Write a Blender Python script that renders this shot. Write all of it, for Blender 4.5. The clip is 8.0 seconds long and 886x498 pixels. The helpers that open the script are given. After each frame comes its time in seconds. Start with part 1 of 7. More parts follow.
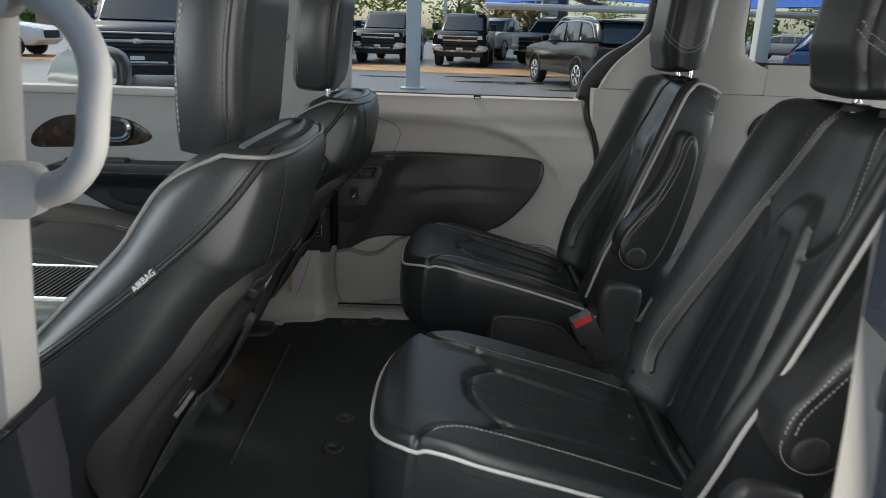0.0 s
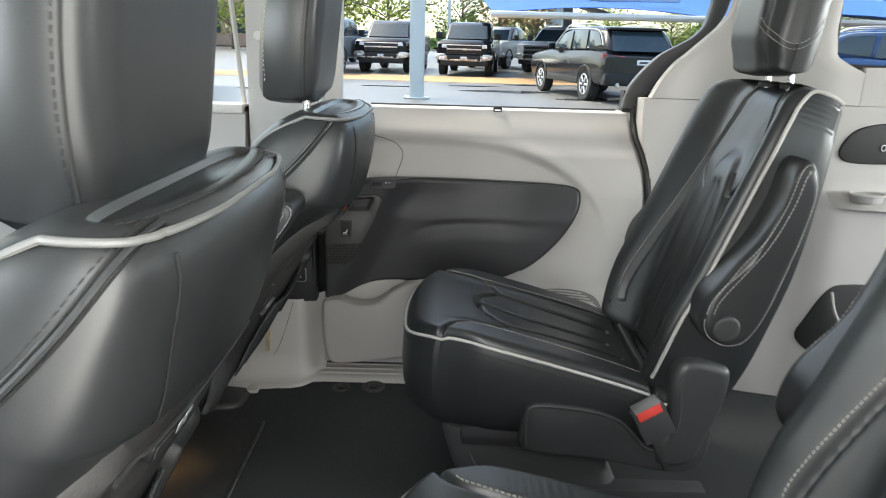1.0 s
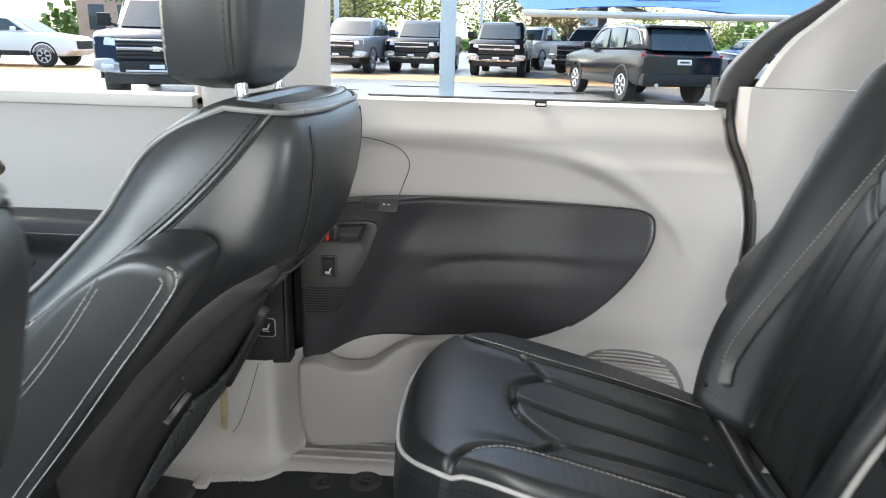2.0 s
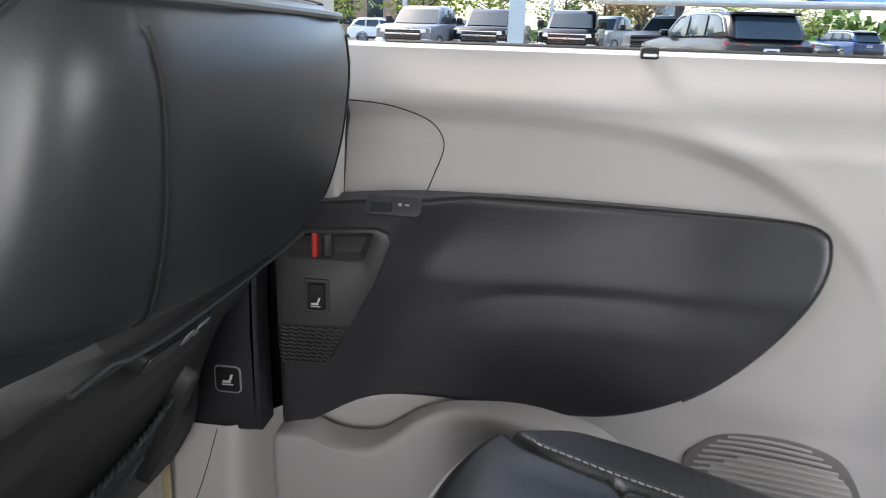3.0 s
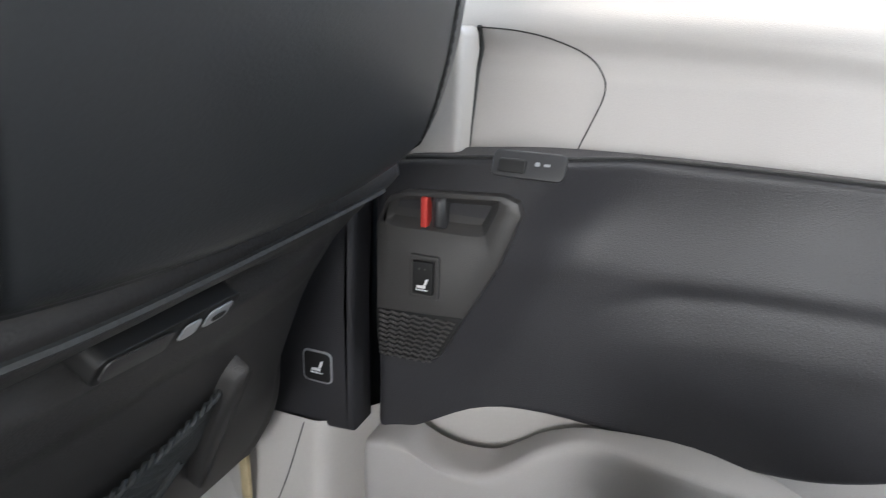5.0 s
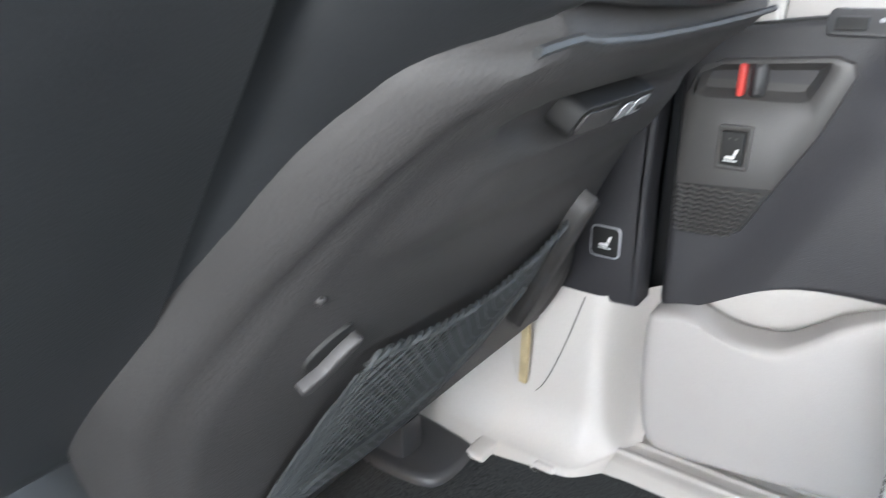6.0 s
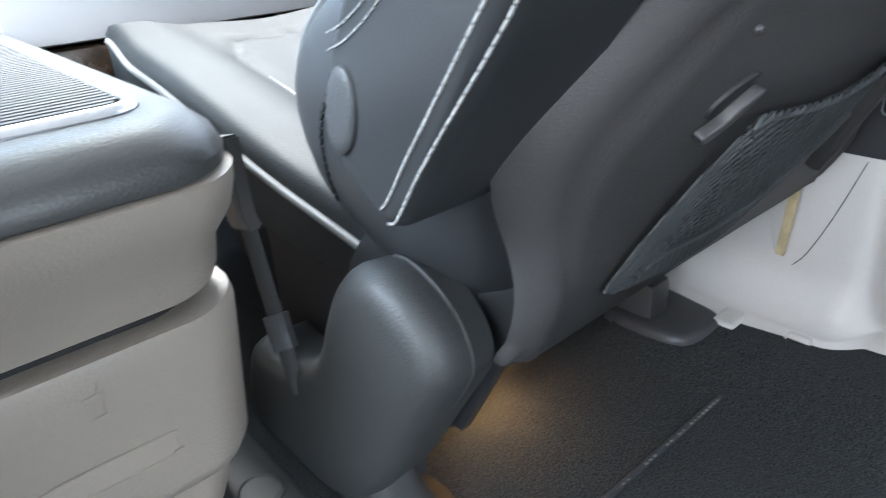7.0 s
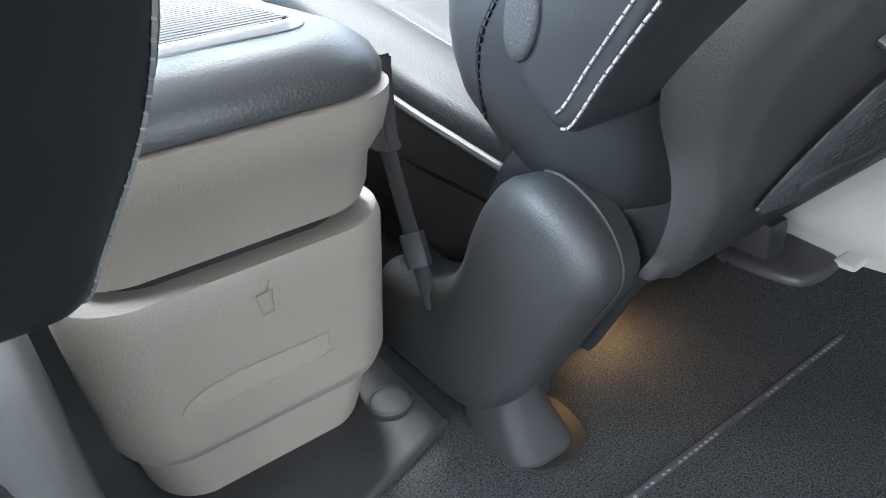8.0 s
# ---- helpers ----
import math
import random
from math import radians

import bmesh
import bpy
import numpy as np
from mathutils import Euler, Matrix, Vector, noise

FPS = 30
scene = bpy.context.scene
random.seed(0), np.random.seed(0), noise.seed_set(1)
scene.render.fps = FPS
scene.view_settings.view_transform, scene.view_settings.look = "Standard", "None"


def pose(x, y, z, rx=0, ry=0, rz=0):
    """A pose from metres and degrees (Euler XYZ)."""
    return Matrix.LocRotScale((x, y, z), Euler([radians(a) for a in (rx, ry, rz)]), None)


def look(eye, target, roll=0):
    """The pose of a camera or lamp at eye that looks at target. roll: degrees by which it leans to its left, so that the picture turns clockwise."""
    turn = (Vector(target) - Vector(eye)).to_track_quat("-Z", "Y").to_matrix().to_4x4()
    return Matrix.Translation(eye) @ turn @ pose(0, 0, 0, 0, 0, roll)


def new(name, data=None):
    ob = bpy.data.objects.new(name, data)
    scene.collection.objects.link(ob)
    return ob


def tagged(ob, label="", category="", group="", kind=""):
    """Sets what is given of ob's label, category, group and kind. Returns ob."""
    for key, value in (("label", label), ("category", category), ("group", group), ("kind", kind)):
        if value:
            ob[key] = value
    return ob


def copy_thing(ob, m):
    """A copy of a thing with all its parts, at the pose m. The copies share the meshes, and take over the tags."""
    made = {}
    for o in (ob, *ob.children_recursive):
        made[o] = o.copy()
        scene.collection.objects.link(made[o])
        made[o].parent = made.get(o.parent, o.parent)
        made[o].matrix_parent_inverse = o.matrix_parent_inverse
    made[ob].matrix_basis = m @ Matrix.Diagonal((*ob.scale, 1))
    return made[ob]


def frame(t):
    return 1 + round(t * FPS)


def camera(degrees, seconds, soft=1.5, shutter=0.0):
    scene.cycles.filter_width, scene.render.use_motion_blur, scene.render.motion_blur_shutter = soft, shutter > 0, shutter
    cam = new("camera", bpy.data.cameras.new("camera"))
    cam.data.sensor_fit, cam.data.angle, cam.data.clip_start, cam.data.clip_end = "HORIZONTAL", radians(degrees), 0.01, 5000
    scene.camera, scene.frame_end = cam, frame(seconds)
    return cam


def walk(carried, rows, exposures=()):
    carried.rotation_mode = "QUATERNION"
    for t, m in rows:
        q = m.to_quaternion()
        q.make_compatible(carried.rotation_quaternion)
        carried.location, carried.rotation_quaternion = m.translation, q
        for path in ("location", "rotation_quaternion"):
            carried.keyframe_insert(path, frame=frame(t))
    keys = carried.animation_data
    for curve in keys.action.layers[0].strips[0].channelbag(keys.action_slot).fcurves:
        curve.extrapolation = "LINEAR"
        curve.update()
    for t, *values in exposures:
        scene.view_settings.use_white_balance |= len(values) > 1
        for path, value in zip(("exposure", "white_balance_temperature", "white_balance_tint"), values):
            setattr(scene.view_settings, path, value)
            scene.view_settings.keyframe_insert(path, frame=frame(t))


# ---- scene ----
from mathutils.bvhtree import BVHTree

EV = 2.3
cam = camera(66.5, 8.0, soft=1.0, shutter=0.3)
PATH = [
    (0, (0.000, 0.000, 1.315), (0.019, 1.911, 0.724), 1.9),
    (0.5, (-0.014, 0.212, 1.300), (0.005, 2.126, 0.718), 1.7),
    (1, (-0.022, 0.422, 1.289), (-0.016, 2.340, 0.723), 1.6),
    (1.5, (-0.005, 0.660, 1.271), (-0.029, 2.580, 0.713), 1.6),
    (3, (-0.008, 1.325, 1.153), (-0.269, 3.217, 0.561), 1.9),
    (3.5, (-0.001, 1.478, 1.132), (-0.362, 3.349, 0.524), 2.3),
    (4, (-0.004, 1.546, 1.117), (-0.444, 3.393, 0.491), 2.5),
    (5.5, (-0.060, 1.459, 1.065), (-0.945, 3.106, 0.354), 0.6),
    (6, (-0.109, 1.383, 1.015), (-1.210, 2.866, 0.249), -1.1),
    (6.5, (-0.141, 1.308, 0.959), (-1.408, 2.612, 0.126), -2.4),
    (7, (-0.163, 1.230, 0.934), (-1.539, 2.374, 0.042), -3.6),
    (7.5, (-0.175, 1.171, 0.925), (-1.611, 2.192, -0.021), -4.4),
    (8, (-0.177, 1.161, 0.918), (-1.633, 2.113, -0.070), -5.1),
]
walk(cam, [(t, look(eye, target, roll)) for t, eye, target, roll in PATH],
     exposures=[(0.0, EV - 1.70, 6600, 6), (0.15, EV - 1.35, 6400, 4), (0.35, EV - 0.6, 6400, 4), (0.8, EV - 0.32, 6700, 5), (1.7, EV + 0.12, 6600, 6),
                (2.8, EV - 0.05, 6500, 12), (4.0, EV + 0.0, 6400, 10), (5.3, EV + 1.1, 6400, 10), (6.0, EV + 1.75, 6250, 9), (6.5, EV + 1.45, 5850, 9), (7.0, EV + 1.15, 5850, 8), (7.5, EV + 1.05, 5850, 8), (8.0, EV + 1.2, 5900, 8)])

# ---- daylight ----
world = bpy.data.worlds.new("sky")
scene.world = world
world.use_nodes = True
wn, wl = world.node_tree.nodes, world.node_tree.links
sky = wn.new("ShaderNodeTexSky")
sky.sky_type, sky.sun_disc = "NISHITA", False
sky.sun_elevation, sky.sun_rotation = radians(52), radians(-60)
sky.dust_density, sky.air_density, sky.ozone_density = 3.0, 1.0, 1.0
wl.new(sky.outputs[0], wn["Background"].inputs[0])
wn["Background"].inputs[1].default_value = 0.15
sun = new("sun", bpy.data.lights.new("sun", "SUN"))
sun.data.energy, sun.data.angle, sun.data.color = 1.2, radians(12), (1.0, 0.95, 0.88)
sun.matrix_basis = look((0, 0, 30), (0 + 15.0, 0 - 9.0, 8), 0)


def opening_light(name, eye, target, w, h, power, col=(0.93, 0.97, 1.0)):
    """An area lamp added at an opening of the van, boosting the sky light that comes in."""
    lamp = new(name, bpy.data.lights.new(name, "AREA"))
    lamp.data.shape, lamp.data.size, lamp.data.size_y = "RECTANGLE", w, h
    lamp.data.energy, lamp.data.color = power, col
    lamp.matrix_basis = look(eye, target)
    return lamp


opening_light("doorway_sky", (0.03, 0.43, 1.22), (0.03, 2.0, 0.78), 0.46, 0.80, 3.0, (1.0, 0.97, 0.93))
opening_light("windscreen_sky", (-1.62, 1.3, 1.32), (0.2, 1.35, 0.80), 1.3, 0.45, 0.15, (0.80, 0.91, 1.0))
opening_light("driver_window_sky", (-1.05, 0.54, 1.34), (-0.7, 2.0, 0.85), 0.9, 0.38, 5.5, (0.86, 0.94, 1.0))
opening_light("rear_window_sky", (1.35, 0.56, 1.38), (0.9, 2.0, 0.8), 1.4, 0.24, 1.2)
# added fill from the unseen tail, turned up to brighten rear-facing seat backs
opening_light("tail_window_fill", (2.40, 1.3, 1.32), (0.4, 1.3, 0.8), 1.2, 0.35, 10.5)
opening_light("right_window_sky", (0.16, 2.165, 1.50), (0.25, 1.35, 0.75), 1.0, 0.11, 0.3)


# ---- building helpers ----
def mat(name, base, rough=0.5, metal=0.0, var=0.12, scale=6.0, bump=0.0, bscale=200.0, kind="noise", dirt=None, spec=0.5, sheen=0.0, per=0.0):
    """A procedural material: broad stains and fine grain in colour, gloss and relief."""
    m = bpy.data.materials.new(name)
    m.use_nodes = True
    n, l = m.node_tree.nodes, m.node_tree.links
    b = n["Principled BSDF"]
    b.inputs["Metallic"].default_value = metal
    b.inputs["Specular IOR Level"].default_value = spec
    b.inputs["Sheen Weight"].default_value = sheen
    tc = n.new("ShaderNodeTexCoord")
    broad = n.new("ShaderNodeTexNoise")
    broad.inputs["Scale"].default_value, broad.inputs["Detail"].default_value = scale, 5
    fine = n.new("ShaderNodeTexNoise")
    fine.inputs["Scale"].default_value, fine.inputs["Detail"].default_value = bscale * 0.7, 3
    for t in (broad, fine):
        l.new(tc.outputs["Object"], t.inputs["Vector"])
    add = n.new("ShaderNodeMath")
    add.operation = "MULTIPLY_ADD"
    add.inputs[1].default_value = 0.35
    l.new(fine.outputs["Fac"], add.inputs[0])
    l.new(broad.outputs["Fac"], add.inputs[2])
    ramp = n.new("ShaderNodeValToRGB")
    lo = [max(0, c * (1 - var)) for c in base]
    hi = [min(1, c * (1 + var)) for c in base]
    if dirt:
        lo = list(dirt)
    ramp.color_ramp.elements[0].position, ramp.color_ramp.elements[0].color = 0.45, (*lo, 1)
    ramp.color_ramp.elements[1].position, ramp.color_ramp.elements[1].color = 0.85, (*hi, 1)
    l.new(add.outputs[0], ramp.inputs[0])
    col = ramp.outputs[0]
    if per:
        info = n.new("ShaderNodeObjectInfo")
        hsv = n.new("ShaderNodeHueSaturation")
        mr = n.new("ShaderNodeMapRange")
        mr.inputs[3].default_value, mr.inputs[4].default_value = 1 - per, 1 + per
        l.new(info.outputs["Random"], mr.inputs[0])
        l.new(mr.outputs[0], hsv.inputs["Value"])
        l.new(col, hsv.inputs["Color"])
        col = hsv.outputs[0]
    l.new(col, b.inputs["Base Color"])
    rr = n.new("ShaderNodeMapRange")
    rr.inputs[3].default_value, rr.inputs[4].default_value = max(0.02, rough - 0.08), min(1, rough + 0.1)
    l.new(broad.outputs["Fac"], rr.inputs[0])
    l.new(rr.outputs[0], b.inputs["Roughness"])
    if bump:
        bp = n.new("ShaderNodeBump")
        bp.inputs["Strength"].default_value = min(1.0, bump)
        bp.inputs["Distance"].default_value = 0.0006 if bump <= 1 else 0.0006 * bump
        if kind == "grain":
            v = n.new("ShaderNodeTexVoronoi")
            v.feature = "SMOOTH_F1"
            v.inputs["Scale"].default_value = bscale
            l.new(tc.outputs["Object"], v.inputs["Vector"])
            l.new(v.outputs["Distance"], bp.inputs["Height"])
        else:
            f2 = n.new("ShaderNodeTexNoise")
            f2.inputs["Scale"].default_value, f2.inputs["Detail"].default_value = bscale, 4
            l.new(tc.outputs["Object"], f2.inputs["Vector"])
            l.new(f2.outputs["Fac"], bp.inputs["Height"])
        l.new(bp.outputs[0], b.inputs["Normal"])
    return m


def glass_mat(name, tint=(0.93, 0.96, 0.95), gloss=0.6):
    """A thin clear pane: what lies behind shows through, the sky mirrors at a slant."""
    m = bpy.data.materials.new(name)
    m.use_nodes = True
    n, l = m.node_tree.nodes, m.node_tree.links
    n.remove(n["Principled BSDF"])
    tr, gl, mx, fr, mu = (n.new("ShaderNodeBsdf" + "Transparent"), n.new("ShaderNodeBsdf" + "Glossy"), n.new("ShaderNodeMixShader"), n.new("ShaderNodeFresnel"), n.new("ShaderNodeMath"))
    tr.inputs[0].default_value = (*tint, 1)
    gl.inputs["Roughness"].default_value = 0.03
    mu.operation = "MULTIPLY"
    mu.inputs[1].default_value = gloss
    l.new(fr.outputs[0], mu.inputs[0])
    l.new(mu.outputs[0], mx.inputs[0])
    l.new(tr.outputs[0], mx.inputs[1])
    l.new(gl.outputs[0], mx.inputs[2])
    l.new(mx.outputs[0], n["Material Output"].inputs[0])
    return m


def emit_mat(name, col, power):
    m = bpy.data.materials.new(name)
    m.use_nodes = True
    b = m.node_tree.nodes["Principled BSDF"]
    b.inputs["Base Color"].default_value = (*col, 1)
    b.inputs["Emission Color"].default_value = (*col, 1)
    b.inputs["Emission Strength"].default_value = power
    return m


LEATHER = mat("black_leather", (0.0165, 0.0182, 0.0195), 0.37, var=0.2, scale=5, bump=0.24, bscale=760, kind="grain", spec=0.55)
LEATHER_SMOOTH = mat("black_vinyl", (0.0195, 0.0207, 0.0220), 0.37, var=0.2, scale=5, bump=0.14, bscale=820, kind="grain", spec=0.55)
PERF = mat("perforated_leather", (0.018, 0.020, 0.020), 0.60, var=0.2, scale=7, bump=0.5, bscale=520, kind="grain", spec=0.2)
PIPING = mat("grey_piping", (0.42, 0.41, 0.395), 0.5, var=0.1, scale=12, bump=0.2, bscale=300)
FRONT_PIPING = mat("front_piping", (0.15, 0.15, 0.147), 0.45, var=0.12, scale=12, bump=0.2, bscale=300)
STITCH = mat("grey_thread", (0.30, 0.29, 0.275), 0.8, var=0.2, scale=30)
ROPE = mat("grey_rope_thread", (0.19, 0.188, 0.18), 0.8, var=0.25, scale=60)
STITCH_DARK = mat("black_thread", (0.015, 0.015, 0.015), 0.8)
TRIM = mat("light_grey_trim", (0.412, 0.392, 0.377), 0.78, spec=0.22, var=0.05, scale=3, bump=0.22, bscale=900, kind="grain")
TRIM_SMOOTH = mat("smooth_grey_trim", (0.475, 0.452, 0.428), 0.5, var=0.05, scale=4, bump=0.15, bscale=400)
DARK = mat("dark_trim", (0.0255, 0.025, 0.028), 0.48, var=0.2, scale=6, bump=0.42, bscale=820, kind="grain")
DARK_SMOOTH = mat("dark_plastic", (0.035, 0.035, 0.037), 0.42, var=0.15, scale=9, bump=0.2, bscale=500)
BROWNGREY = mat("charcoal_plastic", (0.055, 0.052, 0.05), 0.48, var=0.12, scale=8, bump=0.35, bscale=600)
SHELL = mat("shell_plastic", (0.031, 0.0295, 0.029), 0.52, spec=0.35, var=0.12, scale=6, bump=0.4, bscale=700, kind="grain")
COVER = mat("grained_cover", (0.026, 0.027, 0.027), 0.54, var=0.12, scale=6, bump=0.6, bscale=600, kind="grain")
HOOKGREY = mat("hook_grey", (0.036, 0.034, 0.034), 0.45, var=0.1, scale=20, bump=0.2, bscale=500)
BEZEL = mat("bezel_plastic", (0.042, 0.040, 0.039), 0.45, var=0.12, scale=8, bump=0.35, bscale=600)
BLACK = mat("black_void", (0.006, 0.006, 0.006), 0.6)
RUBBER = mat("rubber", (0.018, 0.018, 0.018), 0.7, var=0.2, scale=20, bump=0.3, bscale=100)
CARPET = mat("charcoal_carpet", (0.040, 0.042, 0.043), 0.95, var=0.85, scale=560, bump=6.0, bscale=700, spec=0.08)
CHROME = mat("chrome", (0.75, 0.76, 0.78), 0.12, metal=1.0, var=0.03)
SATIN = mat("satin_metal", (0.55, 0.56, 0.58), 0.32, metal=0.9, var=0.05)
ALU = mat("painted_silver", (0.45, 0.46, 0.48), 0.3, metal=0.5, var=0.05)
WHITE = mat("white_print", (0.75, 0.75, 0.75), 0.6, var=0.05)
RED = mat("red_plastic", (0.55, 0.05, 0.04), 0.4, var=0.1, scale=30)
WOOD = mat("dark_wood", (0.035, 0.022, 0.014), 0.25, var=0.6, scale=25)
NET = mat("black_mesh_fabric", (0.030, 0.033, 0.034), 0.6, var=0.3, scale=60, bump=0.5, bscale=300)
HEADLINER = mat("headliner_cloth", (0.58, 0.56, 0.53), 0.9, var=0.05, scale=5, bump=0.6, bscale=600)
YELLOW = mat("aged_tape", (0.42, 0.34, 0.20), 0.6, var=0.2, scale=40)
GLASS = glass_mat("window_glass", (0.97, 0.985, 0.975), 0.25)


def V(*a):
    return Vector(a)


def catmull(pts, n=6, closed=False):
    """A smooth run of points through the given ones."""
    pts = [Vector(p) for p in pts]
    out, k = [], len(pts)
    for i in range(k if closed else k - 1):
        p0 = pts[(i - 1) % k] if closed or i > 0 else pts[i]
        p1, p2 = pts[i], pts[(i + 1) % k]
        p3 = pts[(i + 2) % k] if closed or i + 2 < k else pts[i + 1]
        for j in range(n):
            t = j / n
            out.append(0.5 * ((2 * p1) + (p2 - p0) * t + (2 * p0 - 5 * p1 + 4 * p2 - p3) * t * t + (3 * p1 - p0 - 3 * p2 + p3) * t ** 3))
    if not closed:
        out.append(pts[-1])
    return out


def interp(table, x):
    """A value between rows of (x, value...), straight."""
    if x <= table[0][0]:
        return table[0][1:] if len(table[0]) > 2 else table[0][1]
    for a, b in zip(table, table[1:]):
        if x <= b[0]:
            t = (x - a[0]) / (b[0] - a[0])
            t = t * t * (3 - 2 * t) * 0.5 + t * 0.5
            v = [p + (q - p) * t for p, q in zip(a[1:], b[1:])]
            return v if len(v) > 1 else v[0]
    return table[-1][1:] if len(table[-1]) > 2 else table[-1][1]


def fine(table, n=8):
    """The same rows joined by a smooth curve."""
    return [(p.x, p.y) for p in catmull([(a, b, 0) for a, b in table], n)]


def sstep(a, b, x):
    t = min(1, max(0, (x - a) / (b - a)))
    return t * t * (3 - 2 * t)


def link(name, bm, material, parent=None, label="", smooth=True, category="", kind="", group=""):
    me = bpy.data.meshes.new(name)
    bmesh.ops.recalc_face_normals(bm, faces=bm.faces)
    bm.to_mesh(me)
    bm.free()
    me.materials.append(material)
    if smooth:
        for p in me.polygons:
            p.use_smooth = True
        me.set_sharp_from_angle(angle=radians(38))
    ob = new(name, me)
    if parent:
        ob.parent = parent
    return tagged(ob, label, category, group, kind)


def part(name, bm, material, parent, label="", smooth=True):
    return link(name, bm, material, parent, label, smooth)


def thing(name, label, category, group="", kind="", at=(0, 0, 0)):
    ob = new(name)
    ob.empty_display_size = 0.05
    ob.location = at
    return tagged(ob, label, category, group, kind)


def rings(bm, loops, closed=True, cap=True):
    """Skin between loops of equal length."""
    vs = [[bm.verts.new(p) for p in lp] for lp in loops]
    n = len(vs[0])
    for a, b in zip(vs, vs[1:]):
        for i in range(n if closed else n - 1):
            j = (i + 1) % n
            bm.faces.new((a[i], a[j], b[j], b[i]))
    if cap and closed:
        bm.faces.new(vs[0][::-1])
        bm.faces.new(vs[-1])
    return vs


def tube(pts, r, n=8, closed=False, bm=None, flat=1.0):
    """A round bar along a run of points."""
    bm = bm or bmesh.new()
    pts = [Vector(p) for p in pts]
    k = len(pts)
    loops, side = [], None
    for i, p in enumerate(pts):
        d = (pts[(i + 1) % k] - pts[i - 1]) if closed else (pts[min(i + 1, k - 1)] - pts[max(i - 1, 0)])
        d = d.normalized() if d.length > 1e-9 else Vector((0, 0, 1))
        if side is None:
            side = d.orthogonal().normalized()
        side = (side - d * side.dot(d)).normalized()
        up = d.cross(side)
        loops.append([p + side * r * math.cos(2 * math.pi * j / n) + up * r * flat * math.sin(2 * math.pi * j / n) for j in range(n)])
    if closed:
        loops.append(loops[0])
        rings(bm, loops, cap=False)
        bmesh.ops.remove_doubles(bm, verts=bm.verts, dist=1e-7)
    else:
        rings(bm, loops)
    return bm


def stitches(pts, length=0.0048, gap=0.0022, r=0.00075, bm=None):
    """Thread along a run of points, one small bar a stitch."""
    bm = bm or bmesh.new()
    pts = [Vector(p) for p in pts]
    acc, start, on = 0.0, pts[0], True
    for a, b in zip(pts, pts[1:]):
        seg = (b - a).length
        pos = 0.0
        while seg > 1e-9:
            need = (length if on else gap) - acc
            if pos + need > seg:
                acc += seg - pos
                break
            pos += need
            p = a.lerp(b, pos / seg)
            if on:
                d = (p - start)
                if d.length > 1e-6:
                    s = d.orthogonal().normalized() * r
                    u = d.normalized().cross(s)
                    rings(bm, [[start + s, start + u, start - s, start - u], [p + s, p + u, p - s, p - u]])
            else:
                start = p
            acc, on = 0.0, not on
    return bm


def box(bm, x0, x1, y0, y1, z0, z1, bevel=0.0, seg=2):
    r = bmesh.ops.create_cube(bm, size=1.0)
    vs = r["verts"]
    bmesh.ops.scale(bm, vec=(x1 - x0, y1 - y0, z1 - z0), verts=vs)
    bmesh.ops.translate(bm, vec=((x0 + x1) / 2, (y0 + y1) / 2, (z0 + z1) / 2), verts=vs)
    if bevel:
        es = {e for v in vs for e in v.link_edges}
        bmesh.ops.bevel(bm, geom=list(es), offset=bevel, segments=seg, affect="EDGES", profile=0.6)
    return bm


def cyl(bm, p, q, r, n=16, r2=None):
    p, q = Vector(p), Vector(q)
    d = (q - p).normalized()
    s = d.orthogonal().normalized()
    u = d.cross(s)
    r2 = r if r2 is None else r2
    rings(bm, [[c + (s * math.cos(2 * math.pi * j / n) + u * math.sin(2 * math.pi * j / n)) * rr for j in range(n)] for c, rr in ((p, r), (q, r2))])
    return bm


def area2(o):
    return 0.5 * sum(a[0] * b[1] - b[0] * a[1] for a, b in zip(o, o[1:] + o[:1]))


def inset(o, d):
    """An outline moved inwards."""
    n, out = len(o), []
    for i in range(n):
        a, b, c = Vector(o[i - 1]), Vector(o[i]), Vector(o[(i + 1) % n])
        e1, e2 = (b - a), (c - b)
        e1 = e1.normalized() if e1.length > 1e-9 else e2.normalized()
        e2 = e2.normalized() if e2.length > 1e-9 else e1
        n1, n2 = Vector((-e1.y, e1.x)), Vector((-e2.y, e2.x))
        m = n1 + n2
        m = m.normalized() if m.length > 1e-6 else n1
        out.append(b + m * d / max(0.5, m.dot(n1)))
    return out


def panel(outline, P, t, r=0.004, seg=3, bm=None, back=0.0):
    """A plate of thickness t with rounded rim. P(u, v, w) lays it into the world; w grows to the outside."""
    bm = bm or bmesh.new()
    o = [tuple(p)[:2] for p in outline]
    if area2(o) < 0:
        o = o[::-1]
    loops = [[P(u, v, -back) for u, v in o]]
    for k in range(seg + 1):
        a = k / seg * math.pi / 2
        loops.append([P(q[0], q[1], t - r + r * math.sin(a)) for q in inset(o, r * (1 - math.cos(a)))])
    vs = rings(bm, loops, cap=False)
    f1 = bm.faces.new(vs[-1])
    f0 = bm.faces.new(vs[0][::-1])
    bmesh.ops.triangulate(bm, faces=[f1, f0])
    return bm


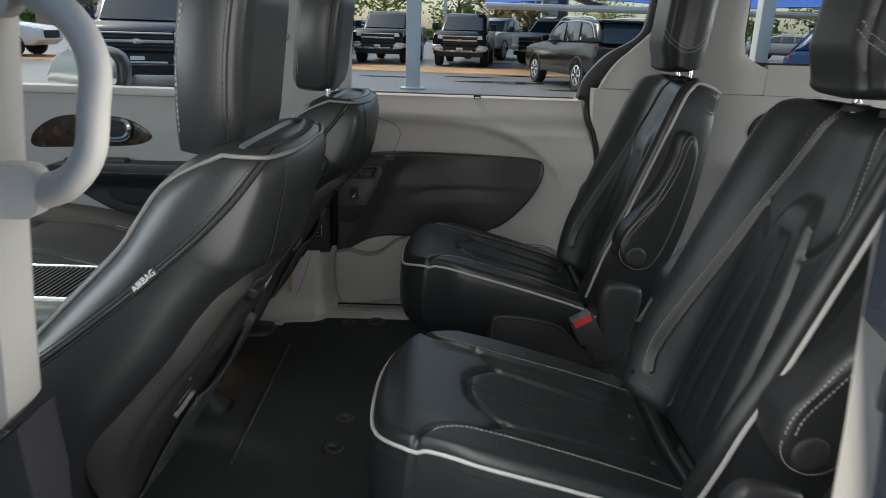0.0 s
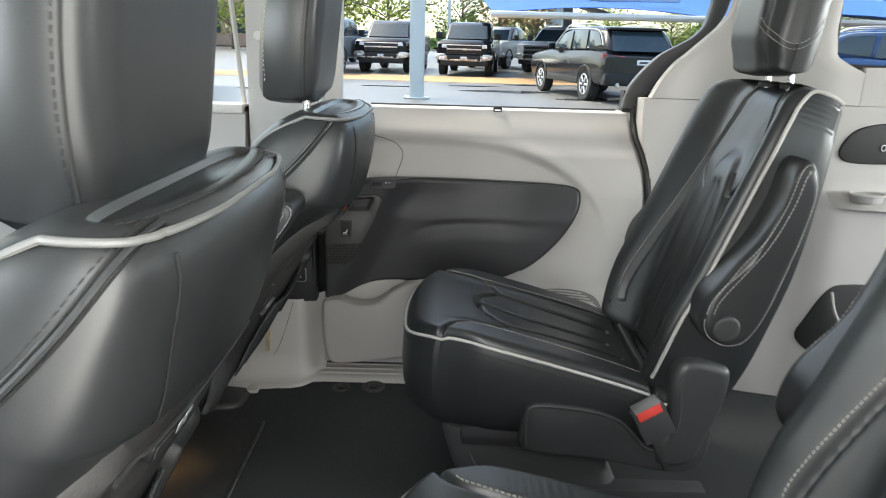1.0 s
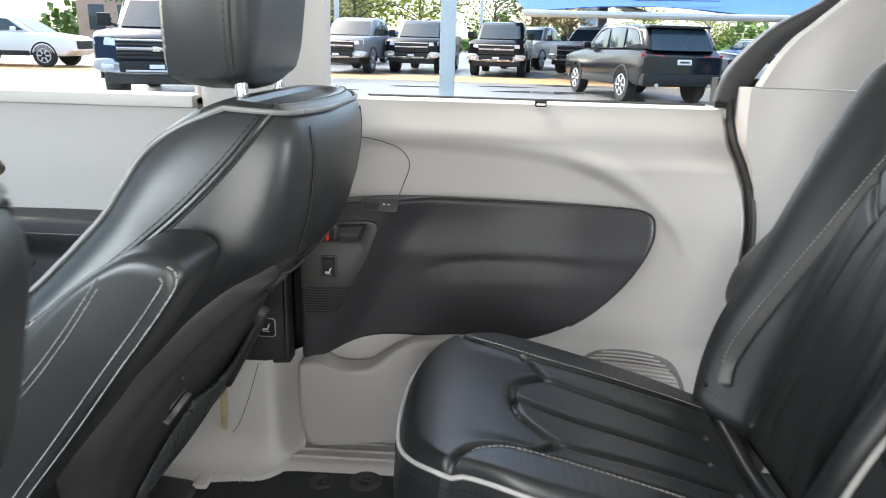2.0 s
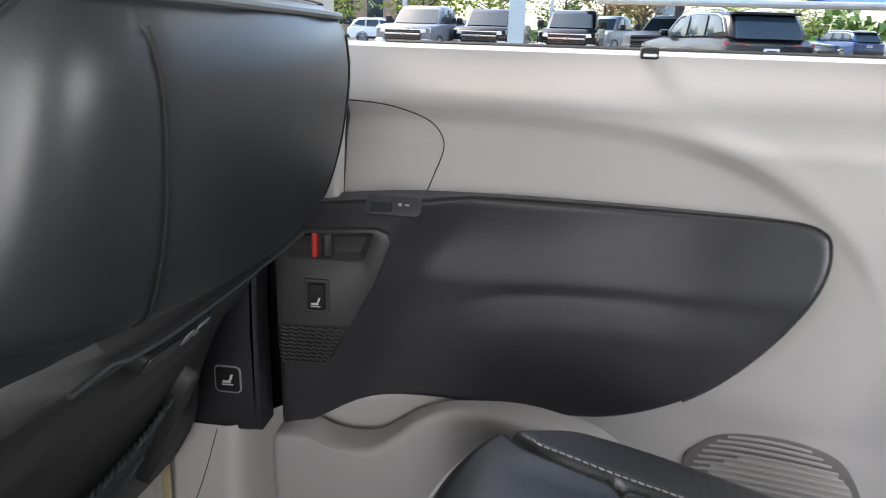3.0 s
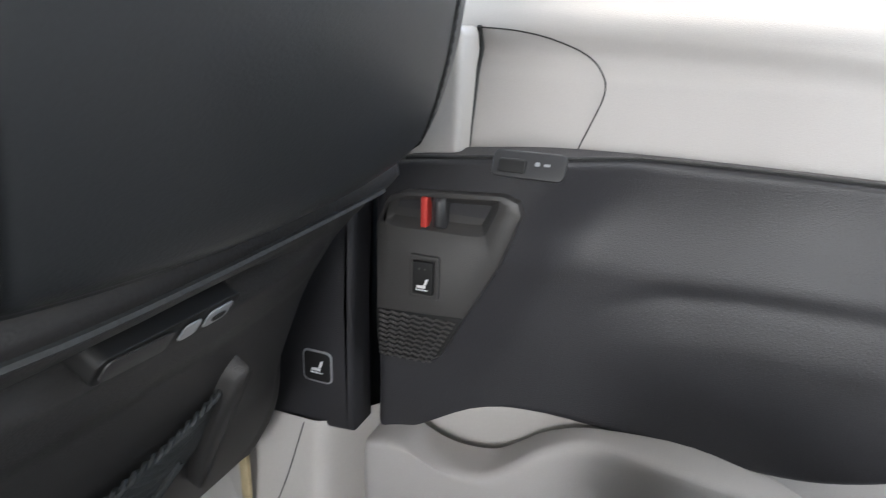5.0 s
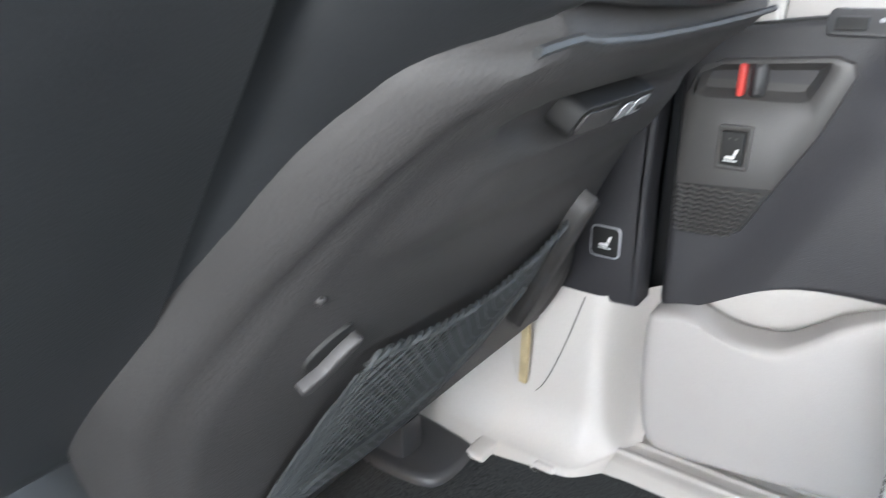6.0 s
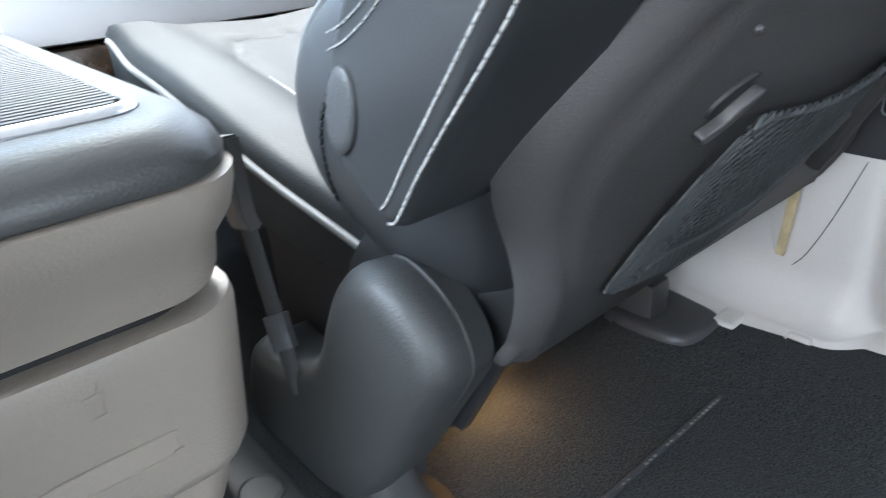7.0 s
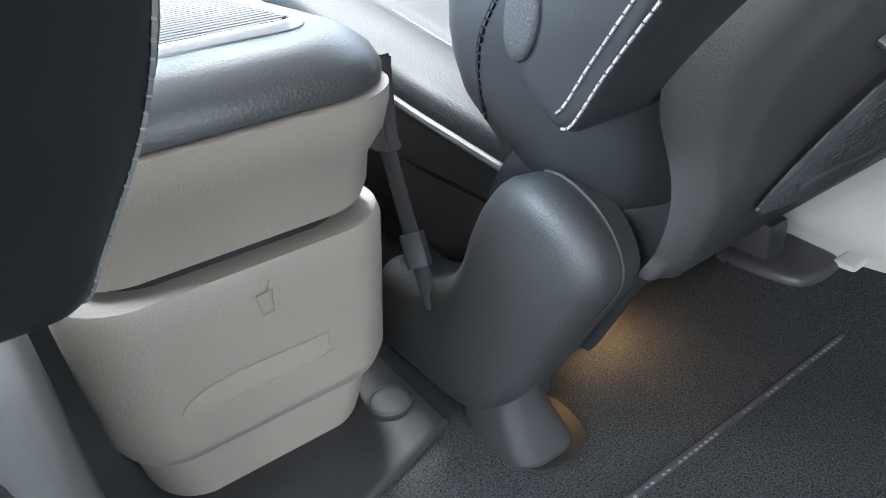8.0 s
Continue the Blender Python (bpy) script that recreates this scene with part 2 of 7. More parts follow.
def domed(outline, c, P, h, n=16, bm=None, rim=0.012):
    """A padded plate: rings from a rim to its middle, with a height h(u, v) and a rounded rim."""
    bm = bm or bmesh.new()
    o = [Vector(tuple(p)[:2]) for p in outline]
    c = Vector(c)
    loops = [[P(p.x, p.y, -rim) for p in o]]
    ss = [1, 0.997, 0.99, 0.98, 0.965] + [0.95 * (1 - k / n) for k in range(n)]
    for s in ss:
        lp = []
        for p in o:
            q = c + (p - c) * s
            e = (1 - s) * (p - c).length
            lift = rim * (math.sqrt(max(0, 1 - max(0, 1 - e / rim) ** 2)) - 1)
            lp.append(P(q.x, q.y, h(q.x, q.y) + lift))
        loops.append(lp)
    vs = rings(bm, loops, cap=False)
    bm.faces.new(vs[-1])
    return bm


def grid(nu, nv, f, bm=None, thick=None):
    """A sheet from f(a, b), a and b from 0 to 1; thick: a vector for its other side."""
    bm = bm or bmesh.new()
    top = [[bm.verts.new(f(i / nu, j / nv)) for j in range(nv + 1)] for i in range(nu + 1)]
    for i in range(nu):
        for j in range(nv):
            bm.faces.new((top[i][j], top[i + 1][j], top[i + 1][j + 1], top[i][j + 1]))
    if thick is not None:
        bot = [[bm.verts.new(v.co + Vector(thick)) for v in row] for row in top]
        for i in range(nu):
            for j in range(nv):
                bm.faces.new((bot[i][j], bot[i][j + 1], bot[i + 1][j + 1], bot[i + 1][j]))
        ring_t = [top[i][0] for i in range(nu)] + [top[nu][j] for j in range(nv)] + [top[i][nv] for i in range(nu, 0, -1)] + [top[0][j] for j in range(nv, 0, -1)]
        ring_b = [bot[i][0] for i in range(nu)] + [bot[nu][j] for j in range(nv)] + [bot[i][nv] for i in range(nu, 0, -1)] + [bot[0][j] for j in range(nv, 0, -1)]
        for i in range(len(ring_t)):
            j = (i + 1) % len(ring_t)
            bm.faces.new((ring_t[i], ring_b[i], ring_b[j], ring_t[j]))
    return bm


def seg_dist(p, line):
    best = 9.0
    for a, b in zip(line, line[1:]):
        ax, ay, bx, by = a[0], a[1], b[0], b[1]
        dx, dy = bx - ax, by - ay
        t = max(0, min(1, ((p[0] - ax) * dx + (p[1] - ay) * dy) / (dx * dx + dy * dy + 1e-12)))
        best = min(best, math.hypot(p[0] - ax - t * dx, p[1] - ay - t * dy))
    return best


def pad(S, T, nu, nv, r, grooves=(), base=None, bm=None):
    """A cushion. S(a, b) gives its plan place (u, v) for a, b from -1 to 1, T(u, v, w) lays plan and height into the world;
    base(u, v) is the height of the top; r: radius of its rim; grooves: (line, depth, width) pressed into the top."""
    bm = bm or bmesh.new()

    def spread(k, n):
        t = 2 * k / n - 1
        return math.sin(t * math.pi / 2) * 0.45 + t * 0.55

    def top(a, b):
        u, v = S(a, b)
        e = 1 - max(abs(a), abs(b))
        d = e * 0.24
        lift = -(r - math.sqrt(max(0, r * r - max(0, r - d) ** 2)))
        h = base(u, v) + lift
        for line, depth, width, lo_u, hi_u, lo_v, hi_v in boxes:
            if not (lo_u < u < hi_u and lo_v < v < hi_v):
                continue
            q = seg_dist((u, v), line)
            if q < width * 3:
                h -= depth * math.exp(-(q / width) ** 2)
        return T(u, v, h)

    boxes = []
    for line, depth, width in grooves:
        us, ws, m = [p[0] for p in line], [p[1] for p in line], 3 * width
        boxes.append((line, depth, width, min(us) - m, max(us) + m, min(ws) - m, max(ws) + m))
    A = [spread(i, nu) for i in range(nu + 1)]
    B = [spread(j, nv) for j in range(nv + 1)]
    vs = [[bm.verts.new(top(a, b)) for b in B] for a in A]
    for i in range(nu):
        for j in range(nv):
            bm.faces.new((vs[i][j], vs[i + 1][j], vs[i + 1][j + 1], vs[i][j + 1]))
    rim = [(A[i], B[0], vs[i][0]) for i in range(nu)] + [(A[nu], B[j], vs[nu][j]) for j in range(nv)] + [(A[i], B[nv], vs[i][nv]) for i in range(nu, 0, -1)] + [(A[0], B[j], vs[0][j]) for j in range(nv, 0, -1)]
    return bm, rim, top


def close_rim(bm, rim, lows):
    """Carries the rim of a pad down through the loops given by functions of (a, b), and closes it."""
    prev = [v for _, _, v in rim]
    n = len(prev)
    for f in lows:
        cur = [bm.verts.new(f(a, b)) for a, b, _ in rim]
        for i in range(n):
            j = (i + 1) % n
            bm.faces.new((prev[i], cur[i], cur[j], prev[j]))
        prev = cur
    bm.faces.new(prev)


def rrect(u0, u1, v0, v1, r, n=5):
    out = []
    for cu, cv, a0 in ((u1 - r, v1 - r, 0), (u0 + r, v1 - r, 90), (u0 + r, v0 + r, 180), (u1 - r, v0 + r, 270)):
        for k in range(n + 1):
            a = radians(a0 + 90 * k / n)
            out.append((cu + r * math.cos(a), cv + r * math.sin(a)))
    return out


def smooth2(pts, n=5, closed=True):
    return [(p.x, p.y) for p in catmull([(x, y, 0) for x, y in pts], n, closed)]


def onto_y(y, sign=-1):
    """Lays plates on a wall across y: u is x, v is z, w points to the room."""
    return lambda u, v, w: Vector((u, y + sign * w, v))


def words(text, size, m, material, parent, name="lettering"):
    cu = bpy.data.curves.new(name, "FONT")
    cu.body, cu.size, cu.extrude, cu.align_x, cu.align_y = text, size, 0.0003, "CENTER", "CENTER"
    ob = new(name, cu)
    dg = bpy.context.evaluated_depsgraph_get()
    me = bpy.data.meshes.new_from_object(ob.evaluated_get(dg))
    bpy.data.objects.remove(ob)
    me.materials.clear()
    me.materials.append(material)
    o2 = new(name, me)
    o2.parent = parent
    o2.matrix_basis = m
    return o2


# ---- the van: floor, roof, sides ----
FLOOR = 0.432
bm = box(bmesh.new(), -1.75, 2.5, 0.46, 2.20, FLOOR - 0.05, FLOOR)
floor = link("floor", bm, CARPET, kind="structure", label="charcoal carpeted van floor with floor hooks", category="floor")
bm = grid(24, 16, lambda a, b: V(-1.2 + 3.7 * a, 0.42 + 1.86 * b, 1.60 - 0.10 * (2 * b - 1) ** 2 - 0.12 * max(0, 0.25 - a) * 4 * (0.25 - a)), thick=(0, 0, 0.05))
link("ceiling", bm, HEADLINER, kind="structure", label="light grey woven van headliner", category="ceiling")

# floor seam, hooks and covers
bm = tube([(-0.428, 1.24 + 0.02 * k, FLOOR + 0.0012) for k in range(31)], 0.0036, 6)
link("floor_seam", bm, DARK_SMOOTH, floor, "black bound carpet seam")
# sparkle of the seam, set as scattered bits in a paler colour
bm = bmesh.new()
for k in range(75):
    p = V(-0.4262, 1.27 + 0.0075 * k, FLOOR + 0.0040)
    if random.random() < 0.75:
        cyl(bm, p, p + V(0.0012, 0.0032, 0.0), 0.0007 + 0.0007 * random.random(), 5)
link("seam_sparkle", bm, ROPE, floor, "pale bits painted as sparkle along the seam")


def floor_hook(x, y, s=1.0, up=0.0):
    h = thing("floor_hook", "round black cargo hook plate set in carpet", "floor hook", group="floor hooks", at=(x, y, FLOOR + up))
    bm = bmesh.new()
    rings(bm, [[V(r * math.cos(a), r * math.sin(a), z) for a in [2 * math.pi * k / 28 for k in range(28)]] for r, z in ((0.027 * s, -0.004), (0.027 * s, 0.002), (0.025 * s, 0.0035), (0.014 * s, 0.0032), (0.011 * s, 0.0012), (0.010 * s, -0.001))])
    part("plate", bm, HOOKGREY, h)
    part("well", cyl(bmesh.new(), (0, 0, -0.002), (0, 0, -0.0004), 0.0098 * s, 16), BLACK, h)
    part("hook", tube(catmull([(-0.010 * s, 0.003, 0.000), (-0.004, -0.003, 0.004), (0.004, -0.003, 0.004), (0.010 * s, 0.003, 0.000)], 4), 0.0018, 6), DARK_SMOOTH, h)
    return h


for hx, hy, hs, up in ((-0.270, 1.990, 0.85, 0.0135), (-0.187, 1.999, 1.15, 0.0135), (-0.21, 1.444, 0.8, 0.001), (-0.218, 1.316, 0.85, 0.001)):
    floor_hook(hx, hy, hs, up)

# sill trim along the far side: a flat ribbed sill that turns up into the pillar foot
sill = thing("sill_trim", "light grey ribbed plastic door sill trim", "trim", kind="structure")


def foot_pt(a, b):
    x = -0.66 + 0.335 * a
    turn = sstep(0.80, 1.0, a)
    edge = 1.930 + 0.05 * sstep(0.3, 0.9, a)
    face = 2.040 + 0.070 * turn ** 1.5 + 0.010 * sstep(0.55, 0.1, a)
    cove = 0.050 - 0.020 * turn
    if b < 0.35:
        q = b / 0.35
        return V(x, edge + (face - cove - edge) * q, FLOOR + 0.008 + 0.012 * q)
    if b < 0.75:
        t = (b - 0.35) / 0.40 * math.pi / 2
        return V(x, face - cove + cove * math.sin(t), FLOOR + 0.020 + 0.075 * (1 - math.cos(t)))
    q = (b - 0.75) / 0.25
    return V(x, face + 0.012 * q, FLOOR + 0.095 + 0.135 * q)


part("pillar_foot", grid(48, 40, foot_pt, thick=(0, 0.004, -0.012)), TRIM_SMOOTH, sill, "light grey moulded pillar foot")
bm = grid(44, 60, lambda a, b: V(-0.345 + 0.84 * a, 1.975 + 0.145 * b, FLOOR + 0.009 + 0.012 * sstep(0.15, 0.5, b) + 0.0028 * sstep(0.2, 0.9, math.sin(b * 34)) * sstep(0.42, 0.5, b)), thick=(0, 0.0, -0.02))
part("sill_plate", bm, TRIM_SMOOTH, sill)
for tx, ty in ((-0.490, 1.966), (-0.408, 1.996)):
    part("sill_tab", panel(rrect(tx - 0.015, tx + 0.015, ty - 0.016, ty + 0.03, 0.005), lambda u, v, w: V(u, v, FLOOR + 0.004 + w), 0.016, 0.005), TRIM_SMOOTH, sill)
    part("tab_slot", panel(rrect(tx - 0.013, tx + 0.013, ty - 0.0185, ty - 0.012, 0.002), lambda u, v, w: V(u, v, FLOOR + 0.004 + w), 0.0105, 0.001), BLACK, sill)
bm = tube(catmull([foot_pt(0.78, 0.99), foot_pt(0.72, 0.86), foot_pt(0.66, 0.76), foot_pt(0.62, 0.70)], 4), 0.0008, 4)
part("foot_joint", bm, BLACK, sill)
# carpet edge with lobes between the sill's tabs
CE = smooth2([(-0.60, 1.930), (-0.556, 1.940), (-0.520, 1.957), (-0.508, 1.958)], 3, False) + smooth2([(-0.503, 1.952), (-0.478, 1.954), (-0.474, 1.985), (-0.464, 2.012), (-0.445, 2.020), (-0.428, 2.010), (-0.423, 1.984), (-0.396, 1.986), (-0.391, 2.010), (-0.378, 2.022), (-0.29, 2.034), (-0.2, 2.046), (-0.05, 2.049), (0.48, 2.049)], 4, False)


def carpet_pt(a, b):
    x = -0.60 + 1.08 * a
    y = 1.80 + (interp(CE, x) - 1.80) * b
    return V(x, y, FLOOR - 0.001 + 0.0155 * sstep(1.80, 1.96, y) - 0.006 * max(0.0, b * 24 - 23))


part("carpet_edge", grid(300, 24, carpet_pt, thick=(0, 0, -0.008)), CARPET, floor, "lobed carpet edge")
strap = thing("seat_belt_end", "beige seat belt strap end bolted into the pillar foot", "seat belt")
bm = panel([(-0.470, 0.528), (-0.460, 0.527), (-0.453, 0.60), (-0.450, 0.68), (-0.460, 0.68), (-0.464, 0.60)], lambda u, v, w: V(u, 2.030 - 0.10 * (v - 0.53) - w, v), 0.006, 0.001)
part("webbing", bm, YELLOW, strap)
bm = panel([(-0.486, 0.585), (-0.474, 0.532), (-0.463, 0.532), (-0.462, 0.68), (-0.482, 0.70)], lambda u, v, w: V(u, 2.034 - 0.10 * (v - 0.53) - w, v), 0.007, 0.002)
part("sleeve", bm, TRIM_SMOOTH, strap)

# right B-pillar
SX = -0.248
bp = thing("pillar_trim", "light and dark grey pillar trim with belt slot", "pillar trim", kind="structure")
bm = panel([(-0.475, 0.644), (-0.341, 0.655), (-0.342, 0.80), (-0.338, 0.90), (-0.334, 1.0), (-0.47, 1.0), (-0.475, 0.8)], onto_y(2.10), 0.042, 0.007, seg=4)
part("lower_cover", bm, DARK, bp, "dark grained lower pillar cover")
bm = grid(6, 16, lambda a, b: V(-0.53 + 0.235 * a + 0.02 * b, 2.20 - 0.05 * math.sin(math.pi * a) ** 0.5 - 0.05 * b, 0.98 + 0.60 * b), thick=(0, 0.05, 0))
part("upper_cover", bm, TRIM, bp)
bm = box(bmesh.new(), -0.345, SX, 2.104, 2.195, 0.951, 1.078, 0.009, 4)
for v_ in bm.verts:
    if v_.co.y > 2.13 and v_.co.x > -0.30:
        v_.co.x -= 0.009
sc = part("striker_cover", bm, TRIM_SMOOTH, bp, "pale moulded striker cover")
part("cover_crease", tube(catmull([(SX - 0.016, 2.1045, 1.068), (SX - 0.014, 2.1035, 1.045), (SX - 0.020, 2.1035, 1.015), (SX - 0.034, 2.1045, 0.985)], 6), 0.0022, 6), TRIM_SMOOTH, sc)
bm = cyl(bmesh.new(), (-0.475, 2.147, 1.31), (-0.475, 2.120, 1.31), 0.014, 16, 0.011)
part("cap", bm, TRIM_SMOOTH, bp)
# symbol plate: white frame, dark field, pale seat mark
bm = panel(rrect(-0.400, -0.364, 0.709, 0.747, 0.007), onto_y(2.058), 0.0012, 0.0004)
badge = part("label_plate", bm, ALU, bp, "small square white-framed seat symbol label")
bm = panel(rrect(-0.3980, -0.3660, 0.7110, 0.7450, 0.0055), onto_y(2.0568), 0.0006, 0.0002)
part("label_field", bm, BLACK, badge)


def seat_mark(x, y, z, s, parent, material=WHITE):
    """A small drawing of a seat."""
    bm = bmesh.new()
    P = onto_y(y)
    panel([(x - 0.45 * s, z - 0.30 * s), (x + 0.25 * s, z - 0.30 * s), (x + 0.30 * s, z - 0.05 * s), (x - 0.40 * s, z - 0.10 * s)], P, 0.0005, 0.0001, bm=bm)
    panel([(x + 0.12 * s, z - 0.02 * s), (x + 0.34 * s, z + 0.0 * s), (x + 0.50 * s, z + 0.48 * s), (x + 0.28 * s, z + 0.45 * s)], P, 0.0005, 0.0001, bm=bm)
    panel([(x - 0.5 * s, z - 0.48 * s), (x + 0.45 * s, z - 0.48 * s), (x + 0.45 * s, z - 0.40 * s), (x - 0.5 * s, z - 0.40 * s)], P, 0.0005, 0.0001, bm=bm)
    return part("symbol", bm, material, parent, smooth=False)


seat_mark(-0.382, 2.0560, 0.728, 0.016, badge)

# ---- right sliding door ----
door = thing("sliding_door", "closed sliding door with light grey trim and dark armrest insert", "van door", kind="structure")


RIDGE = fine([(-0.4, 1.078), (-0.05, 1.071), (0.1, 1.062), (0.19, 1.045), (0.28, 1.005), (0.35, 0.95), (0.40, 0.87), (0.44, 0.75), (0.47, 0.6)])


def ridge_z(x):
    return interp(RIDGE, x)


def door_y(x, z):
    d = z - ridge_z(x)
    y = 2.205 - 0.034 * sstep(1.155, 1.075, z) - 0.018 * sstep(1.075, 1.03, z)
    over = sstep(0.002, -0.026, d)
    fade = 1 - sstep(0.20, 0.42, x)
    y += 0.016 * over * fade
    y -= 0.033 * sstep(1.06, 0.93, z) * (1 - 0.3 * fade)
    y -= 0.050 * sstep(0.70, 0.58, z)
    y -= 0.005 * math.exp(-((d - 0.010) / 0.018) ** 2) * fade
    return y


SEAL = [(0.50, 0.468), (0.59, 0.480), (0.675, 0.494), (0.81, 0.503), (0.917, 0.506), (1.0, 0.499), (1.042, 0.488), (1.09, 0.470), (1.127, 0.467), (1.165, 0.465)]


def panel_pt(a, b):
    z = 0.47 + 0.672 * b
    x = -0.327 + (interp(SEAL, z) - 0.006 + 0.327) * a
    return V(x, door_y(x, z) + 0.014 * sstep(0.985, 1.0, a), z)


bm = grid(200, 220, panel_pt, thick=(0, 0.05, 0))
part("trim_panel", bm, TRIM, door)
bm = tube([V(p.x, door_y(p.x, p.y) - 0.0004, p.y) for p in catmull([(-0.254, 1.077, 0), (-0.217, 1.075, 0), (-0.184, 1.069, 0), (-0.150, 1.056, 0), (-0.131, 1.039, 0), (-0.127, 1.021, 0), (-0.136, 0.993, 0), (-0.149, 0.958, 0)], 7)], 0.0008, 5)
part("trim_joint", bm, BLACK, door)
bm = tube([V(SX - 0.0055, door_y(SX - 0.0055, z) - 0.002, z) for z in [0.945 + 0.007 * k for k in range(20)]], 0.0024, 6)
part("edge_gap", bm, BLACK, door)

# belt ledge, clip, glass, frame
bm = grid(40, 8, lambda a, b: V(-0.33 + 0.79 * a, 2.205 + 0.05 * b, 1.142 + 0.006 * math.sin(b * math.pi)), thick=(0, 0, -0.02))
part("belt_ledge", bm, TRIM_SMOOTH, door)
bm = tube([(-0.215 + 0.02 * k, 2.226, 1.1485) for k in range(33)], 0.0028, 6)
part("belt_strip", bm, DARK_SMOOTH, door)
bm = bmesh.new()
panel(rrect(0.104, 0.126, 1.138, 1.152, 0.003), onto_y(2.207), 0.010, 0.003, bm=bm)
part("blind_hook", bm, BLACK, door, "small black sunshade hook")
part("blind_hook_clip", panel(rrect(0.107, 0.123, 1.1405, 1.1445, 0.0015), onto_y(2.196), 0.003, 0.001), SATIN, door)
bm = grid(8, 8, lambda a, b: V(-0.34 + 1.03 * a, 2.262 - 0.10 * b, 1.14 + 0.44 * b), thick=(0, 0.004, 0))
pane = part("window_pane", bm, GLASS, door, "clear side window glass")
pane.visible_shadow = False
outer = catmull([(0.437, 1.158, 0), (0.450, 1.214, 0), (0.510, 1.286, 0), (0.596, 1.340, 0), (0.622, 1.40, 0), (0.632, 1.56, 0)], 6)
inner = catmull([(0.680, 1.56, 0), (0.668, 1.42, 0), (0.650, 1.37, 0), (0.622, 1.337, 0), (0.580, 1.296, 0), (0.552, 1.272, 0), (0.520, 1.232, 0), (0.500, 1.200, 0), (0.484, 1.170, 0), (0.474, 1.150, 0)], 6)
bm = panel([(p.x, p.y) for p in outer + inner], lambda u, v, w: V(u, 2.225 - 0.12 * (v - 1.15) - w, v), 0.022, 0.006)
part("window_surround", bm, DARK_SMOOTH, door, "black curved rear window surround")
seal_run = catmull([V(x, door_y(x, z) + 0.004, z) for z, x in SEAL], 6)
part("door_seal", tube(seal_run, 0.0075, 8), RUBBER, door, "black rubber door seal")
part("seal_lip", tube([p + V(0.0065, -0.0045, 0) for p in seal_run], 0.0018, 6), HOOKGREY, door)
bm = bmesh.new()
for z0, z1 in ((1.545, 1.60),):
    box(bm, -0.36, 0.72, 2.13, 2.20, z0, z1, 0.01)
box(bm, -0.345, -0.315, 2.20, 2.26, 0.45, 1.58, 0.006)
part("door_frame", bm, DARK_SMOOTH, door)
bm = box(bmesh.new(), -0.33, 0.48, 2.26, 2.30, 0.20, 1.135, 0.02)
part("outer_skin", bm, ALU, door)

# dark armrest insert
INS = smooth2([(-0.322, 0.70), (-0.318, 0.655), (-0.285, 0.660), (-0.190, 0.699), (-0.050, 0.702), (0.050, 0.703), (0.125, 0.718), (0.212, 0.762), (0.280, 0.826), (0.320, 0.892), (0.330, 0.932), (0.318, 0.957), (0.257, 0.967), (0.053, 0.974), (-0.139, 0.974), (-0.247, 0.965), (-0.305, 0.956), (-0.322, 0.93), (-0.323, 0.85)], 6)


def ins_h(u, v):
    diag = (u + 0.175) - (v - 0.93) * 0.52
    right = sstep(-0.005, 0.085, diag)
    h = 0.048 + 0.004 * math.sin((v - 0.9) * 12)
    h -= 0.024 * right * (1 - 0.80 * sstep(-0.06, 0.20, u)) * sstep(0.99, 0.90, v)
    vc = interp([(-0.13, 0.815), (-0.085, 0.842), (-0.04, 0.857), (0.026, 0.865), (0.116, 0.869), (0.225, 0.864)], u)
    near = sstep(-0.13, -0.03, u) * sstep(0.33, 0.20, u)
    h -= near * (0.0020 * math.exp(-((v - vc) / 0.010) ** 2) - 0.006 * sstep(vc, vc - 0.05, v))
    h -= 0.036 * sstep(0.865, 0.985, v) * right
    return h - 0.012 * sstep(0.15, 0.33, u)


bm = domed(INS, (-0.05, 0.845), onto_y(2.125), ins_h, 40, rim=0.010)
part("armrest_insert", bm, DARK, door, "dark grained padded armrest insert")
bm = tube([V(u, 2.122 - ins_h(u, v) + 0.008, v) for u, v in INS[40:95]], 0.0018, 5)
part("insert_edge", bm, BLACK, door)

# bezel with release lever, heater switch and grille
BZ = [(-0.317, 0.775), (-0.317, 0.895), (-0.306, 0.922), (-0.285, 0.932), (-0.190, 0.939), (-0.176, 0.934), (-0.172, 0.922), (-0.192, 0.868), (-0.222, 0.812), (-0.246, 0.765), (-0.262, 0.755), (-0.300, 0.753), (-0.312, 0.758)]


def plate_hole(outline, hole, P, t, depth, r=0.002, slope=0.006):
    """A plate with a rounded rim and a sunk bowl."""
    bm = bmesh.new()
    o = outline if area2(outline) > 0 else outline[::-1]
    hole = hole if area2(hole) > 0 else hole[::-1]
    out = rings(bm, [[P(u, v, 0) for u, v in o]] + [[P(q[0], q[1], t - r + r * math.sin(a)) for q in inset(o, r * (1 - math.cos(a)))] for a in (0, math.pi / 4, math.pi / 2)], cap=False)
    bowl = rings(bm, [[P(q[0], q[1], w) for q in inset(hole, d)] for d, w in ((0, t), (0.0008, t - 0.0006), (0.0025, t - 0.004), (slope, -depth + 0.003), (slope + 0.003, -depth))], cap=False)
    bmesh.ops.triangulate(bm, faces=[bm.faces.new(bowl[-1])])
    edges = [e for ring in (out[-1], bowl[0]) for a, b in zip(ring, ring[1:] + ring[:1]) for e in a.link_edges if e.other_vert(a) is b]
    bmesh.ops.triangle_fill(bm, edges=edges, use_beauty=True)
    return bm


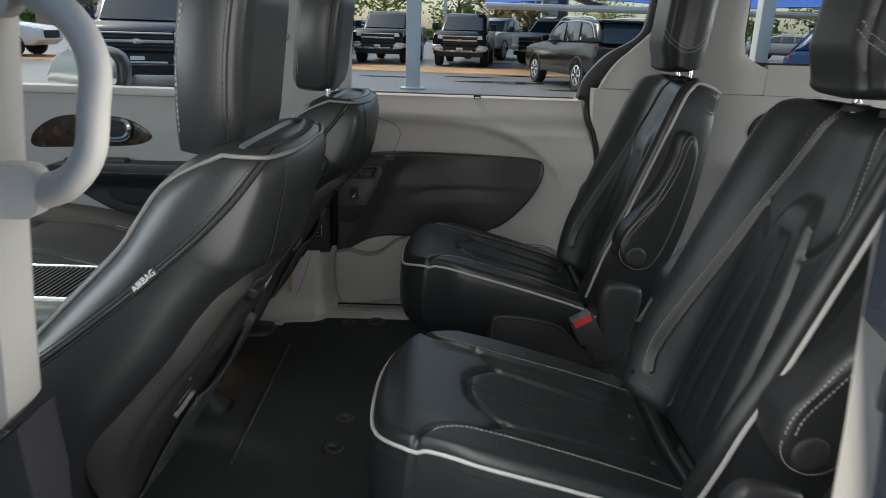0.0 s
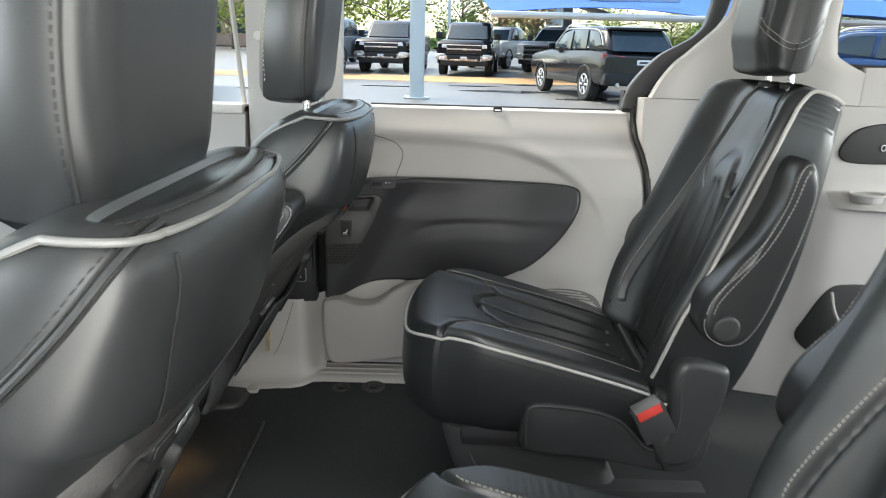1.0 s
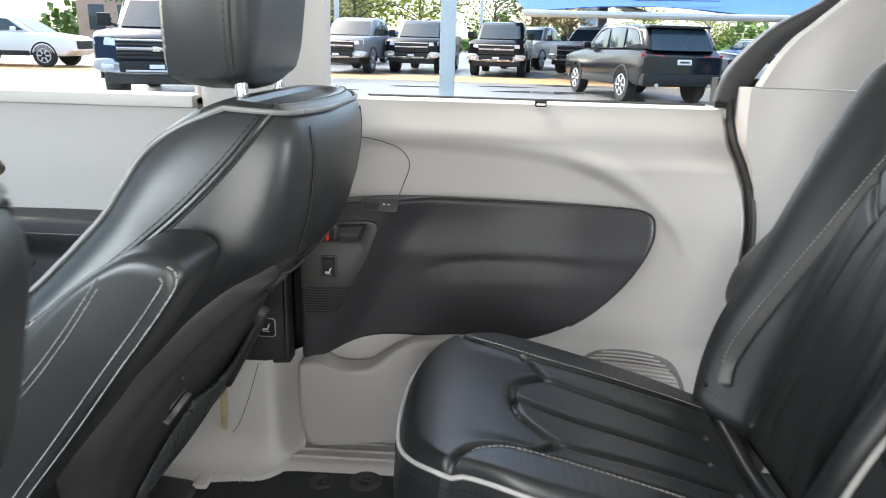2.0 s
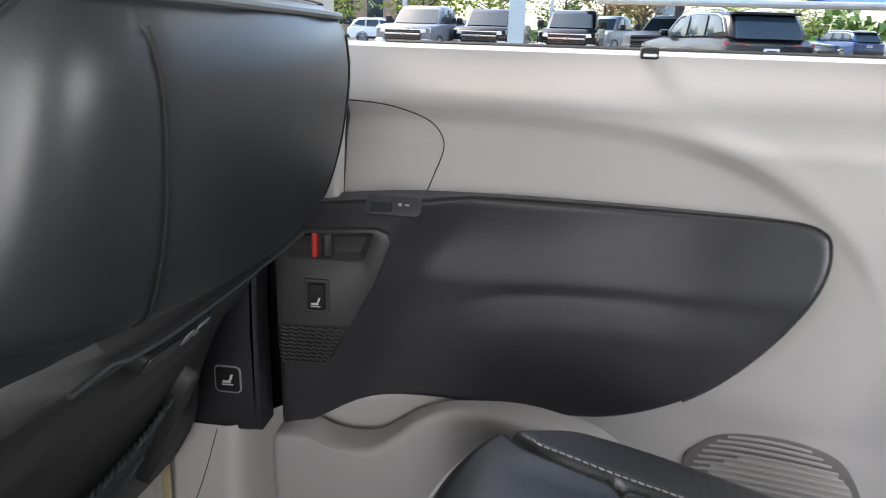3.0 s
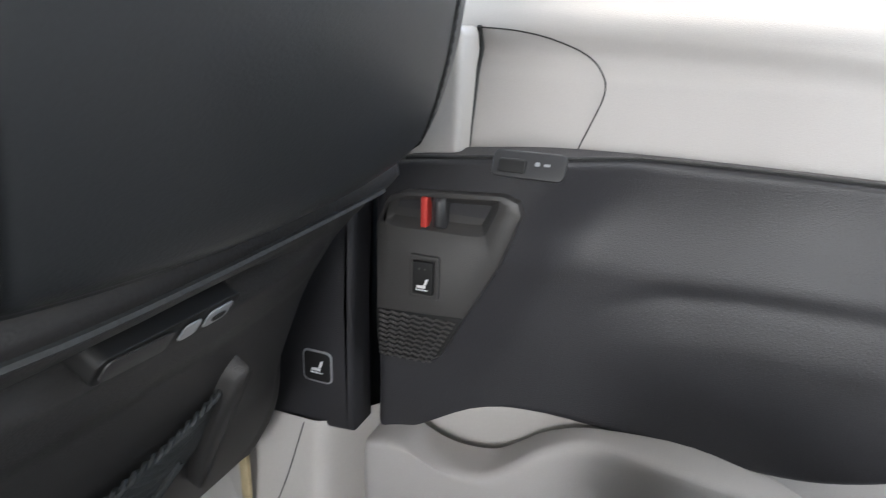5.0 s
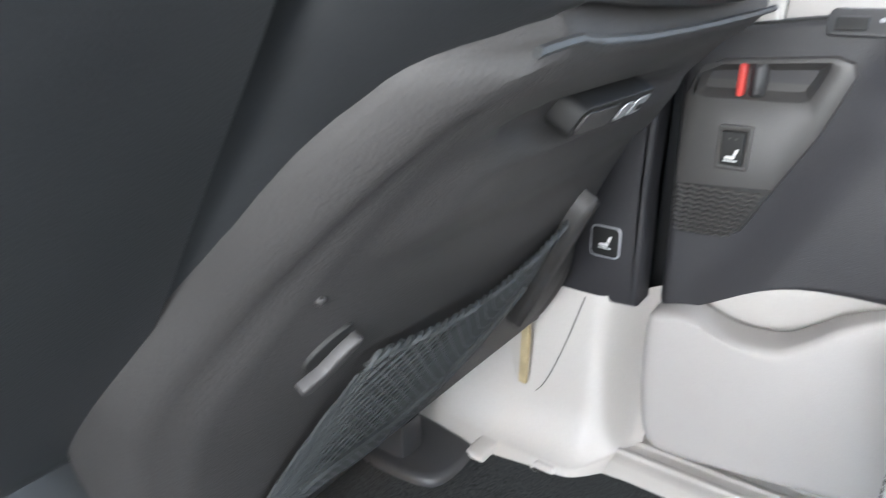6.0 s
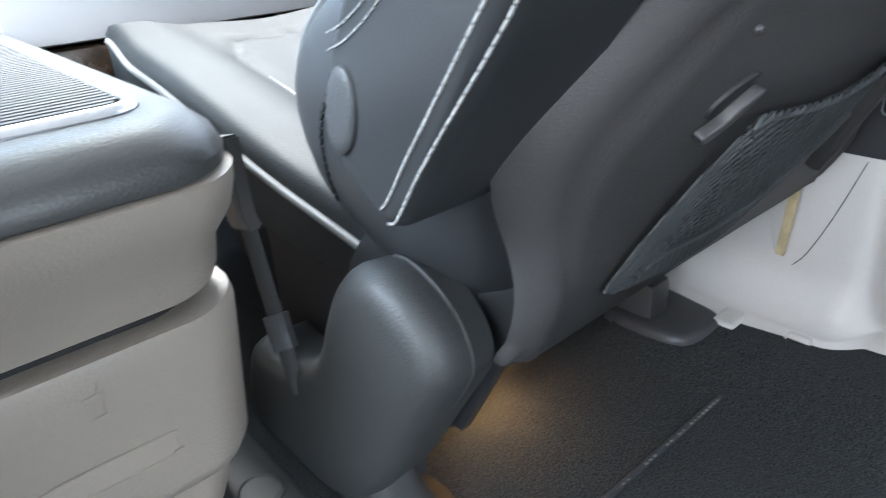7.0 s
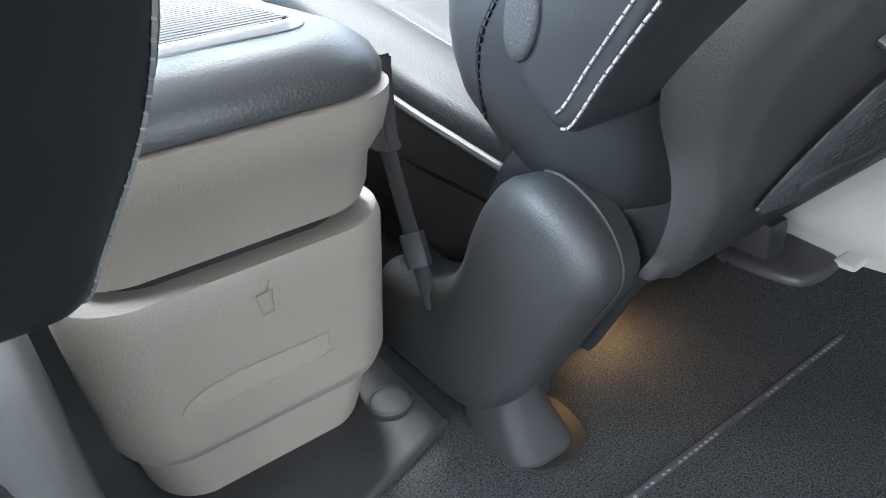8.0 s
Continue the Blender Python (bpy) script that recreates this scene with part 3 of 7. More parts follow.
RC = smooth2([(-0.306, 0.897), (-0.303, 0.922), (-0.288, 0.929), (-0.240, 0.932), (-0.200, 0.934), (-0.193, 0.930), (-0.202, 0.906), (-0.212, 0.897), (-0.26, 0.896)], 4)
bz = part("switch_bezel", plate_hole(BZ, RC, onto_y(2.080), 0.0135, -0.0036, 0.005), BEZEL, door, "charcoal plastic switch bezel")
YB = 2.0662
bm = bmesh.new()
rings(bm, [[V(-0.2515 + 0.0075 * math.cos(a), YB + 0.009 - 0.011 * max(0.0, math.sin(a)) * k, z) for a in [math.pi * j / 10 for j in range(11)]] + [V(-0.259, YB + 0.011, z), V(-0.244, YB + 0.011, z)][::-1] for z, k in ((0.899, 0.6), (0.902, 0.95), (0.914, 1.0), (0.926, 0.95), (0.930, 0.6))])
part("release_lever", bm, DARK_SMOOTH, bz, "black release lever")
part("red_marker", panel(rrect(-0.2685, -0.2620, 0.899, 0.929, 0.002), onto_y(YB + 0.011), 0.013, 0.002), RED, bz, "red lock marker")
sw = part("switch_frame", plate_hole(rrect(-0.2785, -0.2475, 0.828, 0.872, 0.003), rrect(-0.2745, -0.2515, 0.8325, 0.8675, 0.002), onto_y(YB), 0.0038, -0.0004, 0.0012, 0.001), BEZEL, bz)
part("rocker", panel(rrect(-0.2735, -0.2525, 0.8335, 0.8665, 0.002), lambda u, v, w: V(u, YB - 0.0025 - w, v), 0.0045, 0.001), BLACK, sw, "black seat heater rocker")
seat_mark(-0.263, YB - 0.0073, 0.844, 0.013, sw)
bm = bmesh.new()
for dx in (-0.003, 0.003):
    cyl(bm, (-0.263 + dx, YB - 0.0078, 0.860), (-0.263 + dx, YB - 0.0080, 0.860), 0.0010, 8)
part("indicator", bm, BROWNGREY, sw)
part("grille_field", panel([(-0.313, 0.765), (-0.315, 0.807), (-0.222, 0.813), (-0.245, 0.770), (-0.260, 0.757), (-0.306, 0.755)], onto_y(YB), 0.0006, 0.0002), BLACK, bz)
for k in range(10):
    z = 0.7585 + 0.0052 * k
    x1 = -0.224 - (0.811 - z) * 0.52
    pts = [(-0.311 + (x1 + 0.308) * j / 26, YB - 0.0018 - 0.0012 * (j % 2), z + 0.0008 * (1 if j % 4 < 2 else -1) + (x1 and 0.0016 * j / 26)) for j in range(27)]
    part("grille_bar", tube(pts, 0.0013, 5), BROWNGREY, bz)
lk = part("lock_switch_plate", panel(rrect(-0.2035, -0.138, 0.9555, 0.9775, 0.006), lambda u, v, w: V(u, 2.0745 + 0.55 * (v - 0.966) - w, v + 0.35 * w), 0.004, 0.0015), DARK_SMOOTH, door)
part("lock_rocker", panel(rrect(-0.197, -0.172, 0.961, 0.972, 0.002), lambda u, v, w: V(u, 2.071 + 0.55 * (v - 0.966) - w, v), 0.004, 0.0015), BLACK, lk)
part("lock_mark", panel(rrect(-0.165, -0.1605, 0.9675, 0.9708, 0.0012), lambda u, v, w: V(u, 2.0703 + 0.55 * (v - 0.966) - w, v), 0.0008, 0.0002), ALU, lk)
part("lock_bars", panel(rrect(-0.1572, -0.1515, 0.9680, 0.9700, 0.0008), lambda u, v, w: V(u, 2.0703 + 0.55 * (v - 0.966) - w, v), 0.0008, 0.0002), ALU, lk)

# map pocket and speaker
PK = smooth2([(-0.323, 0.560), (-0.324, 0.645), (-0.312, 0.661), (-0.279, 0.664), (-0.252, 0.654), (-0.225, 0.650), (-0.19, 0.655), (-0.164, 0.672), (-0.135, 0.693), (-0.085, 0.709), (0.02, 0.712), (0.11, 0.68), (0.16, 0.60), (0.13, 0.53), (0.02, 0.512), (-0.10, 0.506), (-0.20, 0.494), (-0.285, 0.487), (-0.312, 0.50)], 5)
bm = domed(PK, (-0.09, 0.59), onto_y(2.085), lambda u, v: 0.040 - 0.022 * math.exp(-((u + 0.09) / 0.06) ** 2) * sstep(0.5, 0.7, v) - 0.02 * sstep(-0.03, 0.14, u), 18, rim=0.012)
part("map_pocket", bm, TRIM, door, "light grey moulded map pocket")
part("pocket_wall", domed(smooth2([(-0.285, 0.648), (-0.235, 0.685), (-0.16, 0.703), (-0.06, 0.72), (-0.12, 0.64), (-0.2, 0.60)], 4), (-0.18, 0.67), onto_y(2.118), lambda u, v: 0.004, 4, rim=0.004), TRIM_SMOOTH, door)
spk = part("speaker_ring", panel(smooth2([(0.205, 0.640), (0.225, 0.662), (0.258, 0.678), (0.325, 0.684), (0.380, 0.674), (0.404, 0.650), (0.41, 0.61), (0.37, 0.55), (0.30, 0.54), (0.23, 0.59)], 4), lambda u, v, w: V(u, door_y(u, v) - 0.001 - w, v), 0.002, 0.001), mat("speaker_cloth", (0.16, 0.15, 0.145), 0.8, var=0.1, scale=40), door, "ribbed speaker grille")
for k in range(20):
    z = 0.553 + 0.0066 * k
    q = math.sqrt(max(0.03, 1 - ((z - 0.612) / 0.076) ** 2))
    x0, x1 = 0.308 - 0.100 * q, 0.308 + 0.098 * q
    part("speaker_rib", tube([V(x0 + (x1 - x0) * j / 12, door_y(x0 + (x1 - x0) * j / 12, z) - 0.0035, z - 0.012 * (j / 12 - 0.5) ** 2) for j in range(13)], 0.0021, 5), TRIM, spk)

bm = bmesh.new()
box(bm, -0.60, -0.30, 2.215, 2.25, 0.38, 1.13)
box(bm, 0.44, 0.62, 2.215, 2.25, 0.38, 1.20)
link("wall_body_side", bm, BLACK, kind="structure", label="dark inner body side behind the trim", category="wall", smooth=False)

# ---- rear quarter trim ----
qt = thing("quarter_trim", "light grey rear quarter trim with cup holders", "quarter trim", kind="structure")


def q_y(x, z):
    return 2.155 - 0.10 * sstep(0.50, 0.92, x) - 0.03 * sstep(1.0, 0.95, z) * sstep(0.85, 0.95, x) - 0.02 * sstep(0.75, 0.5, z)


def lower_pt(a, b):
    z = 0.40 + 0.786 * b
    x0 = interp(SEAL, z) + 0.006
    x = x0 + (2.455 - x0) * a ** 1.4
    return V(x, q_y(x, z) - 0.022 * sstep(0.62, 0.50, x), z)


part("lower_trim", grid(70, 40, lower_pt, thick=(0, 0.06, 0)), TRIM, qt)
LEFT = [(p.x, p.y) for p in catmull([(1.185, 0.488, 0), (1.21, 0.500, 0), (1.232, 0.512, 0), (1.273, 0.543, 0), (1.296, 0.570, 0), (1.337, 0.612, 0), (1.37, 0.640, 0), (1.42, 0.658, 0), (1.60, 0.672, 0)], 6)]
RIGHT = [(1.185, 0.957), (1.262, 0.957), (1.276, 0.925), (1.30, 0.888), (1.36, 0.876), (1.60, 0.866)]


def pillar_pt(a, b):
    z = 1.188 + 0.412 * b
    x = interp(LEFT, z) + (interp(RIGHT, z) - interp(LEFT, z)) * a
    return V(x, q_y(x, 1.2) - 0.022 * sstep(0.62, 0.50, x) - 0.10 * max(0.0, z - 1.25) - 0.006 * sstep(1.0, 0.8, a) + 0.010 * (max(0.0, a * 12 - 11) * sstep(1.265, 1.285, z) + max(0.0, 1 - a * 12)) ** 2, z)


part("pillar_cover", grid(36, 50, pillar_pt, thick=(0, 0.03, 0)), TRIM, qt)
part("rear_trim", grid(20, 6, lambda a, b: V(0.958 + 1.492 * a, q_y(0.958 + 1.492 * a, 1.2), 1.187 + 0.088 * b), thick=(0, 0.05, 0)), TRIM, qt)
bm = box(bmesh.new(), 0.86, 2.45, 1.98, 2.12, 1.50, 1.60, 0.03)
part("top_rail", bm, TRIM, qt)
bm = grid(10, 4, lambda a, b: V(0.86 + 1.2 * a, 2.15 - 0.06 * b, 1.26 + 0.26 * b), thick=(0, 0.004, 0))
qp = part("quarter_pane", bm, GLASS, qt, "clear quarter window glass")
qp.visible_shadow = False
bm = tube(catmull([(2.0, 2.10, 1.278), (1.2, 2.085, 1.276), (0.93, 2.078, 1.276), (0.893, 2.078, 1.295), (0.885, 2.076, 1.36), (0.875, 2.07, 1.50)], 8), 0.006, 6)
part("window_rubber", bm, RUBBER, qt)
PORT = smooth2([(0.930, 1.072), (0.945, 1.115), (0.985, 1.140), (1.06, 1.150), (1.15, 1.147), (1.20, 1.11), (1.18, 1.065), (1.10, 1.053), (0.97, 1.052)], 5)
po = part("port_panel", panel(PORT, lambda u, v, w: V(u, q_y(u, v) - w, v), 0.006, 0.003), BLACK, qt, "black oval panel with charging sockets")
for px, pw in ((1.032, 0.008), (1.063, 0.016)):
    part("socket", tube(catmull([(px - pw / 2, q_y(px, 1.09) - 0.0075, 1.096), (px + pw / 2, q_y(px, 1.09) - 0.0075, 1.096), (px + pw / 2, q_y(px, 1.09) - 0.0075, 1.085), (px - pw / 2, q_y(px, 1.09) - 0.0075, 1.085)], 3, True), 0.0012, 5, True), WHITE, po)
bm = grid(24, 8, lambda a, b: V(0.90 + 0.50 * a, q_y(1.0, 1.0) + 0.012 - 0.075 * b * (1 - (2 * a - 1) ** 6), 0.985 - 0.008 * b ** 3), thick=(0, 0, -0.03))
sh = part("cup_shelf", bm, TRIM_SMOOTH, qt)
for cx in (0.985, 1.085):
    bm = bmesh.new()
    rings(bm, [[V(cx + r * 1.05 * math.cos(a), 2.0 + 0.8 * r * math.sin(a), z) for a in [2 * math.pi * k / 24 for k in range(24)]] for r, z in ((0.042, 0.9855), (0.040, 0.9885), (0.036, 0.9885), (0.034, 0.97), (0.032, 0.968))])
    part("cup_ring", bm, TRIM, sh)
# no hollow here: a flat black plate paints the bin's shaded inside
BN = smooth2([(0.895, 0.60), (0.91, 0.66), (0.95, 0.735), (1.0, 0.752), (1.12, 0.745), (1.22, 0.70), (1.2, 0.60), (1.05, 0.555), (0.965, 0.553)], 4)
part("side_bin", panel(BN, lambda u, v, w: V(u, q_y(u, v) - w, v), 0.004, 0.002), BLACK, qt, "black plate for the shaded inside of side bin")
part("bin_rim", tube(catmull([(0.945, 1.995, 0.74), (0.96, 1.992, 0.69), (0.99, 1.99, 0.645), (1.02, 1.99, 0.63)], 6), 0.0035, 6), TRIM_SMOOTH, qt)

# ---- right front door ----
fd = thing("front_door", "light grey front door trim with wood inlay and black armrest", "van door", kind="structure")


def fd_y(x, z):
    return 2.185 - 0.02 * sstep(1.12, 1.0, z) - 0.04 * sstep(0.85, 0.6, z)


bm = grid(50, 40, lambda a, b: V(-1.75 + 1.215 * a, fd_y(0, 0.45 + 0.685 * b), 0.45 + 0.685 * b), thick=(0, 0.06, 0))
part("trim_panel", bm, TRIM, fd)
WI = smooth2([(-1.30, 0.95), (-1.29, 1.0), (-1.20, 1.048), (-1.05, 1.052), (-0.97, 1.035), (-0.915, 0.995), (-0.955, 0.965), (-1.05, 0.955), (-1.2, 0.948)], 5)
wi = part("wood_inlay", panel(WI, onto_y(2.172), 0.008, 0.004), WOOD, fd, "dark glossy wood inlay")
part("handle_bowl", panel(smooth2([(-1.13, 0.972), (-1.12, 1.02), (-1.05, 1.038), (-0.985, 1.03), (-0.965, 0.985), (-1.05, 0.968)], 4), onto_y(2.1645), 0.003, 0.001), BLACK, wi)
part("pull_handle", tube(catmull([(-1.13, 2.150, 0.980), (-1.07, 2.143, 0.983), (-1.01, 2.143, 0.985), (-0.985, 2.146, 1.0), (-0.985, 2.148, 1.03), (-1.005, 2.150, 1.04)], 6), 0.009, 8), CHROME, wi, "chrome inner door handle")
AR = smooth2([(-1.24, 0.868), (-1.225, 0.902), (-1.15, 0.912), (-0.95, 0.915), (-0.70, 0.915), (-0.66, 0.89), (-0.70, 0.83), (-0.80, 0.77), (-0.95, 0.73), (-1.02, 0.735), (-1.14, 0.80)], 5)
ar = part("armrest", domed(AR, (-0.92, 0.84), onto_y(2.15), lambda u, v: 0.015 + 0.055 * sstep(0.82, 0.89, v), 16, rim=0.01), DARK, fd, "black stitched armrest")
# grip recess is only a blacker plate, its shade put into the colour
part("grip_hollow", domed(smooth2([(-1.06, 0.80), (-1.04, 0.84), (-0.93, 0.842), (-0.86, 0.82), (-0.90, 0.785), (-0.99, 0.77)], 4), (-0.96, 0.81), onto_y(2.136), lambda u, v: 0.002, 5, rim=0.004), BLACK, ar)
part("switch_pod", panel(rrect(-1.17, -0.98, 0.912, 0.928, 0.006), onto_y(2.13), 0.035, 0.004), DARK_SMOOTH, ar)
part("stitch_line", stitches([(-1.22 + 0.02 * k, 2.078, 0.888) for k in range(27)]), STITCH, ar)
sp = part("speaker", panel(smooth2([(-1.36, 0.60), (-1.34, 0.70), (-1.27, 0.752), (-1.19, 0.745), (-1.13, 0.69), (-1.12, 0.60), (-1.2, 0.53), (-1.3, 0.53)], 5), onto_y(2.135), 0.006, 0.003), TRIM_SMOOTH, fd, "ribbed speaker grille")
for k in range(18):
    z = 0.55 + 0.011 * k
    half = 0.11 * math.sqrt(max(0.02, 1 - ((z - 0.64) / 0.11) ** 2))
    part("speaker_rib", tube([(-1.24 - half, 2.1275, z), (-1.24 + half, 2.1275, z)], 0.0028, 5), DARK_SMOOTH, sp)
part("joint", tube([(-1.75 + 0.05 * k, 2.1645, 0.872 - 0.0006 * k) for k in range(11)], 0.001, 4), BLACK, fd)
bm = grid(8, 6, lambda a, b: V(-1.75 + 1.22 * a, 2.23 - 0.14 * b, 1.135 + 0.45 * b), thick=(0, 0.004, 0))
fp = part("window_pane", bm, GLASS, fd, "clear front side window glass")
fp.visible_shadow = False
part("belt_ledge", box(bmesh.new(), -1.75, -0.535, 2.165, 2.24, 1.118, 1.142, 0.006), TRIM_SMOOTH, fd)
part("outer_skin", box(bmesh.new(), -1.80, -0.52, 2.255, 2.29, 0.2, 1.125, 0.02), ALU, fd)
bm = bmesh.new()
tube([(-0.545, 2.225, 1.13), (-0.545, 2.10, 1.57)], 0.007, 6, bm=bm)
part("window_seal", bm, TRIM_SMOOTH, fd)

# door mirror outside the front window
mir = thing("door_mirror", "dark-backed door mirror on the passenger side", "mirror")
MO = smooth2([(-1.33, 1.12), (-1.325, 1.19), (-1.26, 1.25), (-1.17, 1.265), (-1.07, 1.245), (-1.04, 1.19), (-1.07, 1.12), (-1.2, 1.095)], 5)
part("housing", panel(MO, lambda u, v, w: V(u + 0.3 * w, 2.36 + 0.22 * (u + 1.2) * -1 - w, v), 0.05, 0.03, seg=4, back=0.06), DARK_SMOOTH, mir)
MG = [((u + 1.185) * 0.88 - 1.185, (v - 1.18) * 0.86 + 1.18) for u, v in MO]
mm = mat("mirror_glass", (0.85, 0.87, 0.88), 0.02, metal=1.0, var=0.01)
part("mirror_pane", panel(MG, lambda u, v, w: V(u + 0.3 * w, 2.308 + 0.22 * (u + 1.2) * -1 - w, v), 0.004, 0.001), mm, mir, "silvered mirror glass")
part("arm", box(bmesh.new(), -1.30, -1.20, 2.24, 2.37, 1.06, 1.12, 0.015), DARK_SMOOTH, mir)

# ---- left side: pillar with grab handle, rear door jamb ----
BODYBLUE = mat("silver_blue_paint", (0.17, 0.19, 0.23), 0.25, metal=0.4, var=0.08)
lp = thing("door_pillar", "light grey door pillar trim beside the open doorway", "pillar trim", kind="structure")
bm = panel([(-0.50, 0.985), (-0.363, 0.985), (-0.334, 1.018), (-0.328, 1.10), (-0.317, 1.22), (-0.305, 1.34), (-0.28, 1.60), (-0.48, 1.60)], onto_y(0.47, 1), 0.055, 0.012)
part("trim_cover", bm, TRIM_SMOOTH, lp)
bm = panel([(-0.50, 0.40), (-0.33, 0.40), (-0.325, 0.80), (-0.318, 0.95), (-0.322, 1.015), (-0.363, 0.98), (-0.50, 0.98)], onto_y(0.46, 1), 0.06, 0.01)
part("lower_cover", bm, DARK, lp)
bm = panel([(-0.56, 0.30), (-0.372, 0.30), (-0.368, 1.0), (-0.345, 1.2), (-0.322, 1.6), (-0.50, 1.6)], onto_y(0.36, 1), 0.10, 0.02)
part("body_flange", bm, BODYBLUE, lp)
gh = thing("grab_handle", "thick cream plastic grab handle on the pillar", "grab handle")
pts = catmull([(-0.315, 0.500, 1.346), (-0.290, 0.490, 1.342), (-0.264, 0.476, 1.332), (-0.243, 0.470, 1.318), (-0.2325, 0.468, 1.293), (-0.2365, 0.468, 1.262), (-0.243, 0.470, 1.234), (-0.258, 0.474, 1.214), (-0.278, 0.484, 1.203), (-0.300, 0.495, 1.198), (-0.325, 0.505, 1.196)], 7)
part("grip", tube(pts, 0.0105, 16, flat=1.35), TRIM_SMOOTH, gh)
for z in (1.340, 1.200):
    part("foot", panel(rrect(-0.330, -0.290, z - 0.020, z + 0.020, 0.012), onto_y(0.478, 1), 0.028, 0.01), TRIM_SMOOTH, gh)
rj = thing("rear_door_jamb", "pale trim and silver blue body edge of doorway", "door jamb", kind="structure")
bm = panel([(0.310, 0.40), (0.296, 0.90), (0.288, 1.06), (0.278, 1.20), (0.288, 1.24), (0.32, 1.26), (0.40, 1.26), (0.40, 0.40)], onto_y(0.36, 1), 0.06, 0.01)
part("trim_cover", bm, TRIM_SMOOTH, rj)
bm = panel([(0.30, 0.30), (0.278, 1.05), (0.268, 1.15), (0.246, 1.17), (0.240, 1.36), (0.235, 1.60), (0.50, 1.60), (0.50, 0.30)], onto_y(0.30, 1), 0.065, 0.008)
part("body_edge", bm, BODYBLUE, rj)
part("latch", panel(rrect(0.279, 0.30, 1.10, 1.165, 0.004), onto_y(0.36, 1), 0.02, 0.004), SATIN, rj)

# closing walls: left rear side, tail, dash, windscreen surround
bm = box(bmesh.new(), 0.48, 2.5, 0.46, 0.52, 0.38, 1.24, 0.02)
link("wall_left_rear", bm, TRIM, kind="structure", label="light grey rear side trim", category="wall")
bm = box(bmesh.new(), -1.75, -0.50, 0.46, 0.52, 0.38, 1.12, 0.02)
link("wall_left_front", bm, TRIM, kind="structure", label="light grey driver door trim", category="wall")
bm = box(bmesh.new(), 2.44, 2.52, 0.46, 2.16, 0.38, 1.10, 0.02)
link("wall_tail", bm, TRIM, kind="structure", label="light grey tailgate trim", category="wall")
bm = bmesh.new()
for x in (-0.50, 0.48, 1.3, 2.44):
    box(bm, x, x + 0.08, 0.44, 0.53, 1.1, 1.60, 0.02)
link("trim_left_pillars", bm, TRIM, kind="structure", label="light grey window pillars", category="trim")
BRASSY = mat("bronze_glint", (0.45, 0.25, 0.10), 0.3, metal=0.8, var=0.1)
dash = thing("dashboard", "black dashboard below the windscreen", "dashboard", kind="structure")
prof = [(-1.75, 0.45), (-1.60, 0.50), (-1.45, 0.80), (-1.40, 0.98), (-1.50, 1.06), (-2.2, 1.10), (-2.2, 0.45)]
bm = panel(prof, lambda u, v, w: V(u, 0.50 + w, v), 1.66, 0.03)
part("dash_body", bm, DARK, dash)
part("glovebox_face", box(bmesh.new(), -1.47, -1.395, 1.42, 2.12, 0.776, 1.01, 0.018), TRIM, dash, "light grey glovebox face")
part("wood_strip", box(bmesh.new(), -1.47, -1.400, 1.42, 2.12, 0.684, 0.770, 0.010), WOOD, dash, "dark glossy wood strip")
# glint on the glossy strip, modelled as a small bronze-coloured bar
part("strip_glint", box(bmesh.new(), -1.402, -1.3965, 1.66, 1.78, 0.742, 0.748, 0.002), BRASSY, dash, "thin bronze-coloured glint on the wood strip")
bm = grid(8, 10, lambda a, b: V(-2.15 + 0.95 * a, 0.5 + 1.66 * b, 1.10 + 0.46 * a), thick=(0.004, 0, 0.004))
wsn = part("windscreen", bm, glass_mat("tinted_windscreen", (0.50, 0.56, 0.58), 0.25), dash, "clear windscreen")
wsn.visible_shadow = False


# ---- second-row captain's chairs ----
def off(pts, T, base, lift):
    return [T(u, v, base(u, v) + lift) for u, v in pts]


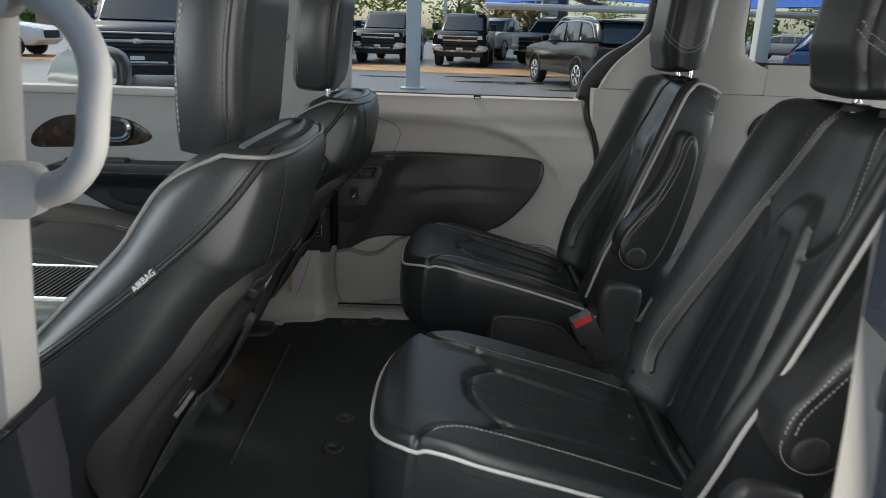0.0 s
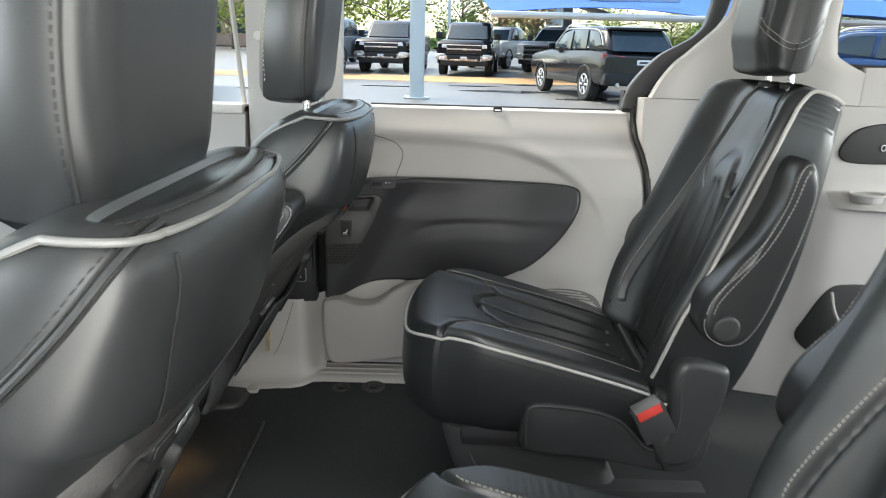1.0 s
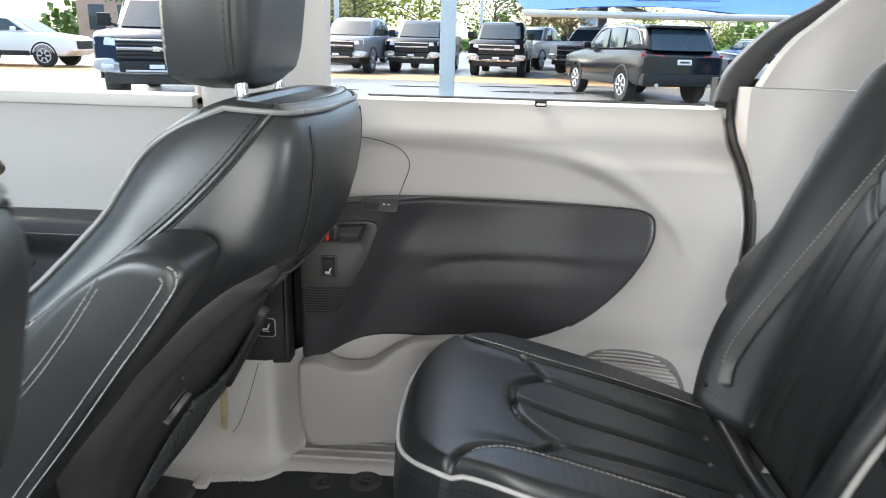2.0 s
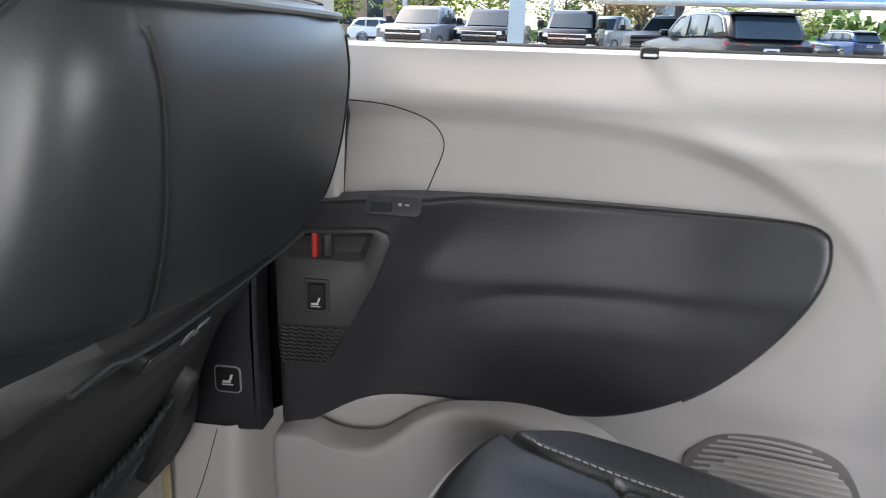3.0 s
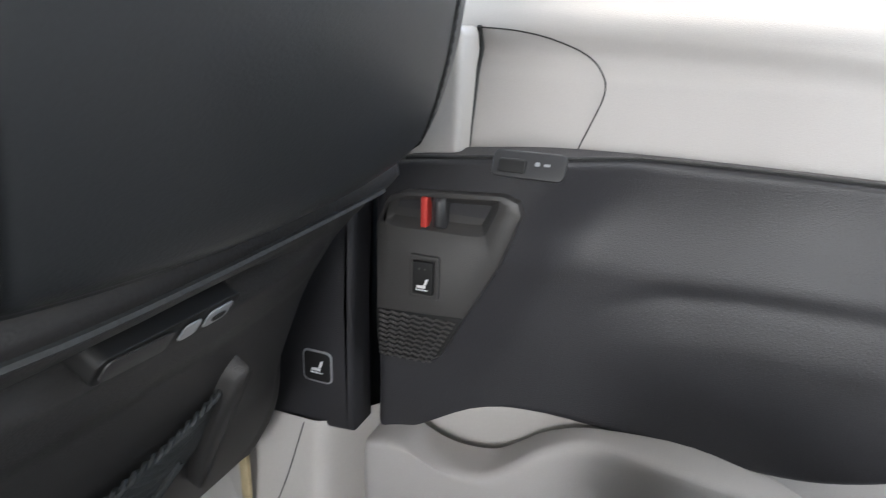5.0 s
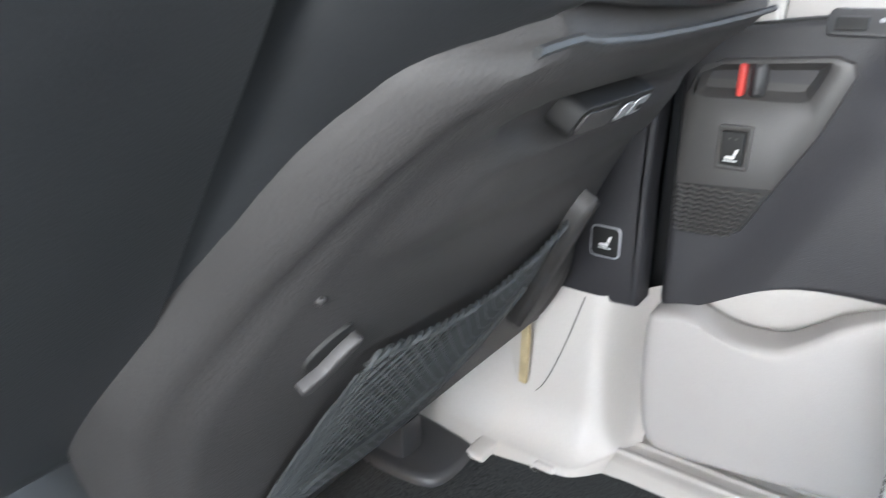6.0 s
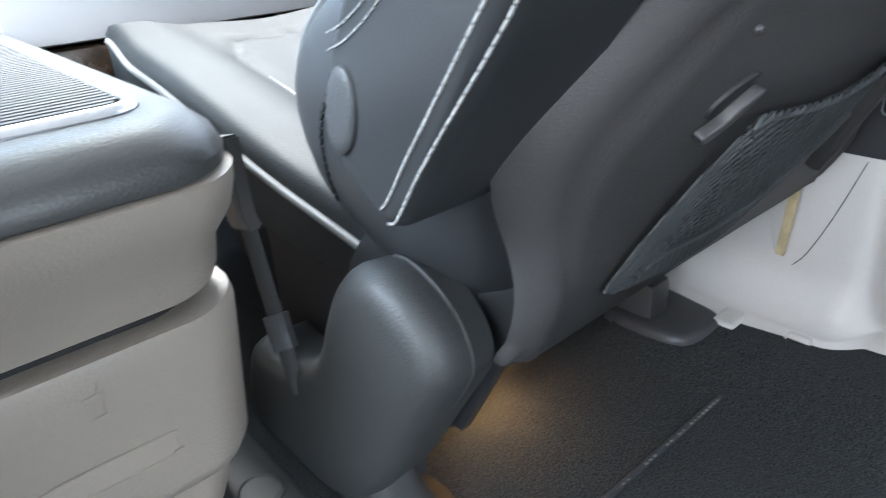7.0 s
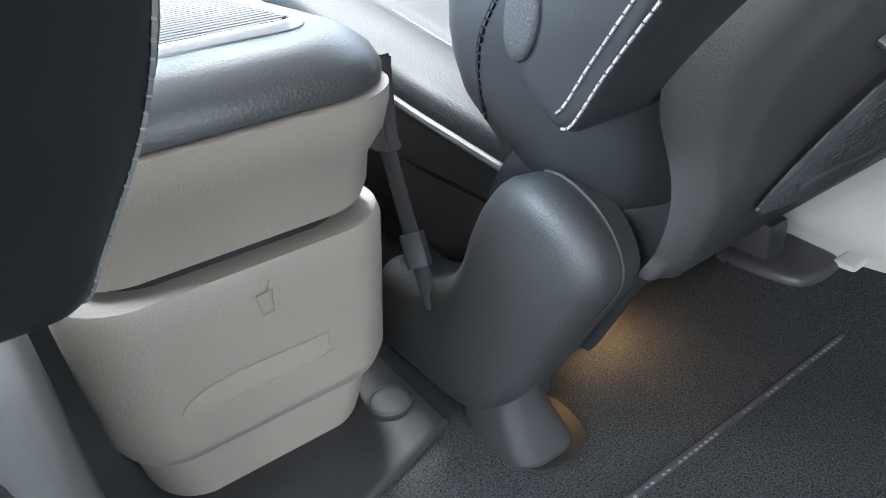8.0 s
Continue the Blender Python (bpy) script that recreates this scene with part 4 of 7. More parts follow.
def captain_chair(cy, lean=0.0):
    """lean: degrees by which the back is let down further."""
    seat = thing("captain_chair", "black leather captain's chair with pale piping", "car seat", group="second-row seats", at=(0, cy, 0))

    # cushion
    def cS(a, b):
        v = 0.170 + (0.235 + 0.022 * sstep(0, -1, b)) * b
        w = 0.196 - 0.006 * sstep(0.2, 1, b) - 0.012 * sstep(-0.6, -1, b)
        return a * w * math.sqrt(1 - 0.15 * sstep(-0.2, -1, b) * b * b), v + (0.014 * a * a + 0.046 * a ** 4) * sstep(0.1, -1, b)

    CREST = fine([(-0.09, 0.788), (-0.06, 0.806), (-0.02, 0.816), (0.03, 0.811), (0.10, 0.795), (0.20, 0.768), (0.30, 0.738), (0.36, 0.718), (0.40, 0.714), (0.44, 0.712)])

    def cbase(u, v):
        z = interp(CREST, v)
        z -= 0.012 * math.exp(-(u / 0.09) ** 2) * sstep(0.02, 0.15, v)
        return z + 0.006 * sstep(0.10, 0.14, abs(u)) * sstep(-0.03, 0.05, v) - 0.016 * sstep(0.15, 0.20, abs(u)) * sstep(0.36, 0.38, v)

    cT = lambda u, v, w: V(v, u, w)
    G = []
    for s in (-1, 1):
        G += [([(s * 0.132, 0.36), (s * 0.128, 0.2), (s * 0.127, 0.07), (s * 0.138, 0.015), (s * 0.160, -0.012), (s * 0.20, -0.030)], 0.008, 0.0042),
              ([(s * 0.066, 0.335), (s * 0.074, 0.2), (s * 0.082, 0.112), (s * 0.060, 0.078), (s * 0.034, 0.060), (0, 0.056)], 0.009, 0.0052),
              ([(s * 0.082, 0.112), (s * 0.127, 0.075)], 0.008, 0.0045)]
    G.append(([(0, 0.32), (0, 0.065)], 0.0065, 0.0055))
    G.append(([(-0.2, 0.366), (0, 0.372), (0.2, 0.366)], 0.014, 0.0055))
    G = [(smooth2(g, 5, False), d, w) for g, d, w in G]
    bm, rim, top = pad(cS, cT, 190, 190, 0.020, G, cbase)

    def low(zb, q, k):
        def f(a, b):
            u, v = cS(a, b)
            z = top(a, b).z
            return V(0.170 + (v - 0.170) * (k if v < 0.17 else 1.0), u * k, z + (zb - z) * q)
        return f
    close_rim(bm, rim, [low(0.612, 0.05, 1.010), low(0.612, 0.16, 1.022), low(0.612, 0.42, 1.030), low(0.612, 0.66, 1.022), low(0.612, 0.84, 0.985), low(0.612, 0.95, 0.93), low(0.612, 1.0, 0.86)])
    cu = part("seat_cushion", bm, LEATHER, seat, "black ribbed leather seat cushion")
    edge = [(-1, 0.93 - 1.93 * k / 40) for k in range(41)] + [(-1 + 2 * k / 40, -1.0) for k in range(1, 40)] + [(1, -1 + 1.93 * k / 40) for k in range(41)]
    pp, ps = [], []
    for a, b in edge:
        p = top(a, b)
        pp.append(V(0.170 + (p.x - 0.170) * 1.008, p.y * 1.010, p.z + 0.003))
        ps.append(V(0.170 + (p.x - 0.170) * 1.020, p.y * 1.0235, p.z - 0.012))
    part("piping", tube(pp, 0.0028, 8), PIPING, cu, "pale grey piping")
    part("skirt_stitching", stitches(ps, 0.004, 0.003, 0.0007), STITCH_DARK, cu)
    for s in (-1, 1):
        line = catmull([(s * 0.138, 0.355, 0), (s * 0.134, 0.2, 0), (s * 0.133, 0.07, 0), (s * 0.144, 0.017, 0), (s * 0.158, 0.002, 0)], 16)
        part("stitching", stitches([cT(p.x, p.y, cbase(p.x, p.y) + 0.0003) for p in line]), STITCH, cu)
    # moulded side shield: a long cover with a raised rim, rising to the hinge
    for s in (-1, 1):
        P = (lambda u, v, w, s=s: V(u, s * (0.196 + w), v))
        SO = smooth2([(0.136, 0.600), (0.134, 0.668), (0.150, 0.690), (0.205, 0.689), (0.255, 0.682), (0.296, 0.670), (0.322, 0.652), (0.350, 0.622), (0.375, 0.610), (0.405, 0.640), (0.43, 0.68), (0.47, 0.66), (0.46, 0.575), (0.40, 0.560), (0.25, 0.585)], 4)
        sh = part("side_shield", panel(SO, P, 0.013, 0.006), DARK_SMOOTH, seat, "black plastic side shield")
        rim_ = smooth2([(0.138, 0.61), (0.137, 0.668), (0.152, 0.688), (0.205, 0.687), (0.255, 0.680), (0.294, 0.668), (0.319, 0.650), (0.346, 0.620), (0.360, 0.609), (0.375, 0.606), (0.390, 0.612), (0.407, 0.636)], 6, False)
        part("shield_rim", tube([V(p[0], s * 0.2085, p[1]) for p in rim_], 0.0042, 8), DARK_SMOOTH, sh)
        HO = smooth2([(0.372, 0.585), (0.392, 0.660), (0.387, 0.730), (0.394, 0.768), (0.418, 0.784), (0.470, 0.775), (0.490, 0.758), (0.486, 0.700), (0.468, 0.640), (0.446, 0.585), (0.41, 0.570)], 5)
        hc = part("hinge_cover", panel(HO, lambda u, v, w, s=s: V(u, s * (0.188 + w), v), 0.026, 0.016, seg=5, back=0.05), DARK_SMOOTH, seat, "black moulded hinge cover")
        part("hinge_ridge", tube(catmull([V(0.398, s * 0.207, 0.60), V(0.408, s * 0.2105, 0.67), V(0.404, s * 0.2105, 0.735), V(0.414, s * 0.209, 0.765), V(0.44, s * 0.209, 0.770), V(0.475, s * 0.208, 0.756)], 6), 0.005, 8), DARK_SMOOTH, hc)
    part("seat_pan", box(bmesh.new(), 0.02, 0.44, -0.185, 0.185, 0.585, 0.63, 0.02), DARK, seat)
    fab = bpy.data.materials.get("grey_fabric") or mat("grey_fabric", (0.045, 0.045, 0.047), 0.9, bump=1.0, bscale=500)
    bm = bmesh.new()
    rings(bm, [[V(x, y, z) for x, y in rrect(x0, x1, -hw, hw, 0.03, 5)] for z, x0, x1, hw in ((FLOOR, 0.03, 0.34, 0.145), (0.47, 0.03, 0.34, 0.150), (0.53, 0.01, 0.31, 0.165), (0.60, -0.01, 0.27, 0.175), (0.62, -0.01, 0.27, 0.175))])
    ri = part("riser", bm, fab, seat, "grey cloth-covered seat riser")
    for s in (-1, 1):
        part("riser_fold", tube(catmull([V(0.035, s * 0.166, 0.585), V(0.055, s * 0.168, 0.535), V(0.11, s * 0.160, 0.49), V(0.24, s * 0.152, 0.455)], 5), 0.004, 6), fab, ri)
        part("rail", box(bmesh.new(), 0.10, 0.50, s * 0.15 - 0.02, s * 0.15 + 0.02, FLOOR, FLOOR + 0.06, 0.008), DARK_SMOOTH, seat)

    # backrest
    O, sv, nv = V(0.405, 0, 0.700), V(0.291, 0, 0.957), V(-0.957, 0, 0.291)
    bT = lambda u, v, w: O + sv * v + nv * w + V(0, u, 0)

    HALF = fine([(0, 0.165), (0.05, 0.182), (0.12, 0.193), (0.25, 0.194), (0.40, 0.192), (0.50, 0.186), (0.575, 0.172)])

    def bw(v):
        return interp(HALF, v)

    def bS(a, b):
        v = (b + 1) / 2 * 0.575
        return a * bw(v), v - 0.010 * a ** 6 * sstep(0.6, 1, b)
    RISE = fine([(0, 0.045), (0.07, 0.052), (0.14, 0.053), (0.21, 0.045), (0.33, 0.037), (0.455, 0.028), (0.51, 0.023), (0.575, 0.012)])
    BULGE = fine([(0.02, 0.082), (0.20, 0.074), (0.30, 0.064), (0.36, 0.050), (0.40, 0.039), (0.425, 0.029), (0.45, 0.014)])

    def half_bulge(v):
        return interp(BULGE, v)

    def bbase(u, v):
        h = (interp(RISE, v) + 0.014) * sstep(0.50, 0.93, abs(u) / bw(v)) + 0.006
        if v < 0.447:
            h += 0.008 * sstep(0.012, -0.014, abs(u) - half_bulge(v)) * sstep(0.02, 0.10, v) * sstep(0.447, 0.412, v)
        h -= 0.010 * sstep(0.38, 0.47, v) * sstep(0.12, 0.02, abs(u))
        return h - 0.012 * sstep(0.53, 0.58, v)
    G = []
    for s in (-1, 1):
        G += [([(s * 0.052, 0.60), (s * 0.062, 0.54), (s * 0.080, 0.48), (s * 0.104, 0.40), (s * 0.122, 0.30), (s * 0.136, 0.20), (s * 0.142, 0.10), (s * 0.135, 0.06)], 0.009, 0.0042),
              ([(s * 0.042, 0.395), (s * 0.052, 0.36), (s * 0.066, 0.30), (s * 0.076, 0.2), (s * 0.084, 0.03)], 0.006, 0.0040),
              ([(s * 0.053, 0.355), (s * 0.075, 0.372), (s * 0.100, 0.408)], 0.005, 0.0048)]
        G.append(([(s * 0.010, 0.37), (s * 0.022, 0.28), (s * 0.030, 0.18), (s * 0.036, 0.05)], 0.0032, 0.0065))
    G = [(smooth2(g, 5, False), d, w) for g, d, w in G]
    bm, rim, top = pad(bS, bT, 190, 210, 0.020, G, bbase)

    def blow(w, k, drop=0.0):
        def f(a, b):
            u, v = bS(a, b)
            return bT(u * k, v - drop * sstep(0.5, 1.0, b), w * (1.25 - 0.5 * sstep(-0.2, 1, b)))
        return f
    close_rim(bm, rim, [blow(-0.004, 1.020), blow(-0.030, 1.032), blow(-0.060, 1.025, 0.004), blow(-0.078, 0.97, 0.02), blow(-0.082, 0.90, 0.04)])
    bk = part("backrest", bm, LEATHER, seat, "black ribbed leather backrest")
    for s in (-1, 1):
        pp = [top(s, -0.93 + 1.91 * k / 48) + nv * 0.002 + V(0, s * 0.003, 0) for k in range(49)]
        q = pp[-1]
        pp += [q + sv * 0.006 - nv * 0.008, q + sv * 0.007 - nv * 0.022, q + sv * 0.005 - nv * 0.042, q + sv * 0.0 - nv * 0.058]
        part("piping", tube(catmull(pp, 2), 0.0034, 8), PIPING, bk, "pale grey piping")
        line = catmull([(s * 0.058, 0.570, 0), (s * 0.069, 0.54, 0), (s * 0.087, 0.48, 0), (s * 0.111, 0.40, 0), (s * 0.129, 0.30, 0), (s * 0.143, 0.20, 0), (s * 0.149, 0.12, 0), (s * 0.147, 0.085, 0)], 18)
        part("stitching", stitches([bT(p.x, p.y, bbase(p.x, p.y) + 0.0004) for p in line]), STITCH, bk)
    for u, v in ((0.150, 0.042), (-0.045, 0.030)):
        p = bT(u, v, bbase(u, v))
        part("eyelet", cyl(bmesh.new(), p - nv * 0.006, p + nv * 0.0008, 0.0042, 12), BLACK, bk)
    # headrest: a padded block, its corners faced with rounded stitched patches
    hS = lambda a, b: (a * 0.104 * math.sqrt(1 - 0.14 * b * b) * (1 + 0.03 * b), 1.378 + 0.120 * b * math.sqrt(1 - 0.16 * a * a))
    hT = lambda u, v, w: V(0.577 + 0.10 * (v - 1.39) - w, u, v)
    hb = lambda u, v: 0.060 - 0.024 * sstep(0.045, 0.104, abs(u)) - 0.016 * sstep(1.43, 1.51, v) - 0.016 * sstep(1.33, 1.27, v)
    bm, rim, top = pad(hS, hT, 56, 56, 0.026, [([(-0.066, 1.27), (-0.066, 1.52)], 0.004, 0.004), ([(0.066, 1.27), (0.066, 1.52)], 0.004, 0.004)], hb)
    close_rim(bm, rim, [lambda a, b: hT(hS(a, b)[0] * 1.02, hS(a, b)[1], 0.006), lambda a, b: hT(hS(a, b)[0] * 1.02, hS(a, b)[1], -0.012), lambda a, b: hT(hS(a, b)[0] * 0.98, 1.392 + (hS(a, b)[1] - 1.392) * 0.98, -0.026), lambda a, b: hT(hS(a, b)[0] * 0.88, 1.392 + (hS(a, b)[1] - 1.392) * 0.90, -0.036)])
    skin = BVHTree.FromBMesh(bm)
    hd = part("headrest", bm, LEATHER_SMOOTH, seat, "black leather headrest")
    for s in (-1, 1):
        for grow in (1.0, 1.10):
            pts = []
            for k in range(49):
                a = math.pi * (0.98 + 1.04 * k / 48)
                q = V(0.558 + 0.050 * grow * math.cos(a), s * 0.30, 1.402 + 0.088 * grow * math.sin(a))
                hit = skin.ray_cast(q, V(0, -s, 0))[0]
                if hit:
                    pts.append(hit + V(-0.0003, s * 0.0005, 0))
            if len(pts) > 4:
                part("stitching", stitches(pts, 0.0045, 0.002, 0.0008), STITCH, hd)
    for s in (-1, 1):
        part("post", tube([(0.590, s * 0.043, 1.215), (0.588, s * 0.043, 1.30)], 0.0058, 12), CHROME, hd, "chrome headrest post")
        bm = panel(smooth2([(0.020 * math.cos(a), s * 0.043 + 0.014 * math.sin(a)) for a in [2 * math.pi * k / 10 for k in range(10)]], 3), lambda u, v, w: V(0.592 + u, v, 1.238 + w), 0.010, 0.004)
        part("post_collar", bm, RUBBER, hd, "black post collar")
    # folded armrests
    for s in (-1, 1):
        AO = smooth2([(0.405, 0.880), (0.408, 0.858), (0.424, 0.838), (0.458, 0.826), (0.493, 0.840), (0.524, 0.908), (0.546, 1.000), (0.558, 1.085), (0.556, 1.118), (0.546, 1.138), (0.532, 1.140), (0.518, 1.122), (0.505, 1.072), (0.478, 1.010), (0.440, 0.955), (0.414, 0.916)], 5)
        ac = (0.482, 0.965)
        P = lambda u, v, w, s=s: V(u, s * (0.198 + w), v)
        across = lambda u, v: (u - ac[0]) * 0.90 - (v - ac[1]) * 0.43
        ah = lambda u, v: 0.060 - 2.2 * across(u, v) ** 2
        bm = domed(AO, ac, P, ah, 18, rim=0.020)
        arm_skin = BVHTree.FromBMesh(bm)
        arm = part("armrest", bm, LEATHER_SMOOTH, seat, "folded black leather armrest")
        part("pivot_cap", domed([(0.446 + 0.0235 * math.cos(2 * math.pi * k / 28), 0.864 + 0.0235 * math.sin(2 * math.pi * k / 28)) for k in range(28)], (0.446, 0.864), lambda u, v, w: P(u, v, ah(u, v) + w), lambda u, v: 0.0035, 5, rim=0.004), COVER, arm, "round black pivot cap")
        for er, lo_, hi_ in ((0.006, 0, 80), (0.016, 46, 80)):
            run_ = []
            for q in (inset(AO, er) * 2)[lo_:hi_]:
                hit = arm_skin.ray_cast(P(q[0], q[1], 0.3), V(0, -s, 0))[0]
                if hit:
                    run_.append(hit + V(0, s * 0.0005, 0))
            part("stitching", stitches(run_, 0.0045, 0.002, 0.0009), STITCH, arm)
    if lean:
        turn = pose(0.43, 0, 0.72) @ pose(0, 0, 0, 0, lean, 0) @ pose(-0.43, 0, -0.72)
        for ob in seat.children_recursive:
            up = ob if ob.parent == seat else ob.parent
            if up.name.split(".")[0] in ("backrest", "headrest", "armrest"):
                ob.data.transform(turn)
    return seat


right_seat = captain_chair(1.700)
left_seat = captain_chair(0.943, 0.8)
left_seat.matrix_basis = pose(-0.002, 0.943, 0)


def buckle(x, y, z, rz):
    b = thing("seat_belt_buckle", "black seat belt buckle with red release button", "belt buckle", group="belt buckles")
    b.matrix_basis = pose(x, y, z, 0, -28, rz)
    part("body", box(bmesh.new(), -0.030, 0.030, -0.012, 0.012, -0.07, 0.0, 0.004), DARK_SMOOTH, b)
    part("release_button", box(bmesh.new(), -0.023, 0.023, -0.0135, 0.004, -0.017, 0.001, 0.002), RED, b, "red release button")
    part("latch_plate", box(bmesh.new(), -0.025, 0.025, -0.0125, 0.011, 0.0, 0.007, 0.002), FRONT_PIPING, b, "grey latch plate")
    part("stalk", box(bmesh.new(), -0.018, 0.018, -0.006, 0.006, -0.14, -0.06, 0.003), RUBBER, b)
    return b


buckle(0.345, 1.486, 0.697, 8)
buckle(0.322, 1.150, 0.700, -8)


# ---- front seats ----
def front_seat(cy, side, name_label, arm_u, tight=None):
    """side: the inboard side, +1 or -1; arm_u: how far out the armrest's face lies; tight: widest inboard reach below the armrest."""
    seat = thing("front_seat", name_label, "car seat", group="front seats", at=(0, cy, 0))
    O, sv, nv = V(-0.425, 0, 0.630), V(0.480, 0, 0.877), V(-0.877, 0, 0.480)
    T = lambda u, v, w: O + sv * v - nv * w + V(0, u, 0)
    open_side = tight is None
    slim = lambda v: 0.0 if open_side else 0.028 * sstep(0.28, 0.45, v) - 0.014 * sstep(0.48, 0.56, v)
    drop, deep = (-0.004, 0.72) if open_side else (0.032, 0.63)

    def lim(u, v=0.0):
        """Keeps the console side clear below the armrest."""
        if open_side:
            return u
        reach = tight + 0.125 * sstep(0.18, 0.36, v)
        if side * u < reach:
            return u
        return side * (reach + 0.015 * (1 - math.exp(-(side * u - reach) / 0.015)))

    WIDE = [(-0.04, 0.245), (0.0, 0.272), (0.03, 0.290), (0.10, 0.302), (0.20, 0.294), (0.30, 0.262), (0.39, 0.238), (0.47, 0.226), (0.53, 0.210), (0.575, 0.188)]
    FRONT = [(-0.04, -0.10), (0.0, -0.135), (0.025, -0.175), (0.07, -0.228), (0.16, -0.242), (0.28, -0.218), (0.39, -0.188), (0.44, -0.184), (0.484, -0.179), (0.525, -0.166), (0.553, -0.150), (0.575, -0.138)]
    if open_side:
        FRONT = [(-0.04, -0.200), (0.0, -0.262), (0.025, -0.290), (0.07, -0.310), (0.12, -0.300), (0.18, -0.268)] + FRONT[5:]
    EDGE = [(-0.05, 0.236, -0.014), (-0.008, 0.248, -0.013), (0.05, 0.256, -0.019), (0.09, 0.263, -0.034), (0.126, 0.272, -0.062), (0.18, 0.270, -0.079), (0.25, 0.245, -0.068), (0.30, 0.228, -0.050), (0.36, 0.206, -0.027), (0.40, 0.186, -0.010), (0.425, 0.150, 0.004)]
    EDGE = [tuple(p) for p in catmull(EDGE, 6)]
    WIDE, FRONT = fine(WIDE), fine(FRONT)
    MID = fine([(-0.05, -0.018), (0.05, -0.012), (0.15, -0.012), (0.30, -0.012), (0.36, -0.004), (0.40, 0.012), (0.43, 0.018)])

    def body(u, v):
        hw, we = interp(EDGE, v)
        c = interp(MID, v)
        band = 0.008 + 0.030 * sstep(0.0, 0.13, v)
        t = abs(u) / hw
        k = max(0.0, 1 - band / hw)
        f = 0.38 * (min(t, k) / k) ** 3.2 + 0.62 * max(0.0, min(1.0, t) - k) / (1 - k)
        return c + (we + 0.010 - c) * f - slim(v)
    REAR = fine([(-0.04, -0.022), (0.05, -0.022), (0.1, -0.036), (0.16, -0.046), (0.2, -0.046), (0.3, -0.028), (0.36, -0.010), (0.40, 0.006), (0.43, 0.019), (0.445, 0.026), (0.48, 0.018), (0.52, -0.002), (0.55, -0.024), (0.575, -0.044)])

    def skin(a, v, shrink=0.0):
        """The backrest's skin round its section at height v; a: angle, 90 degrees at the rear."""
        wf, wr, U = interp(FRONT, v) + shrink, interp(REAR, v) - slim(v) - shrink, interp(WIDE, v) - shrink
        c, s = math.cos(a), math.sin(a)
        p = 2 / (3.3 + 4.2 * sstep(0.33, 0.52, v) if s > 0 else 4.6)
        u = math.copysign(abs(c) ** p, c)
        k = math.copysign(abs(s) ** p, s)
        w = (wf + wr) / 2 + k * (wr - wf) / 2
        low_ = sstep(0.17, 0.05, v)
        uu = u * U * (1 - (0.03 * low_ + 0.05) * sstep(-0.2, 1.0, k))
        if s > 0:
            w -= k * 0.55 * sstep(0.30, 0.43, v) * uu * uu
            g = 0.142 + (0.10 if uu < 0 else -0.05) * (v - 0.432)
            w -= 0.0013 * k * math.exp(-((abs(uu) - g) / 0.0032) ** 2) * sstep(0.42, 0.44, v)
            if v < 0.4285:
                hw = interp(EDGE, v)[0]
                out = sstep(hw - 0.014, hw + 0.004, abs(uu))
                w = out * w + (1 - out) * min(w, body(uu, v) - 0.016)
        m = sstep(0.44, 0.60, v)
        return T(lim(uu, v), v + m * 0.547 * (w + 0.11), w)

    bm = bmesh.new()
    NA = 270
    dense = [(0.23 * math.copysign(abs(math.cos(a)) ** (2 / 4.6), math.cos(a)), 0.11 * math.copysign(abs(math.sin(a)) ** (2 / 4.6), math.sin(a)), a) for a in [2 * math.pi * k / 40000 for k in range(40001)]]
    run, ANG = [0.0], []
    for a, b in zip(dense, dense[1:]):
        run.append(run[-1] + math.hypot(b[0] - a[0], b[1] - a[1]))
    k = 0
    for i in range(NA):
        while run[k] < run[-1] * i / NA:
            k += 1
        ANG.append(dense[k][2])
    vs_ = [-0.055, -0.04, -0.02] + [0.02 * k for k in range(21)] + [0.41, 0.42, 0.424, 0.4265, 0.4285, 0.431, 0.434, 0.438, 0.445] + [0.455 + 0.0125 * k for k in range(8)]
    loops = []
    for v in vs_:
        loops.append([skin(a, v) for a in ANG])
    for v, sh in ((0.553, 0.003), (0.561, 0.008), (0.566, 0.014), (0.567, 0.021), (0.566, 0.027), (0.563, 0.032), (0.560, 0.037), (0.559, 0.050), (0.559, 0.075)):
        loops.append([skin(a, v, sh) for a in ANG])
    rings(bm, loops)
    bmesh.ops.recalc_face_normals(bm, faces=bm.faces)
    back_skin = BVHTree.FromBMesh(bm)
    bk = part("backrest", bm, LEATHER_SMOOTH, seat, "black leather backrest with pale piping")

    def along(ang, v0, v1, n=40, out=0.0015):
        pts = []
        for k in range(n + 1):
            v = v0 + (v1 - v0) * k / n
            p, q = skin(ang(k / n), v), skin(ang(k / n), v, 0.01)
            d = (p - q).normalized() if (p - q).length > 1e-6 else V(0, 0, 0)
            pts.append(p + d * out)
        return pts
    # the double side seam: straight from the rear top corner down to the bolster
    seam = catmull([V(-0.208, 0, 1.174), V(-0.243, 0, 1.126), V(-0.284, 0, 1.082), V(-0.328, 0, 1.043), V(-0.363, 0, 1.014), V(-0.450, 0, 0.946), V(-0.530, 0, 0.890)], 14)

    def on_side(s, shift):
        pts = []
        for a, b in zip(seam, seam[1:]):
            n = V(-(b - a).z, 0, (b - a).x).normalized()
            hit = back_skin.ray_cast(V(a.x, s * 0.6, a.z) + n * shift, V(0, -s, 0))
            if hit[0] is not None and abs(hit[0].y) > 0.12:
                pts.append(hit[0] + hit[1] * 0.0003)
        return pts
